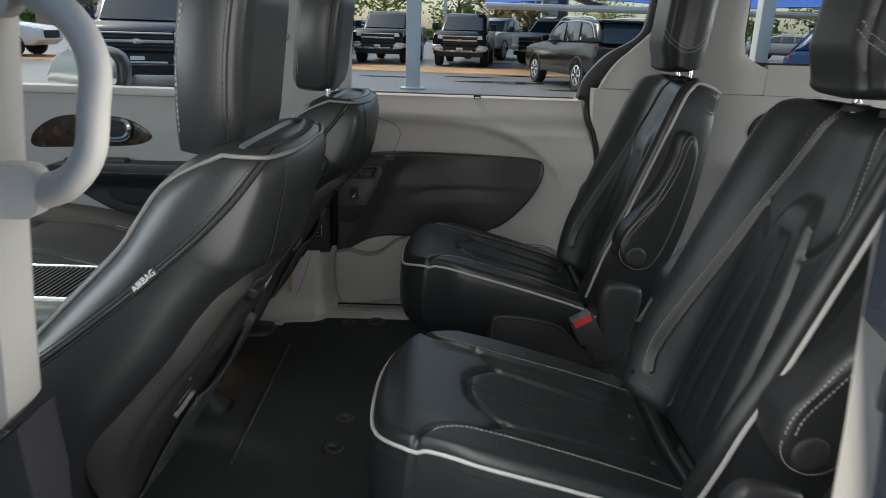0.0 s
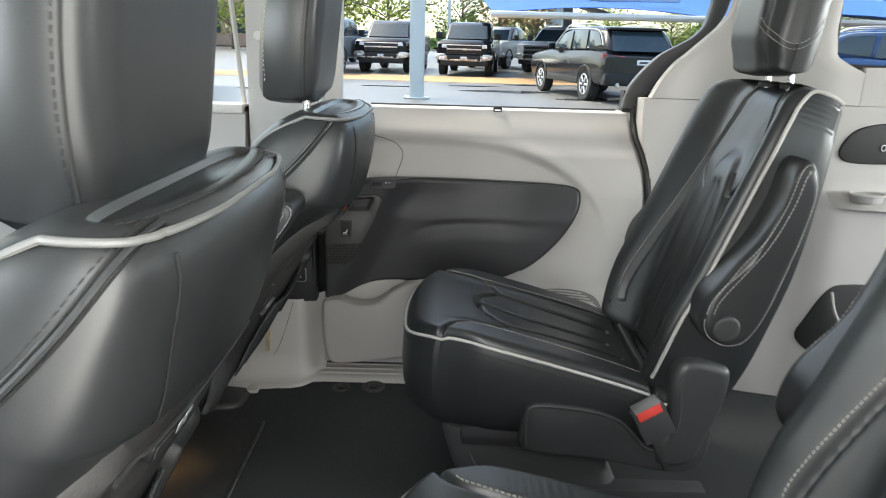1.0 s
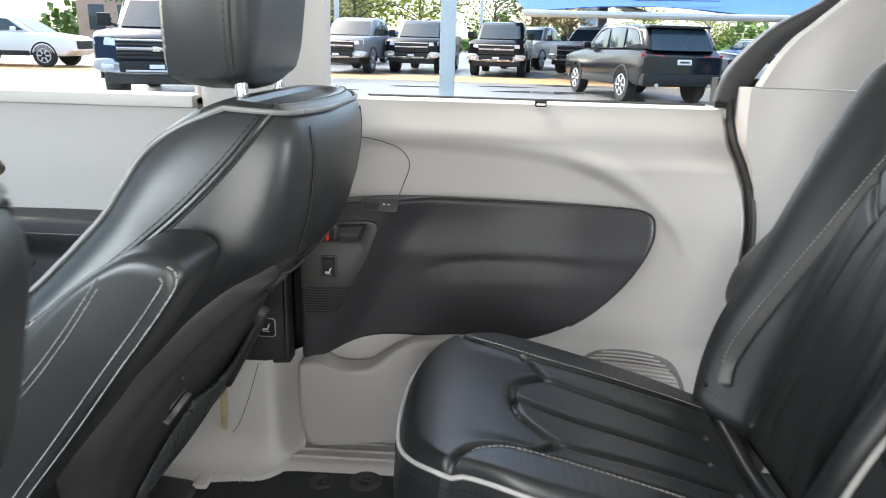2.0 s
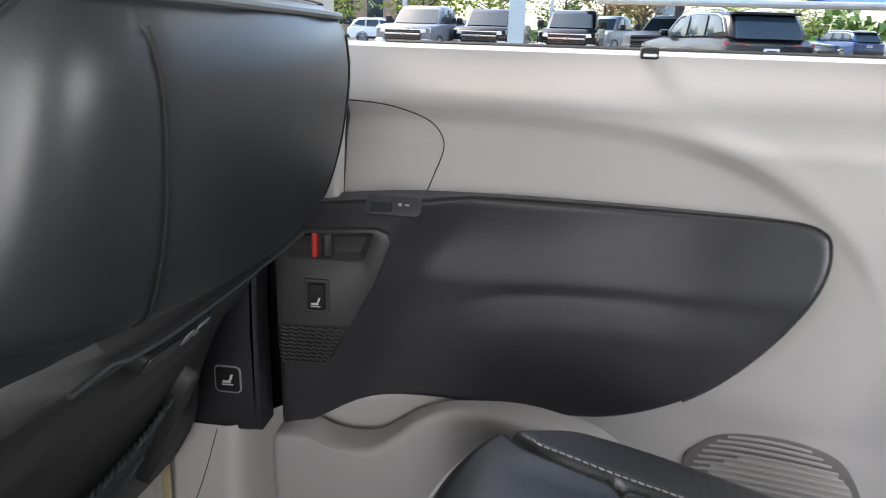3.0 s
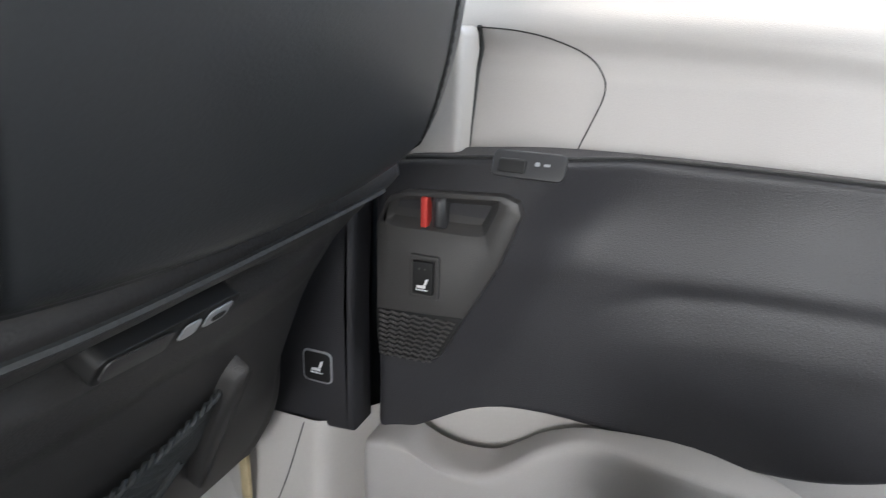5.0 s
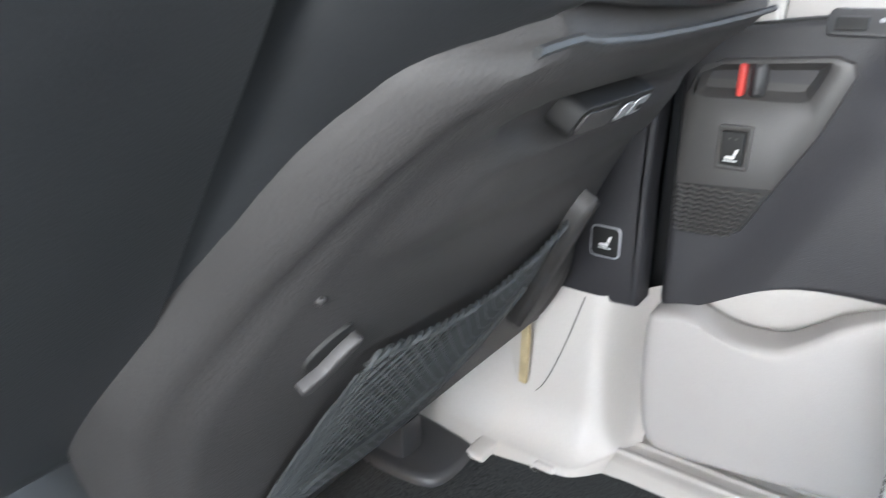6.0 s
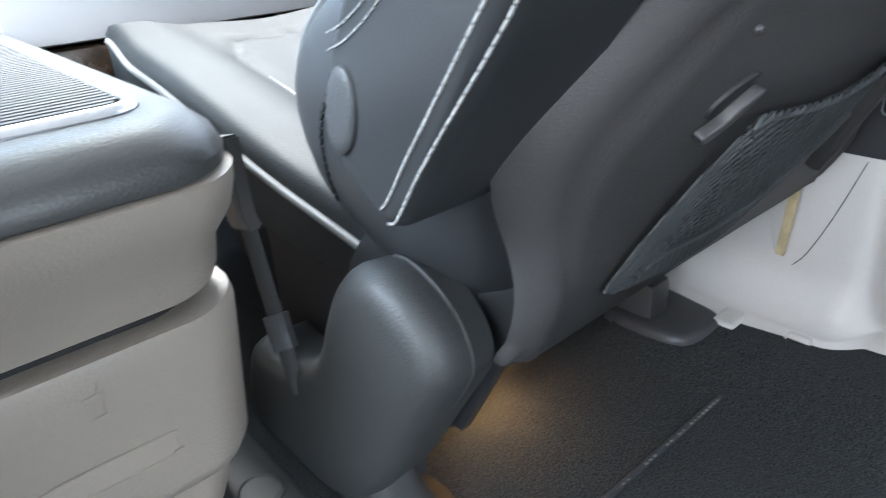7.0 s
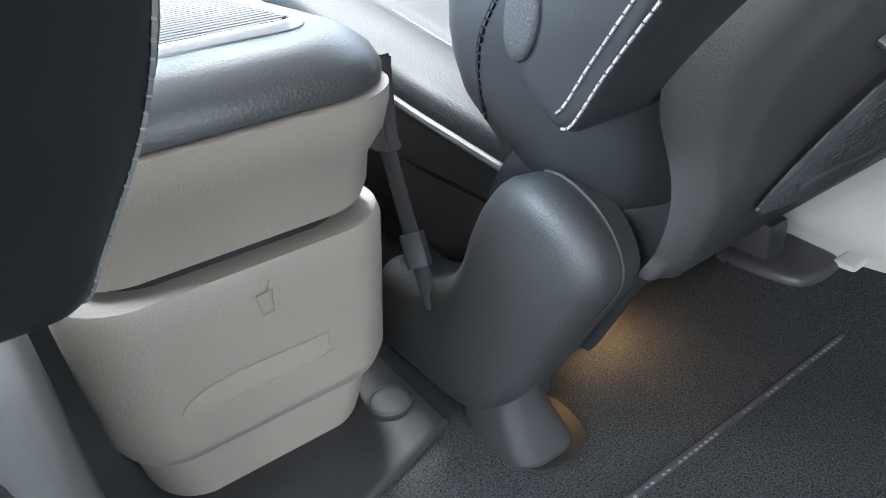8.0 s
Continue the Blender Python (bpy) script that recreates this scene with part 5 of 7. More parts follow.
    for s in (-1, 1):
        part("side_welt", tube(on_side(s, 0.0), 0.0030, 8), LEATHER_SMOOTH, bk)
        # crease shade beside the welt, drawn as thin black tubes
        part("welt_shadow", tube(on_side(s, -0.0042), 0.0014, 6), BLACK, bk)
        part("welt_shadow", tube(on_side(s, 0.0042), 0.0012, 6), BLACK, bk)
        part("side_stitching", stitches(on_side(s, -0.0085), 0.005, 0.003), STITCH_DARK, bk)
    for g0, lean in ((-0.142, -0.10), (0.142, -0.05)):
        pts, pts2 = [], []
        for k in range(25):
            v = 0.432 + 0.116 * k / 24
            g = g0 + lean * (v - 0.432)
            for off, run_ in ((0.0, pts), (math.copysign(0.006, g0), pts2)):
                uu, U = g + off, interp(WIDE, v) * 0.95
                n_ = 3.3 + 4.2 * sstep(0.33, 0.52, v)
                kk = (1 - min(1.0, abs(uu) / U) ** n_) ** (1 / n_)
                wf, wr = interp(FRONT, v), interp(REAR, v) - slim(v)
                w = (wf + wr) / 2 + kk * (wr - wf) / 2 - kk * 0.55 * sstep(0.30, 0.43, v) * uu * uu
                run_.append(T(uu, v + sstep(0.44, 0.60, v) * 0.547 * (w + 0.11), w))
        part("rear_seam", tube(pts, 0.0010, 6), BLACK, bk)
        if g0 > 0:
            part("rear_stitching", stitches(pts2, 0.004, 0.003, 0.0005), STITCH_DARK, bk)
    if open_side:
        part("bolster_stitching", stitches(along(lambda t: radians(183), 0.022, 0.20, 40, 0.0006), 0.0055, 0.002, 0.0015), BLACK, bk)
        part("bolster_seam", tube(along(lambda t: radians(183.6), 0.022, 0.20, 40, -0.0002), 0.0010, 6), BLACK, bk)
    # one welt: up a front edge, back along the shoulder, across the rear edge and down again
    half = [(radians(-38), 0.02 + 0.46 * k / 46, 0.0) for k in range(46)]
    half += [(radians(-38 + 30 * sstep(0.1, 1, k / 16)), 0.48 + 0.079 * math.sin(k / 16 * math.pi / 2), 0.004 * k / 16) for k in range(16)]
    half += [(radians(-8 + 98 * k / 50), 0.559, 0.004) for k in range(50)]
    run_ = []
    for ang, v, shr in half + [(math.pi - q[0], q[1], q[2]) for q in half[::-1]]:
        p, q = skin(ang, v, shr), skin(ang, v, shr + 0.01)
        run_.append(p + (p - q) * 0.12 + V(0, 0, 0.001))
    part("piping", tube(run_, 0.0030, 8), FRONT_PIPING, bk, "grey leather welt")
    part("top_stitching", stitches([skin(a, 0.566, 0.014) + V(0, 0, 0.0015) for a in ANG[4:130:2]], 0.005, 0.003), STITCH_DARK, bk)
    part("top_pad", domed([(0.110 * math.cos(2 * math.pi * k / 32), 0.030 * math.sin(2 * math.pi * k / 32)) for k in range(32)], (0, 0), lambda u, v, w: V(-0.262 + v, u, 1.166 + w), lambda u, v: 0.004, 5, rim=0.004), PERF, bk)
    # headrest
    hS = lambda a, b: (a * 0.136 * math.sqrt(1 - 0.30 * b * b) * (1 + 0.03 * b), 1.318 + 0.140 * b * math.sqrt(1 - 0.22 * a * a))
    hT = lambda u, v, w: V(-0.290 + 0.12 * (v - 1.3) + w * deep, u, v - drop)
    hb = lambda u, v: 0.068 - 0.012 * sstep(0.09, 0.137, abs(u)) - 0.012 * sstep(1.38, 1.44, v) - 0.012 * sstep(1.24, 1.17, v)
    bm, rim, top = pad(hS, hT, 48, 48, 0.030, [([(-0.18, 1.195), (0.18, 1.195)], 0.004, 0.005)], hb)
    close_rim(bm, rim, [lambda a, b: hT(hS(a, b)[0] * 1.02, hS(a, b)[1], 0.015), lambda a, b: hT(hS(a, b)[0] * 1.02, hS(a, b)[1], -0.03), lambda a, b: hT(hS(a, b)[0] * 0.99, 1.32 + (hS(a, b)[1] - 1.32) * 0.98, -0.062), lambda a, b: hT(hS(a, b)[0] * 0.85, 1.32 + (hS(a, b)[1] - 1.32) * 0.85, -0.078)])
    tree = BVHTree.FromBMesh(bm)
    hd = part("headrest", bm, LEATHER_SMOOTH, seat, "black leather headrest")
    for s in (-1, 1):
        pts, pts2 = [], []
        for k in range(33):
            z = 1.200 + 0.24 * k / 32
            for run_, w in ((pts, 0.040 - 0.004 * math.sin(k / 32 * 3.1)), (pts2, 0.032 - 0.004 * math.sin(k / 32 * 3.1))):
                q = hT(s * 0.3, z, w)
                hit = tree.ray_cast(q, V(0, -s, 0))[0]
                if hit:
                    run_.append(hit + V(0, s * 0.0004, 0))
        part("side_seam", tube(pts, 0.0016, 6), STITCH_DARK, hd)
        part("side_stitching", stitches(pts2, 0.005, 0.003, 0.0008), STITCH_DARK, hd)
        part("front_stitching", stitches([hT(s * 0.1345, 1.225 + 0.18 * k / 24, -0.052 - 0.012 * math.sin(k / 24 * math.pi)) for k in range(25)], 0.004, 0.004), STITCH, hd)
        part("post", tube([(-0.275, s * 0.075, 1.13), (-0.278, s * 0.075, 1.20)], 0.0075, 12), CHROME, hd, "chrome headrest post")
        bm = panel(smooth2([(0.015 * math.cos(a), s * 0.075 + 0.012 * math.sin(a)) for a in [2 * math.pi * k / 10 for k in range(10)]], 3), lambda u, v, w: V(-0.276 + u, v, 1.163 + w), 0.012, 0.004)
        part("post_collar", bm, RUBBER, hd, "black post collar")

    # hard shell on the back, with a raised rim that wraps forward at the flanks
    half = [(interp(EDGE, v)[0], v) for v in [-0.004 + 0.0266 * k for k in range(17)]] + [(0.130, 0.4262)]
    SH = smooth2([(-u, v) for u, v in half] + [(u, v) for u, v in half[::-1]] + [(0.12, -0.024), (-0.12, -0.024)], 4)
    SH = [(lim(u, v), v) for u, v in SH]

    def sh_h(u, v):
        hw = interp(EDGE, v)[0]
        e = min(hw - abs(u), 0.426 - v)
        crest = -0.012 * sstep(0.018, 0.0, e)
        pocket = -0.0025 * sstep(0.019, 0.026, e) * sstep(0.40, 0.37, v)
        ridge = 0.007 * sstep(0.355, 0.335, v) * sstep(0.27, 0.31, v) * sstep(0.05, 0.09, e)
        eye = ((u + 0.035) / 0.108) ** 2 + ((v - 0.356 + 0.05 * (u + 0.035)) / 0.020) ** 2
        return body(u, v) + crest + pocket + ridge - 0.007 * sstep(1.0, 0.6, eye)

    bm = domed(SH, (0, 0.17), lambda u, v, w: T(u, v, sh_h(u, v) + w), lambda u, v: 0.0, 60, rim=0.012)
    shell = part("back_shell", bm, SHELL, seat, "dark plastic seat-back shell")
    part("shell_lip", tube([T(lim(-0.190 + 0.29 * k / 30, 0.42), 0.4200 - 1.4 * max(0.0, abs(-0.190 + 0.29 * k / 30) - 0.15) ** 2, sh_h(-0.190 + 0.29 * k / 30, 0.4200) + 0.0135) for k in range(31)], 0.0020, 6), COVER, shell, "fine raised shell edge")
    lift = lambda k: (lambda u, v, w: T(u, v, 0.0075 + 0.12 * (v - 0.38) - 0.5 * u * u - slim(v) + k + w))
    lab = part("anchor_label", panel(rrect(-0.076, 0.014, 0.3465, 0.3665, 0.006), lift(-0.004), 0.003, 0.001, back=0.025), BLACK, shell, "black label strip with pale marks")
    part("label_metal", panel(rrect(-0.072, -0.034, 0.349, 0.364, 0.004), lift(-0.0010), 0.001, 0.0004), HOOKGREY, lab, "grey anchor loop")
    part("label_mark", panel(rrect(-0.027, -0.015, 0.350, 0.362, 0.003), lift(-0.0010), 0.001, 0.0004), ALU, lab)
    part("label_mark", panel(rrect(-0.010, 0.008, 0.350, 0.363, 0.003), lift(-0.0010), 0.001, 0.0004), ALU, lab)
    part("label_mark", panel(rrect(-0.006, 0.004, 0.354, 0.358, 0.002), lift(0.0002), 0.0008, 0.0003), BLACK, lab)

    # net pocket on hooks
    def net_pt(a, b):
        u = -0.193 + 0.281 * a
        lo = interp([(0, 0.066), (0.05, 0.055), (0.22, 0.041), (0.45, 0.026), (0.66, 0.028), (0.85, 0.075), (1.0, 0.15)], a)
        hi = interp([(0, 0.074), (0.02, 0.094), (0.07, 0.126), (0.12, 0.165), (0.16, 0.195), (0.20, 0.206), (0.5, 0.204), (0.8, 0.207), (1.0, 0.217)], a)
        v = lo + (hi - lo) * b
        return T(u, v, sh_h(u, v) + 0.0045 + 0.009 * math.sin(math.pi * a) * b)
    bm = bmesh.new()
    NX, NB = 26, 14
    for i in range(-NB, NX + 1):
        for d in (1, -1):
            pts = []
            for j in range(NB + 1):
                x = i + j if d > 0 else i + NB - j
                if 0 <= x <= NX:
                    pts.append(net_pt(x / NX, j / NB))
            if len(pts) > 1:
                tube(pts, 0.0012, 4, bm=bm)
    net = part("net_pocket", bm, NET, seat, "black mesh net pocket")
    for turn in (0.0, math.pi):
        part("net_hem", tube([net_pt(0.17 + 0.83 * k / 160, 1.0) + V(0.0016 * math.cos(k * 0.55 + turn), 0, 0.0016 * math.sin(k * 0.55 + turn)) for k in range(161)], 0.0019, 5), NET, net, "twisted net hem")
    part("net_hem", tube([net_pt(k / 40, 0.0) for k in range(41)], 0.0016, 6), NET, net)
    part("net_fold", tube([net_pt(0.12 + 0.8 * k / 40, 0.22 + 0.2 * k / 40) + V(0.003, 0, 0) for k in range(41)], 0.0024, 5), NET, net)
    # flat bag hook: a small tongue lying on the shell, curled at its foot
    hk = panel(smooth2([(-0.1867, 0.1956), (-0.1831, 0.1913), (-0.1774, 0.1942), (-0.1680, 0.2050), (-0.1594, 0.2186), (-0.1565, 0.2251), (-0.1601, 0.2258), (-0.1687, 0.2165), (-0.1752, 0.2064), (-0.1817, 0.2006)], 4), lambda u, v, w: T(u, v, sh_h(u, v) + 0.004 + w), 0.004, 0.0015, back=0.003)
    part("net_hook", hk, HOOKGREY, shell, "grey plastic bag hook")
    part("hook_slot", panel(smooth2([(-0.1850, 0.2130), (-0.1827, 0.2048), (-0.1745, 0.2137), (-0.1625, 0.2310), (-0.1655, 0.2347), (-0.1775, 0.2250)], 4), lambda u, v, w: T(u, v, sh_h(u, v) + w), 0.0025, 0.001, back=0.004), BLACK, shell)
    part("hook_dot", domed([(-0.190 + 0.0025 * math.cos(2 * math.pi * k / 12), 0.262 + 0.003 * math.sin(2 * math.pi * k / 12)) for k in range(12)], (-0.190, 0.262), lambda u, v, w: T(u, v, sh_h(u, v) + w), lambda u, v: 0.003, 3, rim=0.002), HOOKGREY, shell)
    bm = panel(smooth2([(0.118, 0.075), (0.112, 0.15), (0.098, 0.235), (0.091, 0.243), (0.084, 0.222), (0.090, 0.16), (0.104, 0.10)], 4), lambda u, v, w: T(u, v, -0.016 + w), 0.016, 0.006, back=0.03)
    part("net_bracket", bm, SHELL, shell)

    # cushion with piping
    ax = -0.895
    cS = lambda a, b: (lim(a * (0.262 - 0.02 * sstep(-0.5, -1, b))), ax + 0.345 * b)
    cb = lambda u, v: 0.728 - 0.14 * (v + 0.80) + 0.02 * sstep(-0.7, -1.05, v) + 0.012 * sstep(0.13, 0.2, abs(u)) - 0.01 * math.exp(-(u / 0.1) ** 2)
    cT = lambda u, v, w: V(v, u, w)
    bm, rim, ctop = pad(cS, cT, 50, 50, 0.018, [([(s * 0.14, -0.55), (s * 0.145, -1.02), (s * 0.10, -1.12), (0, -1.13)], 0.008, 0.007) for s in (-1, 1)], cb)
    close_rim(bm, rim, [lambda a, b: V(cS(a, b)[1], cS(a, b)[0] * 1.01, 0.69), lambda a, b: V(cS(a, b)[1], cS(a, b)[0] * 1.0, 0.65), lambda a, b: V(ax + (cS(a, b)[1] - ax) * 0.95, cS(a, b)[0] * 0.93, 0.63)])
    cu = part("seat_cushion", bm, PERF, seat, "black perforated leather cushion")
    for s in (-1, 1):
        pts = [ctop(s, 0.95 - 1.9 * k / 30) + V(0, s * 0.003, -0.004) for k in range(31)]
        part("piping", tube(pts, 0.0042, 8), FRONT_PIPING, cu, "pale grey piping")
        for g in (0.141, 0.149) if open_side or s != side else ():
            part("cushion_stitching", stitches([cT(s * g, -0.58 - 0.36 * k / 20, cb(s * g, -0.58 - 0.36 * k / 20) + (0.0006 if g > 0.145 else -0.004)) for k in range(21)], 0.005, 0.003), STITCH, cu)
    # plinth, rails and side covers
    part("base", box(bmesh.new(), -1.05, -0.56, -0.20, 0.06 if tight else 0.20, 0.50, 0.65, 0.03), DARK, seat)
    for s in (-1, 1):
        if tight and s == side:
            continue
        rl = part("rail", box(bmesh.new(), -1.05, -0.60 if s == side else -0.555, s * 0.15 - 0.022, s * 0.15 + 0.022, FLOOR, 0.50, 0.012), DARK_SMOOTH, seat)
        if s != side:
            part("rail_apron", panel(smooth2([(-0.62, -0.045), (-0.52, -0.05), (-0.492, -0.02), (-0.496, 0.035), (-0.54, 0.05), (-0.62, 0.05)], 3), lambda u, v, w, s=s: V(u, s * 0.165 + v, FLOOR + w), 0.020, 0.012), DARK_SMOOTH, rl)
    if open_side:
        # moulded rail foot in a cut of the carpet
        bm = bmesh.new()
        rings(bm, [[V(-0.552 + (x + 0.552) * g + dx, side * 0.290 + (y - 0.0) * g, z) for x, y in rrect(-0.605, -0.500, -0.036, 0.036, 0.026, 6)] for z, g, dx in ((FLOOR, 1.0, 0.0), (0.440, 0.99, 0.0), (0.452, 0.90, -0.008), (0.475, 0.74, -0.02), (0.530, 0.62, -0.035))])
        part("rail_foot", bm, RUBBER, seat, "dark plastic rail foot")
        part("carpet_cut", panel(smooth2([(-0.590, -0.02), (-0.53, -0.035), (-0.495, -0.02), (-0.490, 0.02), (-0.510, 0.048), (-0.57, 0.05)], 4), lambda u, v, w: V(u, side * 0.290 + v * -side, FLOOR + 0.001 + w), 0.003, 0.001), BLACK, seat)
        # trim that closes the gap between shell foot and side cover, with a soft upright roll
        part("lower_bolster_trim", grid(18, 18, lambda a, b: T(side * (0.226 + 0.014 * sstep(0, 1, a) - 0.045 * sstep(0.5, 1, a) + 0.056 * b + 0.012 * math.exp(-((b - 0.30) / 0.16) ** 2)), -0.15 + 0.25 * a, -0.030 - 0.13 * b), thick=(0, -side * 0.010, 0)), LEATHER_SMOOTH, seat, "black lower bolster trim")
        # side cover: a face with a soft ridge, turned back to a ribbed welt, with a scoop for the belt strap
        F = smooth2([(-0.770, 0.470), (-0.748, 0.535), (-0.722, 0.563), (-0.690, 0.560), (-0.653, 0.571), (-0.612, 0.594), (-0.590, 0.622), (-0.574, 0.656), (-0.556, 0.687), (-0.537, 0.709), (-0.518, 0.719), (-0.494, 0.722), (-0.468, 0.713), (-0.448, 0.698), (-0.436, 0.679), (-0.434, 0.658), (-0.446, 0.634), (-0.468, 0.598), (-0.496, 0.550), (-0.524, 0.505), (-0.565, 0.459), (-0.61, 0.440), (-0.680, 0.436), (-0.745, 0.438)], 4)
        F = F if area2(F) > 0 else F[::-1]
        loops = []
        for d, depth, back in ((0.0, 0.255, 0.8), (0.0, 0.284, 0.4), (0.0, 0.303, 0.1), (0.0015, 0.311, 0.03), (0.005, 0.3185, 0.0), (0.010, 0.3230, 0.0), (0.017, 0.3260, 0.0), (0.025, 0.3275, 0.0)):
            loops.append([V(q[0] - 0.020 * back, side * depth, q[1] - 0.018 * back) for q in inset(F, d)])
        bm = bmesh.new()
        vs = rings(bm, loops, cap=False)
        bmesh.ops.triangulate(bm, faces=[bm.faces.new(vs[-1])])
        cov = part("side_cover", bm, COVER, seat, "grained dark grey plastic side cover")
        ring = [p + V(0.001, 0, 0.001) for p in loops[1]]
        top_i = max(range(len(F)), key=lambda i: F[i][1] - F[i][0] * 0.2)
        low_i = min(range(len(F)), key=lambda i: abs(F[i][0] + 0.443) + abs(F[i][1] - 0.612))
        a, b = sorted((top_i, low_i))
        part("cover_welt", tube(ring[a:b + 1], 0.0017, 6), RUBBER, cov, "ribbed dark welt")
        # scooped tray and belt strap
        part("buckle_tray", grid(16, 10, lambda a, b: V(-0.775 + 0.225 * a, side * (0.262 - 0.055 * math.sin(math.pi * min(1, a * 1.05)) * (0.5 + 0.5 * b)), 0.46 + (0.19 + 0.05 * a) * b), thick=(0, -side * 0.012, 0)), DARK, seat, "dark moulded belt tray")
        st0, st1 = V(-0.644, side * 0.323, 0.578), V(-0.703, side * 0.312, 0.690)
        d = (st1 - st0).normalized()
        part("buckle_stalk", tube([st0 - d * 0.03, st0, st0.lerp(st1, 0.5), st1], 0.008, 8, flat=0.35), RUBBER, seat)
        part("stalk_sleeve", tube([st0 + d * 0.012, st0 + d * 0.045], 0.013, 8, flat=0.5), DARK_SMOOTH, seat)
        bm = bmesh.new()
        rings(bm, [[V(c.x + du, c.y + dv, c.z + dz) for du, dv, dz in ((-0.018, -0.008, 0), (0.018, -0.008, 0.008), (0.018, 0.008, 0.008), (-0.018, 0.008, 0))] for c in (V(-0.703, side * 0.312, 0.685), V(-0.700, side * 0.318, 0.70), V(-0.672, side * 0.332, 0.775), V(-0.668, side * 0.333, 0.783))])
        bmesh.ops.bevel(bm, geom=bm.edges[:], offset=0.003, segments=2, affect="EDGES")
        part("buckle_head", bm, BROWNGREY, seat, "grey belt buckle")
    # hanging inboard armrest
    AO = smooth2([(-0.501, 0.855), (-0.503, 0.828), (-0.492, 0.800), (-0.472, 0.781), (-0.453, 0.773), (-0.437, 0.782), (-0.413, 0.815), (-0.365, 0.878), (-0.315, 0.945), (-0.268, 1.008), (-0.250, 1.040), (-0.262, 1.058), (-0.30, 1.060), (-0.36, 1.022), (-0.43, 0.955), (-0.478, 0.900)], 5)
    ac = (-0.385, 0.915)
    P = lambda u, v, w: V(u, side * (arm_u - 0.078 + w), v)
    across = lambda u, v: (u - ac[0]) * 0.79 - (v - ac[1]) * 0.613
    ah = lambda u, v: 0.078 - 1.2 * across(u, v) ** 2 - (0.004 * sstep(-0.02, 0.12, (v - 0.97)) if open_side else 0.040 * sstep(0.90, 0.76, v))
    AR = 0.015
    bm = domed(AO, ac, P, ah, 26, rim=AR)
    arm_skin = BVHTree.FromBMesh(bm)
    AOC = AO if area2(AO) > 0 else [AO[-k] for k in range(len(AO))]
    arm = part("armrest", bm, LEATHER_SMOOTH, seat, "black leather armrest with double pale stitching")
    part("pivot_cap", domed([(-0.481 + 0.016 * math.cos(2 * math.pi * k / 28) + 0.004 * math.sin(2 * math.pi * k / 28), 0.838 + 0.026 * math.sin(2 * math.pi * k / 28)) for k in range(28)], (-0.481, 0.838), lambda u, v, w: P(u, v, ah(u, v) - 0.006 + w), lambda u, v: 0.009, 5, rim=0.003), COVER, arm, "oval black pivot cap")
    for er in ((0.0150, 0.0045) if open_side else (0.0045,)):
        run_ = []
        for q in inset(AOC, er)[20:56]:
            hit = arm_skin.ray_cast(V(q[0], side * (arm_u + 0.2), q[1]), V(0, -side, 0))[0]
            if hit:
                run_.append(hit + V(0.0006, side * 0.0004, -0.0004))
        part("stitching", stitches(run_, 0.0056, 0.0014, 0.0010), ROPE, arm, "pale rope stitching")
    for dz in (0.0, 0.009):
        part("face_stitching", stitches([P(x, z + dz, ah(x, z + dz) + 0.0004) for x, z in smooth2([(-0.492, 0.870), (-0.470, 0.878), (-0.440, 0.896), (-0.40, 0.930), (-0.355, 0.985), (-0.32, 1.035)], 6, False)], 0.0050, 0.0015, 0.0008), ROPE, arm)
    return seat


passenger = front_seat(1.765, -1, "black leather front passenger seat with net pocket", 0.338)
driver = front_seat(1.000, 1, "black leather driver's seat with pale piping", 0.208, 0.06)
# side airbag tag on the driver's outer welt
tag = bpy.data.objects.new("airbag_tag", None)
scene.collection.objects.link(tag)
tag.parent = driver
tag.matrix_basis = pose(-0.345, -0.2475, 1.032, 90, -42, 0) @ Matrix.Scale(0.74, 4)
part("tag_field", box(bmesh.new(), -0.030, 0.030, -0.008, 0.008, -0.001, 0.0012, 0.0005), RUBBER, tag)
words("AIRBAG", 0.0145, pose(0, 0, 0.0016), WHITE, tag, "tag_lettering")


# ---- centre console ----
con = thing("centre_console", "light grey centre console with ribbed sliding lid", "console")


def con_loop(z, xr, y0, y1, r=0.05, x0=-1.38, n=8):
    xr, y1 = xr + 0.014, y1 + 0.014
    o = rrect(x0, xr, y0, y1, r, n)
    bow = 0.016
    return [V(u + bow * (1 - ((v - (y0 + y1) / 2) / ((y1 - y0) / 2)) ** 2) * sstep(-0.75, -0.68, u), v, z) for u, v in o]


def con_part(name, rows, material, label=""):
    bm = bmesh.new()
    rings(bm, [con_loop(*r) for r in rows])
    return part(name, bm, material, con, label)


CONGRAIN = mat("console_grain", (0.282, 0.243, 0.205), 0.5, var=0.06, scale=4, bump=0.7, bscale=430, kind="grain")
con_part("plinth", [(FLOOR, -0.690, 1.170, 1.362, 0.04), (0.455, -0.680, 1.165, 1.368, 0.045), (0.50, -0.668, 1.160, 1.376, 0.045), (0.52, -0.664, 1.158, 1.378, 0.045), (0.60, -0.664, 1.158, 1.378, 0.045)], CONGRAIN)
con_part("bin_door", [(0.510, -0.664, 1.160, 1.378, 0.03), (0.515, -0.655, 1.154, 1.384, 0.045), (0.530, -0.648, 1.148, 1.390, 0.05), (0.63, -0.637, 1.144, 1.396, 0.05), (0.665, -0.634, 1.143, 1.398, 0.05), (0.674, -0.636, 1.145, 1.396, 0.05), (0.675, -0.645, 1.153, 1.388, 0.05)], CONGRAIN, "light grey tilting console bin")
con_part("gap", [(0.67, -0.66, 1.165, 1.375, 0.05), (0.70, -0.66, 1.165, 1.375, 0.05)], BLACK)
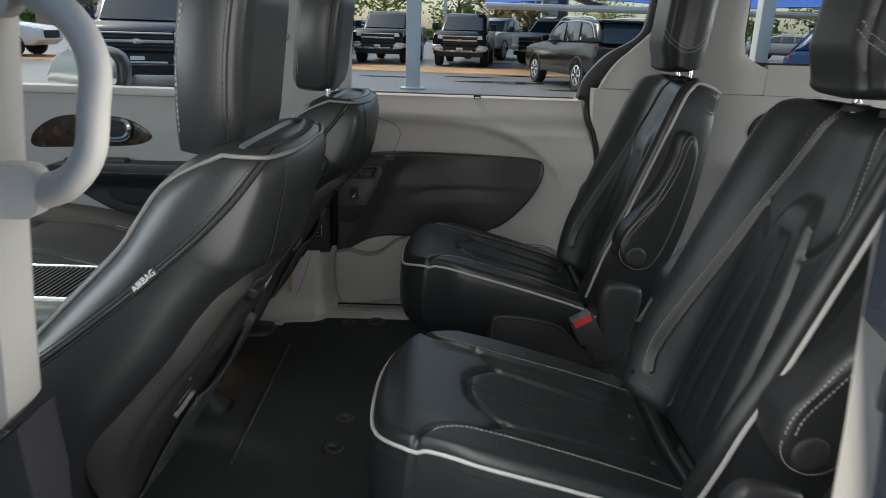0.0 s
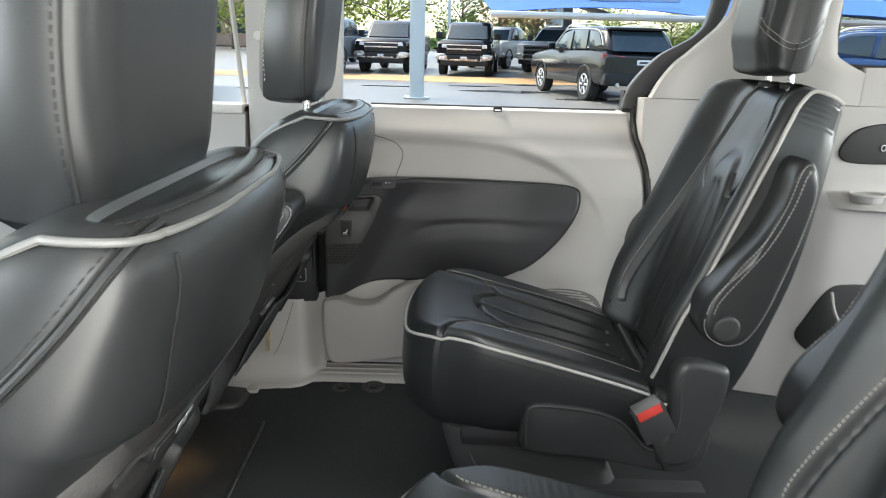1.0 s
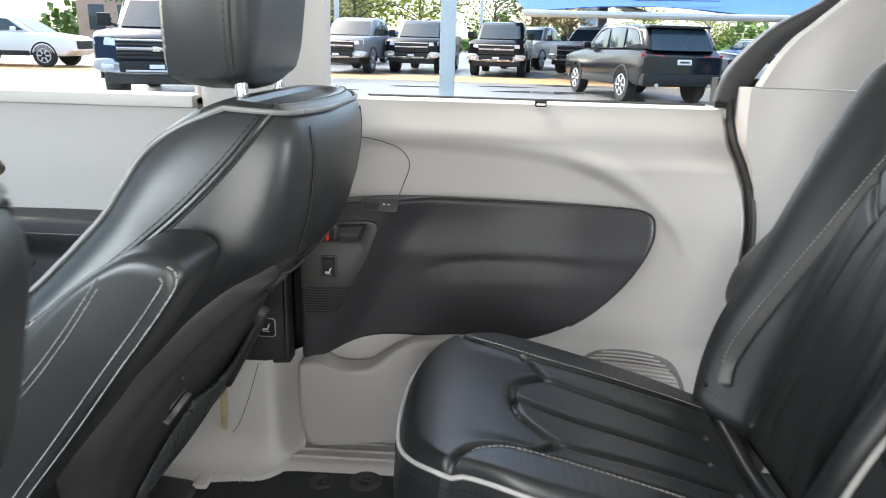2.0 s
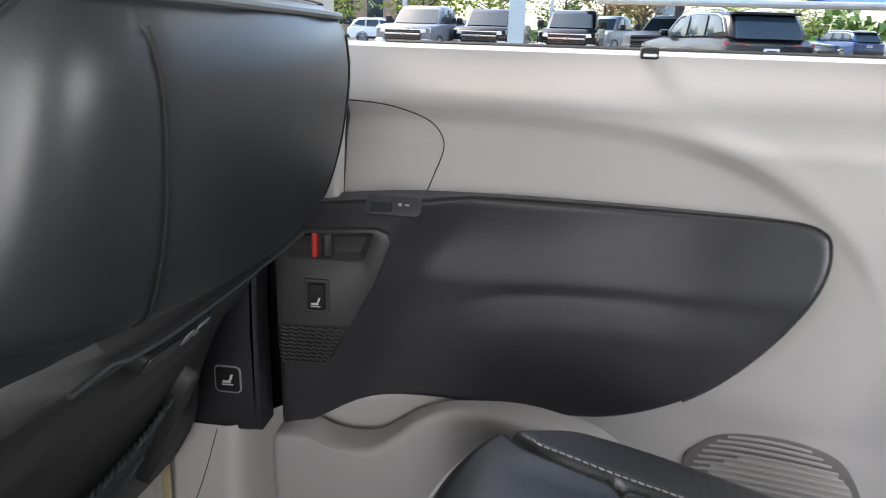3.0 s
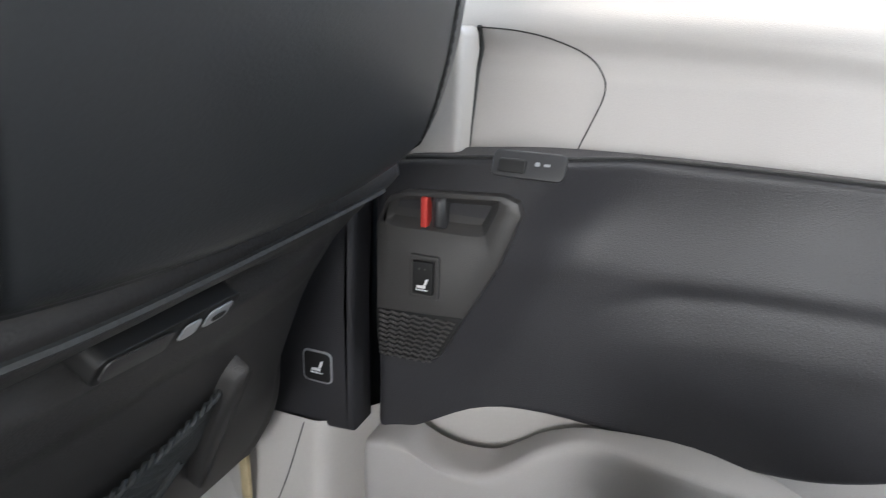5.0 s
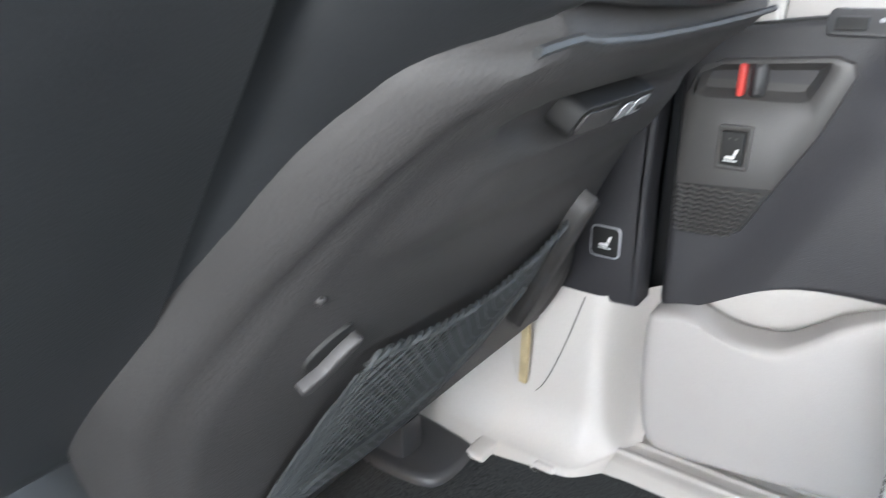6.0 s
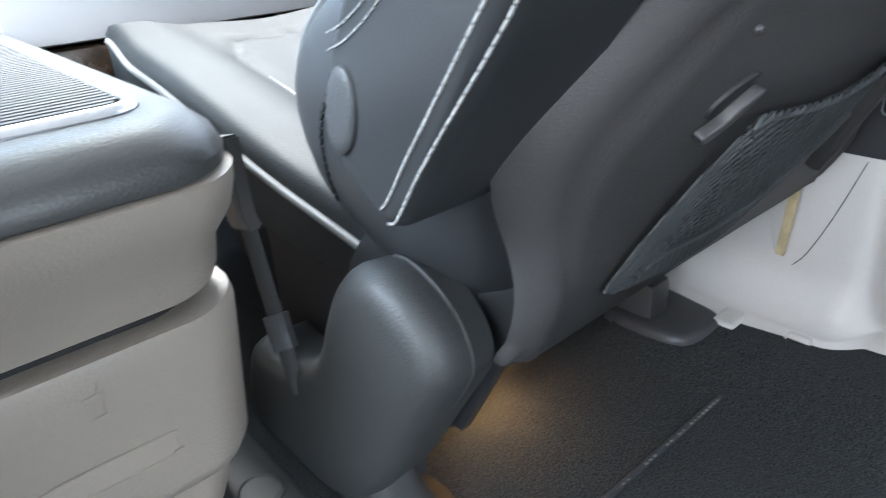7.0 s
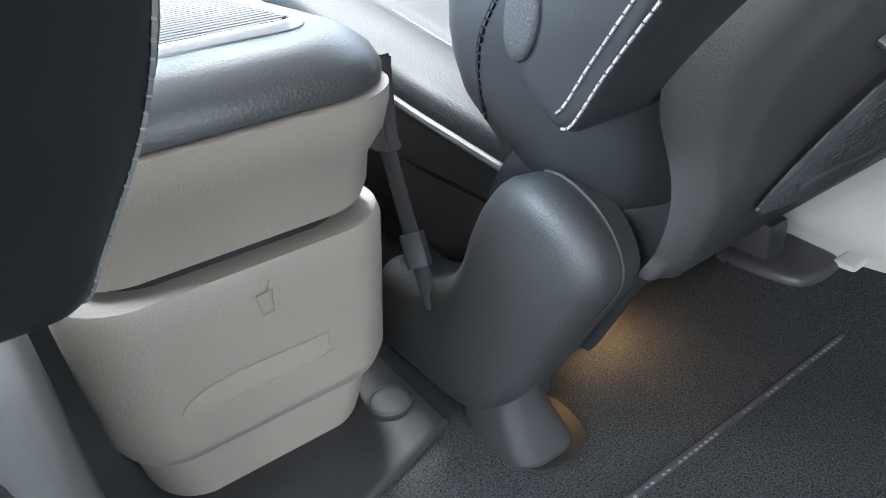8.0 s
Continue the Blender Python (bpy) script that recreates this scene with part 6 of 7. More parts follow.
con_part("upper_body", [(0.684, -0.655, 1.160, 1.380, 0.05), (0.687, -0.645, 1.152, 1.390, 0.05), (0.698, -0.642, 1.150, 1.394, 0.05), (0.722, -0.637, 1.148, 1.398, 0.055), (0.745, -0.622, 1.142, 1.410, 0.06), (0.765, -0.616, 1.140, 1.414, 0.06), (0.778, -0.615, 1.140, 1.415, 0.06), (0.780, -0.622, 1.146, 1.409, 0.06)], CONGRAIN)
lid = con_part("lid", [(0.779, -0.626, 1.150, 1.405, 0.06), (0.782, -0.619, 1.144, 1.411, 0.06), (0.792, -0.618, 1.143, 1.412, 0.06), (0.805, -0.624, 1.148, 1.407, 0.06), (0.815, -0.636, 1.158, 1.397, 0.06), (0.820, -0.646, 1.166, 1.389, 0.055), (0.8215, -0.656, 1.178, 1.378, 0.05), (0.8215, -0.690, 1.205, 1.350, 0.04)], mat("grey_leathergrain", (0.045, 0.046, 0.044), 0.45, var=0.08, scale=5, bump=0.6, bscale=430, kind="grain"), "soft grained grey console lid")
fr = [V(u, v, 0.8235) for u, v in rrect(-1.25, -0.660, 1.190, 1.376, 0.026, 8)]
part("tambour_frame", tube(fr, 0.0045, 8, True, flat=1.4), SATIN, lid, "satin metal frame")
for k in range(52):
    x = -0.670 - 0.0105 * k
    half = 0.091 - (0.010 if k < 2 else 0)
    part("tambour_slat", tube([V(x, 1.283 - half, 0.8235), V(x, 1.283 + half, 0.8235)], 0.0042, 6, flat=0.8), SHELL, lid)
# cup drawing and finger pull on the bin
bm = tube([V(-0.6085, 1.275, 0.651), V(-0.6085, 1.277, 0.633), V(-0.6085, 1.286, 0.634), V(-0.6085, 1.288, 0.652)], 0.0006, 5, True)
tube([V(-0.6085, 1.284, 0.652), V(-0.6083, 1.287, 0.661)], 0.0006, 5, bm=bm)
part("cup_mark", bm, CONGRAIN, con, "moulded cup mark")
bm = domed(smooth2([(1.205, 0.568), (1.216, 0.583), (1.25, 0.589), (1.31, 0.588), (1.326, 0.587), (1.328, 0.583), (1.328, 0.570), (1.325, 0.567), (1.27, 0.567)], 4), (1.26, 0.578), lambda u, v, w: V(-0.6168 + 0.02 * (v - 0.58) + w - 0.45 * (u - 1.27) ** 2, u, v), lambda u, v: 0.0008, 4, rim=0.002)
part("finger_pull", bm, CONGRAIN, con, "shallow finger pull")
po = smooth2([(1.205, 0.568), (1.216, 0.583), (1.25, 0.589), (1.31, 0.588), (1.326, 0.587), (1.328, 0.583), (1.328, 0.570), (1.325, 0.567), (1.27, 0.567)], 4)
part("pull_edge", tube([V(-0.6160 + 0.02 * (v - 0.58) - 0.45 * (u - 1.27) ** 2, u, v) for u, v in po], 0.0009, 5, True), CONGRAIN, con)
part("pull_end", box(bmesh.new(), -0.628, -0.6155, 1.322, 1.330, 0.5655, 0.5695, 0.001), CONGRAIN, con)
# side skirt and floor disc beside the console
tray = thing("floor_tray", "black plastic tunnel tray beside the console", "floor tray")
part("tray", panel([(-1.3, 1.10), (-0.57, 1.10), (-0.56, 1.30), (-0.60, 1.425), (-1.3, 1.43)], lambda u, v, w: V(u, v, FLOOR + w), 0.012, 0.006), RUBBER, tray)
bm = bmesh.new()
rings(bm, [[V(-0.655 + r * math.cos(2 * math.pi * k / 24), 1.392 + r * math.sin(2 * math.pi * k / 24), FLOOR + z) for k in range(24)] for r, z in ((0.024, 0.011), (0.024, 0.016), (0.020, 0.0175), (0.019, 0.0155), (0.012, 0.0155))])
part("round_plug", bm, RUBBER, tray, "round black plug")
# pale lower seat trim beside the console
st = thing("seat_lower_trim", "mid grey plastic lower trim beside driver's seat", "trim")
part("trim_body", panel(smooth2([(-0.70, 0.45), (-0.68, 0.70), (-0.60, 0.742), (-0.53, 0.748), (-0.485, 0.735), (-0.478, 0.70), (-0.50, 0.60), (-0.56, 0.45)], 4), lambda u, v, w: V(u, 1.085 + w, v), 0.045, 0.02), mat("mid_grey_trim", (0.20, 0.195, 0.185), 0.5, var=0.08, scale=6, bump=0.3, bscale=700), st)
# warm courtesy lamp under the passenger seat
lampo = thing("footwell_lamp", "small amber footwell lamp under the seat", "lamp")
part("lens", box(bmesh.new(), -0.62, -0.59, 1.60, 1.66, 0.497, 0.503, 0.002), emit_mat("amber_glow", (1.0, 0.55, 0.2), 6.0), lampo)
lp_ = new("footwell_glow", bpy.data.lights.new("footwell_glow", "AREA"))
lp_.data.energy, lp_.data.size, lp_.data.color = 0.007, 0.05, (1.0, 0.55, 0.22)
lp_.matrix_basis = look((-0.60, 1.63, 0.494), (-0.57, 1.62, 0.40))


# ---- the lot outside ----
SL = 0.0145
gz = lambda y: SL * y
ASPHALT = mat("wet_concrete", (0.125, 0.120, 0.112), 0.40, var=0.25, scale=0.35, bump=0.6, bscale=12)
bm = grid(40, 40, lambda a, b: V(-400 + 800 * a, -300 + 800 * b, SL * (-300 + 800 * b) if b < 2 else 0))
link("ground", bm, ASPHALT, kind="structure", label="pale damp concrete parking lot", category="ground")
ORANGE = mat("tan_ground", (0.40, 0.23, 0.10), 0.8, var=0.2, scale=0.6, bump=1.0, bscale=14)
bm = grid(30, 4, lambda a, b: V(-30 + 70 * a, 22.2 + 3.2 * b + 0.3 * math.sin(a * 40) * (1 - b), gz(22.2 + 3.2 * b) + 0.006))
link("pavement", bm, ORANGE, kind="structure", label="tan strip of ground before the trucks", category="pavement")
WET = mat("puddle", (0.05, 0.055, 0.06), 0.06, var=0.2, scale=1.0)
for k, (px, py, w, d) in enumerate(((1.6, 18.6, 1.5, 0.5), (2.6, 21.5, 1.1, 0.35), (0.8, 20.4, 0.9, 0.25), (4.4, 17.0, 1.6, 0.5), (-1.5, 19.5, 1.0, 0.25), (3.2, 16.6, 0.8, 0.3), (-4.0, 17.5, 1.4, 0.35))):
    o = [(px + w * (0.8 + 0.35 * noise.noise((k, math.cos(a), math.sin(a)))) * math.cos(a), py + d * (0.8 + 0.6 * noise.noise((k + 9, 2 * math.cos(a), 2 * math.sin(a)))) * math.sin(a)) for a in [2 * math.pi * j / 28 for j in range(28)]]
    bm = bmesh.new()
    bm.faces.new([bm.verts.new((x, y, gz(y) + 0.007)) for x, y in o])
    link("puddle", bm, WET, kind="structure", label="shallow puddle on the concrete", category="puddle")

PAINT = {}


def paint(name, c):
    if name not in PAINT:
        PAINT[name] = mat(name, c, 0.16, var=0.06, scale=2, spec=0.35)
    return PAINT[name]


CARGLASS = mat("dark_car_glass", (0.02, 0.035, 0.045), 0.05, var=0.1, spec=0.5)
LAMPW = mat("headlamp", (0.75, 0.77, 0.8), 0.1, var=0.1, scale=10)
LAMPR = mat("tail_lamp", (0.35, 0.02, 0.02), 0.15, var=0.1)
TYRE = mat("tyre", (0.02, 0.02, 0.02), 0.85, var=0.3, scale=8)
BRONZE = mat("warm_bumper", (0.62, 0.55, 0.48), 0.25, metal=0.7, var=0.1)


def profile(pts, w, r, lean=0.0):
    """A body from its side outline (y, z), extruded across its width; lean: how far its sides tip in for each metre of height."""
    bm = bmesh.new()
    o = [tuple(p) for p in pts]
    if area2(o) < 0:
        o = o[::-1]
    loops, z0 = [], min(p[1] for p in o)
    for x, d in ((-w / 2, r), (-w / 2 + r * 0.35, r * 0.3), (-w / 2 + r, 0), (w / 2 - r, 0), (w / 2 - r * 0.35, r * 0.3), (w / 2, r)):
        loops.append([V(x * (1 - 2 * lean * (q[1] - z0) / w), q[0], q[1]) for q in inset(o, d)])
    vs = rings(bm, loops, cap=False)
    bmesh.ops.triangulate(bm, faces=[bm.faces.new(vs[0][::-1]), bm.faces.new(vs[-1])])
    return bm


def wheel(parent, x, y, r, w):
    side = 1 if x > 0 else -1
    bm = bmesh.new()
    rings(bm, [[V(x + dx, y + rr * math.cos(2 * math.pi * k / 24), r + rr * math.sin(2 * math.pi * k / 24)) for k in range(24)] for dx, rr in ((-w / 2, r * 0.62), (-w / 2, r * 0.94), (-w / 2 + 0.03, r), (w / 2 - 0.03, r), (w / 2, r * 0.94), (w / 2, r * 0.62))])
    wh = part("wheel", bm, TYRE, parent)
    bm = bmesh.new()
    xo = x + side * (w / 2 - 0.02)
    cyl(bm, (xo - side * 0.02, y, r), (xo, y, r), r * 0.62, 24)
    part("rim_dish", bm, BLACK, wh)
    for k in range(6):
        a = 2 * math.pi * k / 6
        bm = tube([V(xo + side * 0.012, y + 0.06 * math.cos(a), r + 0.06 * math.sin(a)), V(xo + side * 0.012, y + r * 0.58 * math.cos(a), r + r * 0.58 * math.sin(a))], 0.030, 6)
        part("spoke", bm, SATIN, wh)
    part("rim", tube([V(xo + side * 0.008, y + r * 0.6 * math.cos(2 * math.pi * k / 24), r + r * 0.6 * math.sin(2 * math.pi * k / 24)) for k in range(24)], 0.022, 6, True), SATIN, wh)


def pickup(label, col, bumper, group="parked trucks"):
    """A crew-cab pickup; its nose points to -y."""
    t = thing("pickup_truck", label, "truck", group=group)
    W = 2.02
    body = [(0.02, 0.62), (0.0, 1.12), (0.10, 1.22), (1.25, 1.28), (1.45, 1.30), (3.55, 1.32), (3.6, 1.38), (5.6, 1.40), (5.75, 1.3), (5.75, 0.70), (5.2, 0.52), (1.6, 0.50), (0.4, 0.52)]
    part("body", profile(body, W, 0.10), col, t)
    cab = [(1.25, 1.26), (1.75, 1.72), (2.05, 1.88), (2.6, 1.93), (3.2, 1.90), (3.5, 1.80), (3.66, 1.32)]
    part("cab", profile(cab, W * 0.875, 0.12, 0.13), col, t)
    part("windscreen", grid(6, 4, lambda a, b: V((a - 0.5) * (1.55 - 0.18 * b), 1.27 + 0.55 * b - 0.04 * math.sin(math.pi * a), 1.31 + 0.47 * b), thick=(0, 0.02, -0.01)), CARGLASS, t)
    for s in (-1, 1):
        part("side_window", panel([(1.55, 1.36), (1.95, 1.74), (2.45, 1.80), (2.45, 1.36)], lambda u, v, w, s=s: V(s * (0.875 - 0.13 * (v - 1.36) + w), u, v), 0.012, 0.004), CARGLASS, t)
        part("side_window", panel([(2.53, 1.36), (2.53, 1.80), (3.15, 1.77), (3.35, 1.36)], lambda u, v, w, s=s: V(s * (0.875 - 0.13 * (v - 1.36) + w), u, v), 0.012, 0.004), CARGLASS, t)
        part("headlight", panel([(s * 0.62, 0.98), (s * 0.98, 1.0), (s * 0.985, 1.14), (s * 0.62, 1.10)], lambda u, v, w: V(u, -0.012 + 0.08 * abs(u) ** 4 - w, v), 0.03, 0.01), LAMPW, t)
        part("fog_light", panel(rrect(s * 0.78 - 0.10, s * 0.78 + 0.10, 0.62, 0.69, 0.02), lambda u, v, w: V(u, -0.09 - w, v), 0.02, 0.008), LAMPW, t)
        m = part("mirror", box(bmesh.new(), s * 1.12 - 0.12, s * 1.12 + 0.12, 1.50, 1.60, 1.30, 1.54, 0.04), BLACK, t)
        part("mirror_arm", tube([V(s * 0.90, 1.56, 1.32), V(s * 1.06, 1.56, 1.36)], 0.025, 6), BLACK, m)
        part("wheel_arch", tube([V(s * (W / 2 - 0.01), 0.98 + 0.47 * math.cos(math.pi * k / 14), 0.42 + 0.47 * math.sin(math.pi * k / 14)) for k in range(15)], 0.04, 6), BLACK, t)
        wheel(t, s * 0.86, 0.98, 0.41, 0.28)
        wheel(t, s * 0.86, 4.65, 0.41, 0.28)
    part("grille_field", panel(rrect(-0.64, 0.64, 0.76, 1.12, 0.05), lambda u, v, w: V(u, -0.01 - w, v), 0.03, 0.01), BLACK, t)
    for k in range(5):
        part("grille_bar", tube([V(-0.62, -0.05, 0.80 + 0.07 * k), V(0.62, -0.05, 0.80 + 0.07 * k)], 0.018 if k != 2 else 0.03, 6), SATIN if k in (2, 4) else DARK_SMOOTH, t)
    part("badge", panel([(-0.13, 0.92), (-0.05, 0.92), (-0.05, 0.90), (0.05, 0.90), (0.05, 0.92), (0.13, 0.92), (0.13, 0.965), (0.05, 0.965), (0.05, 0.985), (-0.05, 0.985), (-0.05, 0.965), (-0.13, 0.965)], lambda u, v, w: V(u, -0.075 - w, v), 0.012, 0.003), BRONZE, t)
    part("bumper", panel(smooth2([(-1.0, 0.60), (-1.0, 0.76), (-0.70, 0.78), (-0.55, 0.70), (0.55, 0.70), (0.70, 0.78), (1.0, 0.76), (1.0, 0.60), (0.6, 0.53), (-0.6, 0.53)], 3), lambda u, v, w: V(u, 0.02 + 0.10 * abs(u) ** 3 - w, v), 0.12, 0.03, back=0.1), bumper, t, "pale metal bumper")
    part("bumper_grille", panel(rrect(-0.60, 0.60, 0.555, 0.74, 0.04), lambda u, v, w: V(u, -0.092 - w, v), 0.014, 0.004, back=0.06), BLACK, t)
    part("skid_bar", panel(rrect(-0.50, 0.50, 0.565, 0.600, 0.01), lambda u, v, w: V(u, -0.106 - w, v), 0.014, 0.004), bumper, t)
    part("air_dam", panel(rrect(-0.85, 0.85, 0.36, 0.56, 0.05), lambda u, v, w: V(u, 0.03 - w, v), 0.08, 0.02, back=0.2), BLACK, t)
    part("tow_plate", panel(rrect(-0.12, 0.12, 0.62, 0.69, 0.01), lambda u, v, w: V(u, -0.108 - w, v), 0.012, 0.003), WHITE, t)
    return t


def suv(label, col, group="parked cars"):
    """A family crossover; its nose points to -y."""
    t = thing("suv", label, "car", group=group)
    W = 1.88
    body = [(0.0, 0.55), (0.02, 0.85), (0.25, 1.0), (1.2, 1.10), (3.9, 1.15), (4.55, 1.12), (4.72, 1.0), (4.74, 0.55), (4.55, 0.38), (0.25, 0.36)]
    part("body", profile(body, W, 0.12), col, t)
    cab = [(1.15, 1.06), (1.95, 1.55), (2.5, 1.66), (3.6, 1.66), (4.25, 1.58), (4.60, 1.12)]
    part("cab", profile(cab, W * 0.885, 0.14, 0.15), col, t)
    part("windscreen", grid(6, 4, lambda a, b: V((a - 0.5) * (1.42 - 0.2 * b), 1.22 + 0.72 * b, 1.12 + 0.44 * b), thick=(0, 0.02, -0.01)), CARGLASS, t)
    part("rear_window", grid(6, 4, lambda a, b: V((a - 0.5) * (1.40 - 0.2 * b), 4.63 - 0.34 * b, 1.13 + 0.42 * b), thick=(0, -0.02, -0.01)), CARGLASS, t)
    for s in (-1, 1):
        for o in ([(1.55, 1.16), (2.05, 1.50), (2.6, 1.57), (2.6, 1.14)], [(2.68, 1.14), (2.68, 1.57), (3.45, 1.57), (3.5, 1.16)], [(3.58, 1.17), (3.55, 1.56), (4.0, 1.53), (4.3, 1.25)]):
            part("side_window", panel(o, lambda u, v, w, s=s: V(s * (0.832 - 0.15 * (v - 1.14) + w), u, v), 0.012, 0.004), CARGLASS, t)
        part("window_trim", tube(catmull([V(s * 0.845, 1.45, 1.12), V(s * 0.79, 2.1, 1.55), V(s * 0.775, 2.8, 1.60), V(s * 0.775, 3.6, 1.60), V(s * 0.80, 4.1, 1.53), V(s * 0.84, 4.4, 1.24)], 5), 0.012, 5), SATIN, t)
        part("roof_rail", tube(catmull([V(s * 0.70, 1.95, 1.60), V(s * 0.70, 2.3, 1.70), V(s * 0.70, 3.7, 1.70), V(s * 0.70, 4.1, 1.62)], 5), 0.018, 6), SATIN, t)
        part("tail_light", panel([(s * 0.45, 0.94), (s * 0.92, 0.92), (s * 0.93, 1.06), (s * 0.45, 1.02)], lambda u, v, w: V(u, 4.69 - 0.12 * abs(u) ** 4 + w, v), 0.03, 0.01), LAMPR, t)
        part("headlight", panel([(s * 0.50, 0.82), (s * 0.90, 0.86), (s * 0.90, 0.93), (s * 0.50, 0.90)], lambda u, v, w: V(u, 0.03 + 0.16 * abs(u) ** 4 - w, v), 0.03, 0.01), LAMPW, t)
        part("side_mirror", box(bmesh.new(), s * 1.02 - 0.10, s * 1.02 + 0.10, 1.72, 1.84, 1.12, 1.27, 0.04), col, t)
        part("sill_cladding", box(bmesh.new(), s * 0.93 - 0.02, s * 0.93 + 0.02, 1.4, 3.4, 0.36, 0.52, 0.015), BLACK, t)
        part("wheel_arch", tube([V(s * 0.925, 0.95 + 0.40 * math.cos(math.pi * k / 14), 0.37 + 0.42 * math.sin(math.pi * k / 14)) for k in range(15)], 0.035, 6), BLACK, t)
        part("wheel_arch", tube([V(s * 0.925, 3.75 + 0.40 * math.cos(math.pi * k / 14), 0.37 + 0.42 * math.sin(math.pi * k / 14)) for k in range(15)], 0.035, 6), BLACK, t)
        wheel(t, s * 0.82, 0.95, 0.37, 0.24)
        wheel(t, s * 0.82, 3.75, 0.37, 0.24)
        part("exhaust", tube([V(s * 0.60, 4.65, 0.42), V(s * 0.60, 4.78, 0.42)], 0.045, 10), SATIN, t)
    part("plate", panel(rrect(-0.16, 0.16, 0.84, 0.95, 0.01), lambda u, v, w: V(u, 4.735 + w, v), 0.012, 0.003), WHITE, t, "pale number plate")
    part("plate_bar", panel(rrect(-0.11, 0.11, 0.875, 0.915, 0.005), lambda u, v, w: V(u, 4.747 + w, v), 0.003, 0.001), DARK_SMOOTH, t)
    part("rear_bumper", box(bmesh.new(), -0.92, 0.92, 4.55, 4.78, 0.40, 0.66, 0.06), BLACK, t)
    part("spoiler", box(bmesh.new(), -0.70, 0.70, 4.15, 4.40, 1.58, 1.63, 0.02), BLACK, t)
    part("grille", panel(rrect(-0.55, 0.55, 0.60, 0.86, 0.05), lambda u, v, w: V(u, 0.02 - w, v), 0.04, 0.01), BLACK, t)
    return t


def put(ob, x, y, rz=0, rx=0.83):
    ob.matrix_basis = Matrix.Translation((x, y, gz(y))) @ Matrix.Rotation(radians(rx), 4, "X") @ Matrix.Rotation(radians(rz), 4, "Z")


BLUEBLACK, SILVERW, NAVY, REDP, GREYP, WHITEP = paint("black_paint", (0.005, 0.006, 0.008)), paint("white_silver_paint", (0.62, 0.64, 0.66)), paint("navy_paint", (0.02, 0.05, 0.13)), paint("red_paint", (0.35, 0.02, 0.02)), paint("grey_paint", (0.18, 0.19, 0.2)), paint("white_paint", (0.75, 0.75, 0.74))
tk = pickup("black pickup truck with pale bumper on the lot", BLUEBLACK, BRONZE)
put(tk, -2.45, 26.6, -7)
for x, y, rz in ((0.62, 25.8, -7),):
    put(copy_thing(tk, Matrix()), x, y, rz)
ts = pickup("silver white pickup truck parked on the lot", SILVERW, SATIN)
put(ts, 3.75, 29.5, -32)
put(copy_thing(ts, Matrix()), 1.6, 33.0, -25)
tn = pickup("dark blue pickup truck facing the van", paint("blue_paint", (0.010, 0.024, 0.05)), SATIN)
put(tn, -5.45, 12.6, 16)
tg = pickup("dark grey pickup truck parked on the lot", GREYP, SATIN)
put(tg, -4.9, 25.0, -9)
tr = pickup("red pickup truck parked further back", REDP, SATIN)
put(tr, -6.6, 33.0, -10)
sb = suv("glossy black crossover seen from its rear quarter", BLUEBLACK)
put(sb, 3.30 - 0.05, 16.6 + 3.84, 180 + 13)
sn = suv("dark blue crossover parked near the quarter window", NAVY)
put(sn, 11.3, 12.4, 62)
sg = suv("grey crossover parked behind", GREYP)
put(sg, 8.2, 23.5, 40)
sw_ = suv("white crossover parked at the lot's far edge", WHITEP)
put(sw_, -13.5, 24.5, 95)
put(copy_thing(sw_, Matrix()), -12.2, 34.0, 80)
sr = suv("red crossover beside the lot canopy", REDP)
put(sr, -3.0, -7.0, 30)
for k in range(7):
    put(copy_thing((sg, sw_, sn)[k % 3], Matrix()), -16 + 6.2 * k + (k % 2), 47 + (k * 7) % 5, 80 + 23 * k)

# canopy: posts, beams and blue shade cloth
POSTM = mat("pale_steel_paint", (0.50, 0.53, 0.52), 0.45, var=0.08, scale=2)
CLOTH = mat("blue_shade_cloth", (0.010, 0.085, 0.36), 0.8, var=0.12, scale=0.8)


def post(x, y, h, r=0.165):
    p = thing("canopy_post", "pale painted steel canopy post", "post", group="canopy posts")
    part("shaft", box(bmesh.new(), x - r, x + r, y - r, y + r, gz(y), gz(y) + h, 0.02), POSTM, p)
    part("base_plate", box(bmesh.new(), x - r * 1.7, x + r * 1.7, y - r * 1.7, y + r * 1.7, gz(y), gz(y) + 0.03, 0.005), POSTM, p)
    part("cap", box(bmesh.new(), x - r * 1.2, x + r * 1.2, y - r * 1.2, y + r * 1.2, gz(y) + h, gz(y) + h + 0.12, 0.02), POSTM, p)
    return p


for x, y, h, r in ((-0.66, 15.9, 4.6, 0.16), (5.35, 32.5, 2.9, 0.20), (-9.3, 24.0, 4.2, 0.16), (7.2, 16.0, 4.4, 0.15), (14.6, 16.6, 3.2, 0.2), (-7.9, 40.0, 6.0, 0.12), (0.1, 44.0, 6.0, 0.10)):
    post(x, y, h, r)
can = thing("shade_canopy", "blue fabric shade canopy on pale steel beams", "canopy")


def cloth(x0, x1, y0, y1, zf, zb, sag):
    return grid(20, 10, lambda a, b: V(x0 + (x1 - x0) * a, y0 + (y1 - y0) * b, gz(20) + zf + (zb - zf) * b - sag * math.sin(math.pi * a) * math.sin(math.pi * b) + 0.25 * abs(math.sin(a * math.pi * 3))), thick=(0, 0, 0.02))


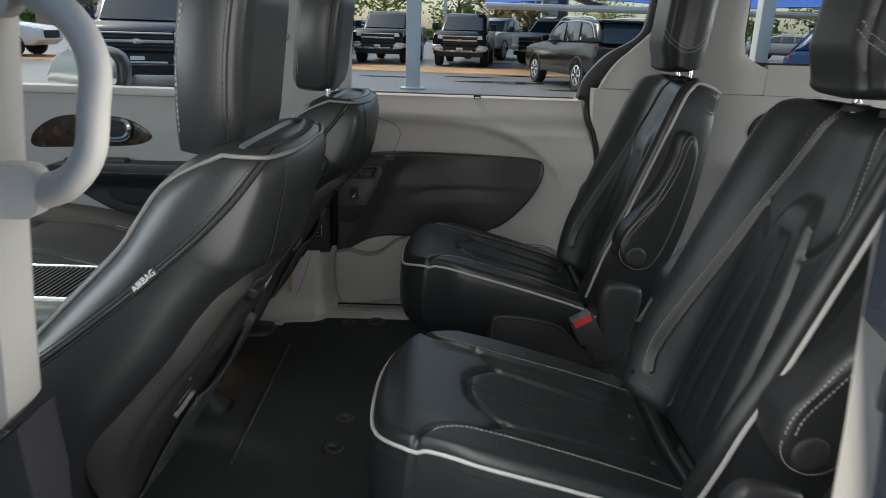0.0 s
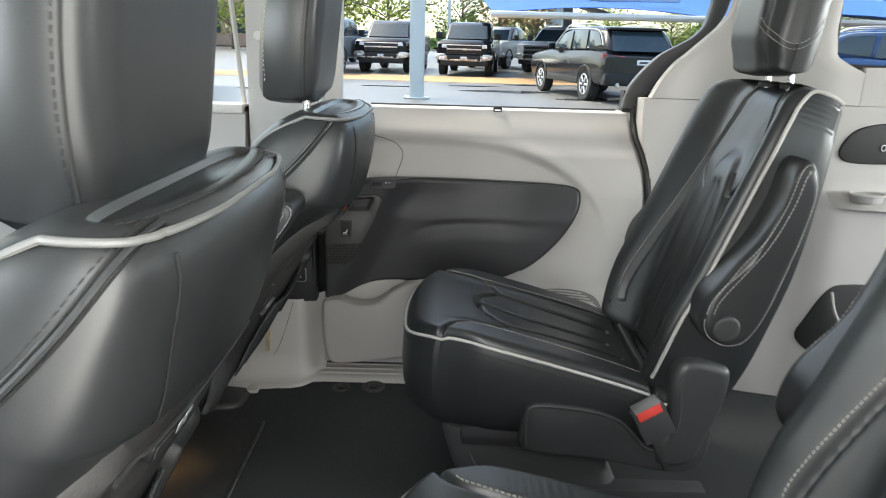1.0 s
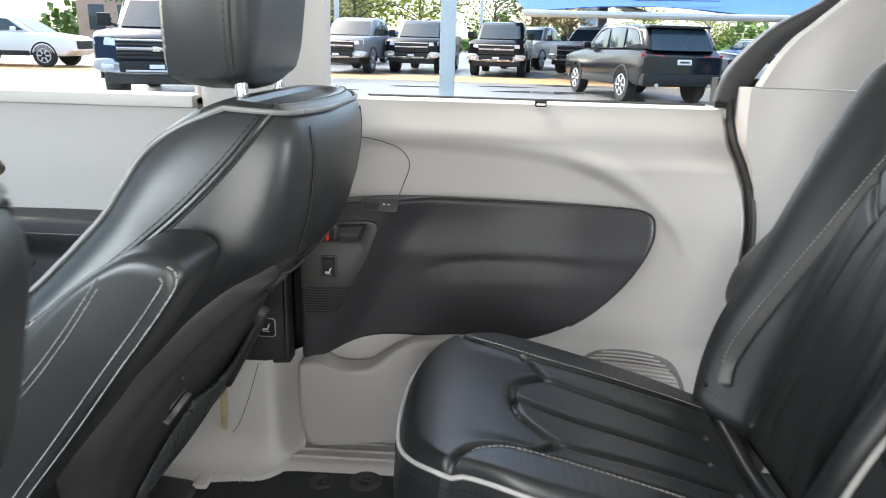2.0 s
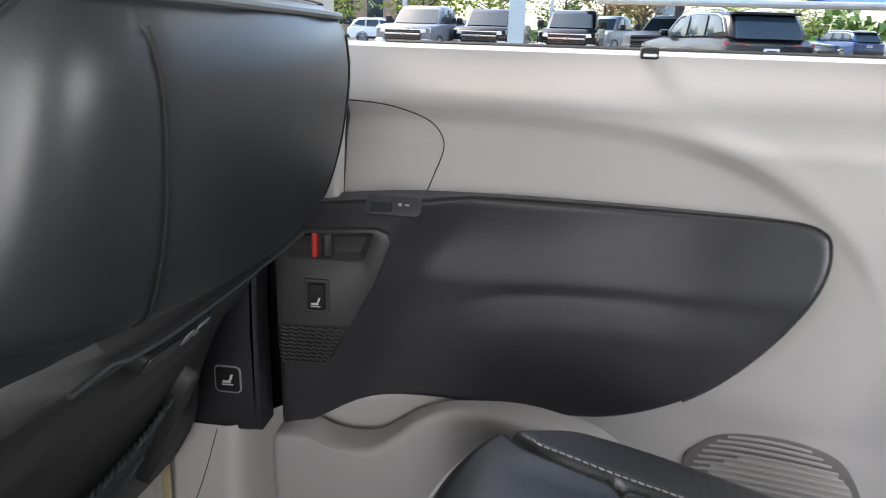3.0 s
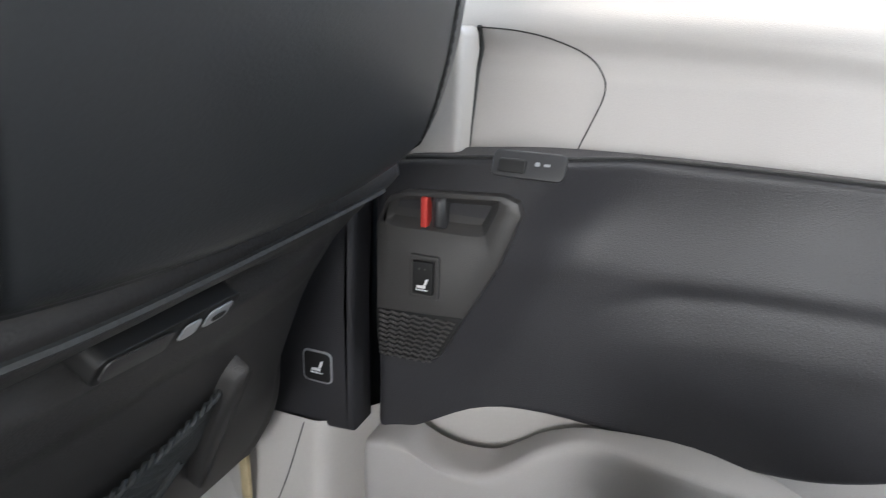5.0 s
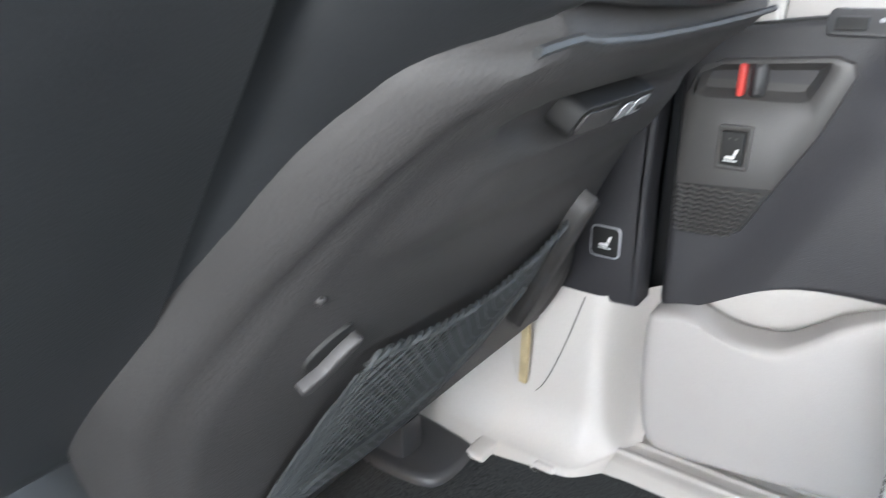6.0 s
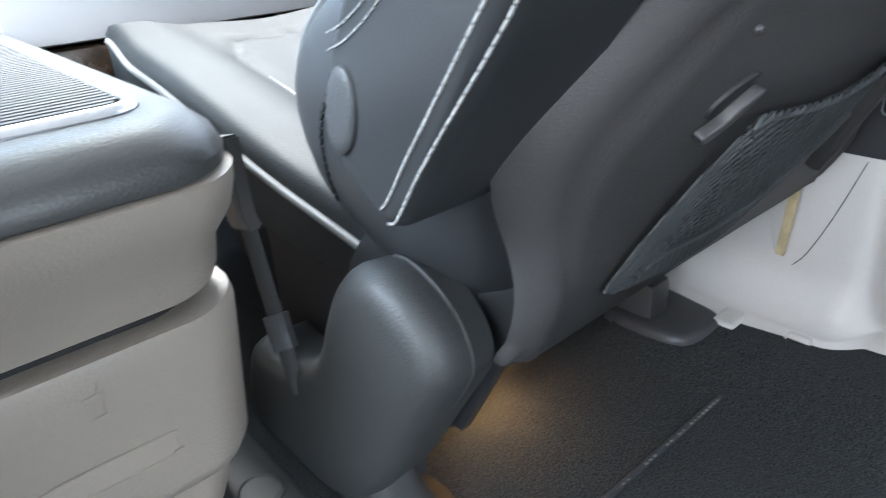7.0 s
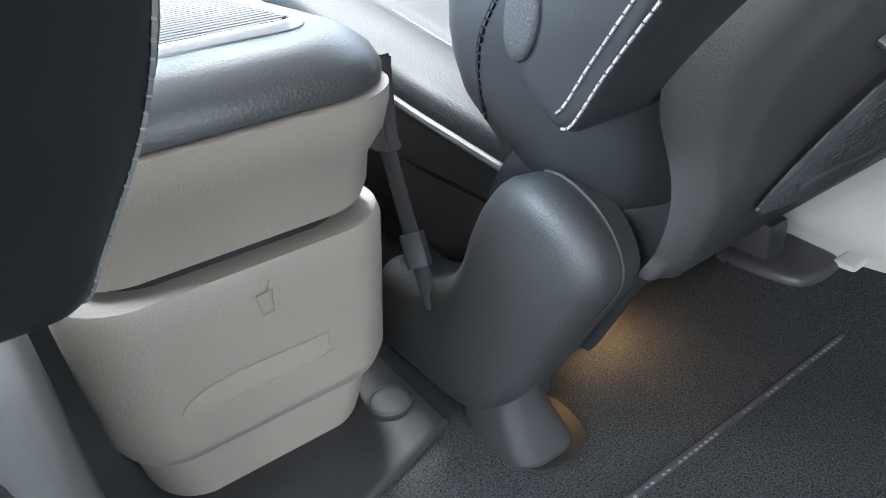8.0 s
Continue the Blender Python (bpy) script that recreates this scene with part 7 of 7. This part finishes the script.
part("shade_cloth", cloth(1.5, 24.0, 24.0, 38.0, 2.20, 3.9, 0.25), CLOTH, can)
part("shade_cloth", cloth(8.5, 30.0, 14.0, 22.0, 2.02, 3.9, 0.25), CLOTH, can)
for a, b in (((1.4, 24.0, 2.46), (24.0, 24.0, 2.50)), ((2.6, 38.0, 3.9), (22.0, 38.0, 3.9)), ((5.35, 24.0, 2.5), (5.35, 38.0, 4.1)), ((8.5, 14.0, 2.27), (30.0, 14.0, 2.27)), ((14.6, 14.0, 2.3), (14.6, 22.0, 4.1)), ((2.6, 31.0, 3.5), (10.0, 31.5, 3.6))):
    part("beam", tube([a, b], 0.11, 8), POSTM, can)
part("shade_cloth", cloth(-26.0, -9.0, -16.0, -7.0, 3.0, 4.0, 0.3), CLOTH, can)

# ---- far things: trees, buildings ----
BARK = mat("bark", (0.10, 0.07, 0.05), 0.9, var=0.3, scale=6, bump=2.0, bscale=30)
LEAF = [mat("leaf_yellow_green", (0.22, 0.26, 0.035), 0.7, var=0.45, scale=1.2), mat("leaf_green", (0.09, 0.15, 0.03), 0.7, var=0.4, scale=1.2), mat("leaf_rust", (0.26, 0.17, 0.06), 0.7, var=0.4, scale=1.5)]


def tree(x, y, h, spread, leaf, n=1500, seed=1, thin=0.0):
    rnd = random.Random(seed)
    t = thing("tree", ("bright yellow-green tree", "dark green tree", "rust-tinged sparse tree")[LEAF.index(leaf)] + " at the lot's edge", "tree", group="trees", at=(x, y, gz(y)))
    bm = bmesh.new()
    tips = []
    loops = []
    for k in range(8):
        q = k / 7
        rr = h * 0.022 * (1 - 0.75 * q)
        c = V(0.1 * math.sin(q * 3 + seed), 0.1 * math.cos(q * 2 + seed), h * 0.8 * q)
        loops.append([c + V(rr * math.cos(2 * math.pi * j / 7), rr * math.sin(2 * math.pi * j / 7), 0) for j in range(7)])
    rings(bm, loops)
    for k in range(26):
        q = rnd.uniform(0.25, 0.95)
        a = rnd.uniform(0, 6.28)
        ln = spread * (1.05 - 0.7 * abs(q - 0.5)) * rnd.uniform(0.6, 1.0)
        p0 = V(0, 0, h * 0.8 * q)
        p2 = p0 + V(math.cos(a) * ln, math.sin(a) * ln, h * rnd.uniform(0.06, 0.2))
        p1 = p0.lerp(p2, 0.5) + V(0, 0, h * 0.03)
        tube(catmull([p0, p1, p2], 3), h * 0.006, 5, bm=bm)
        tips += [p2, p1, p0.lerp(p2, 0.75)]
    part("trunk", bm, BARK, t)
    bm = bmesh.new()
    for k in range(n):
        c = rnd.choice(tips) + V(rnd.gauss(0, 1), rnd.gauss(0, 1), rnd.gauss(0, 0.8)) * spread * 0.20
        s = h * rnd.uniform(0.010, 0.022)
        nrm = V(rnd.gauss(0, 1), rnd.gauss(0, 1), rnd.gauss(0, 1)).normalized()
        a = nrm.orthogonal().normalized() * s
        b = nrm.cross(a) * rnd.uniform(0.5, 1.0)
        bm.faces.new([bm.verts.new(c + a), bm.verts.new(c + b), bm.verts.new(c - a), bm.verts.new(c - b)])
    part("crown", bm, leaf, t, smooth=False)
    return t


for k, (x, y, h, sp, lf, n) in enumerate(((-4.2, 52, 7.5, 3.6, 0, 2600), (-9.5, 55, 8.0, 4.0, 0, 2600), (4.5, 62, 7.8, 3.2, 2, 1500), (1.2, 62, 7.2, 2.6, 1, 1100), (7.4, 60, 7.4, 3.0, 2, 1500), (13.0, 58, 5.6, 3.0, 0, 2000), (19.5, 62, 5.2, 2.4, 0, 1400), (27, 50, 6.0, 3.0, 1, 1600), (33, 45, 6.5, 3.0, 1, 1600), (-18, 60, 8.0, 4.0, 0, 2200), (-27, 60, 8.5, 4.2, 1, 2200), (40, 60, 6.5, 3.2, 0, 1500))):
    tree(x, y, h, sp, LEAF[lf], n, seed=k + 3)
bld = thing("office_building", "low pale building with dark windows behind the trees", "building", at=(-26, 75, gz(75)))
part("wall", box(bmesh.new(), -14, 14, -5, 5, 0, 6.0, 0.05), mat("tan_brick", (0.40, 0.27, 0.20), 0.85, var=0.15, scale=1.0), bld)
part("roof", box(bmesh.new(), -14.4, 14.4, -5.4, 5.4, 6.0, 6.5, 0.05), WHITEP, bld)
for k in range(9):
    part("window", box(bmesh.new(), -12.8 + 3 * k, -11.2 + 3 * k, -5.06, -4.9, 1.2, 3.6, 0.02), CARGLASS, bld)
sgn = thing("lot_sign", "small pale sign board on posts", "sign", at=(9.5, 61, gz(61)))
part("board", box(bmesh.new(), -1.1, 1.1, -0.08, 0.08, 2.6, 4.2, 0.03), mat("sign_blue_grey", (0.45, 0.55, 0.65), 0.5, var=0.1), sgn)
for s in (-0.8, 0.8):
    part("leg", box(bmesh.new(), s - 0.06, s + 0.06, -0.06, 0.06, 0, 2.6, 0.01), POSTM, sgn)
hedge = bmesh.new()
rnd = random.Random(5)
for k in range(6000):
    x = rnd.uniform(-70, 70)
    y = rnd.uniform(78, 84)
    c = V(x, y, gz(y) + rnd.uniform(0.2, 2.4 + 1.3 * math.sin(x * 0.25) + 0.8 * math.sin(x * 0.9)))
    n_ = V(rnd.gauss(0, 1), rnd.gauss(0, 1), rnd.gauss(0, 1)).normalized()
    a = n_.orthogonal().normalized() * 0.45
    b = n_.cross(a)
    hedge.faces.new([hedge.verts.new(c + a), hedge.verts.new(c + b), hedge.verts.new(c - a), hedge.verts.new(c - b)])
link("far_woods", hedge, LEAF[1], kind="stuff", label="far line of green trees behind the lot", category="woods", smooth=False)
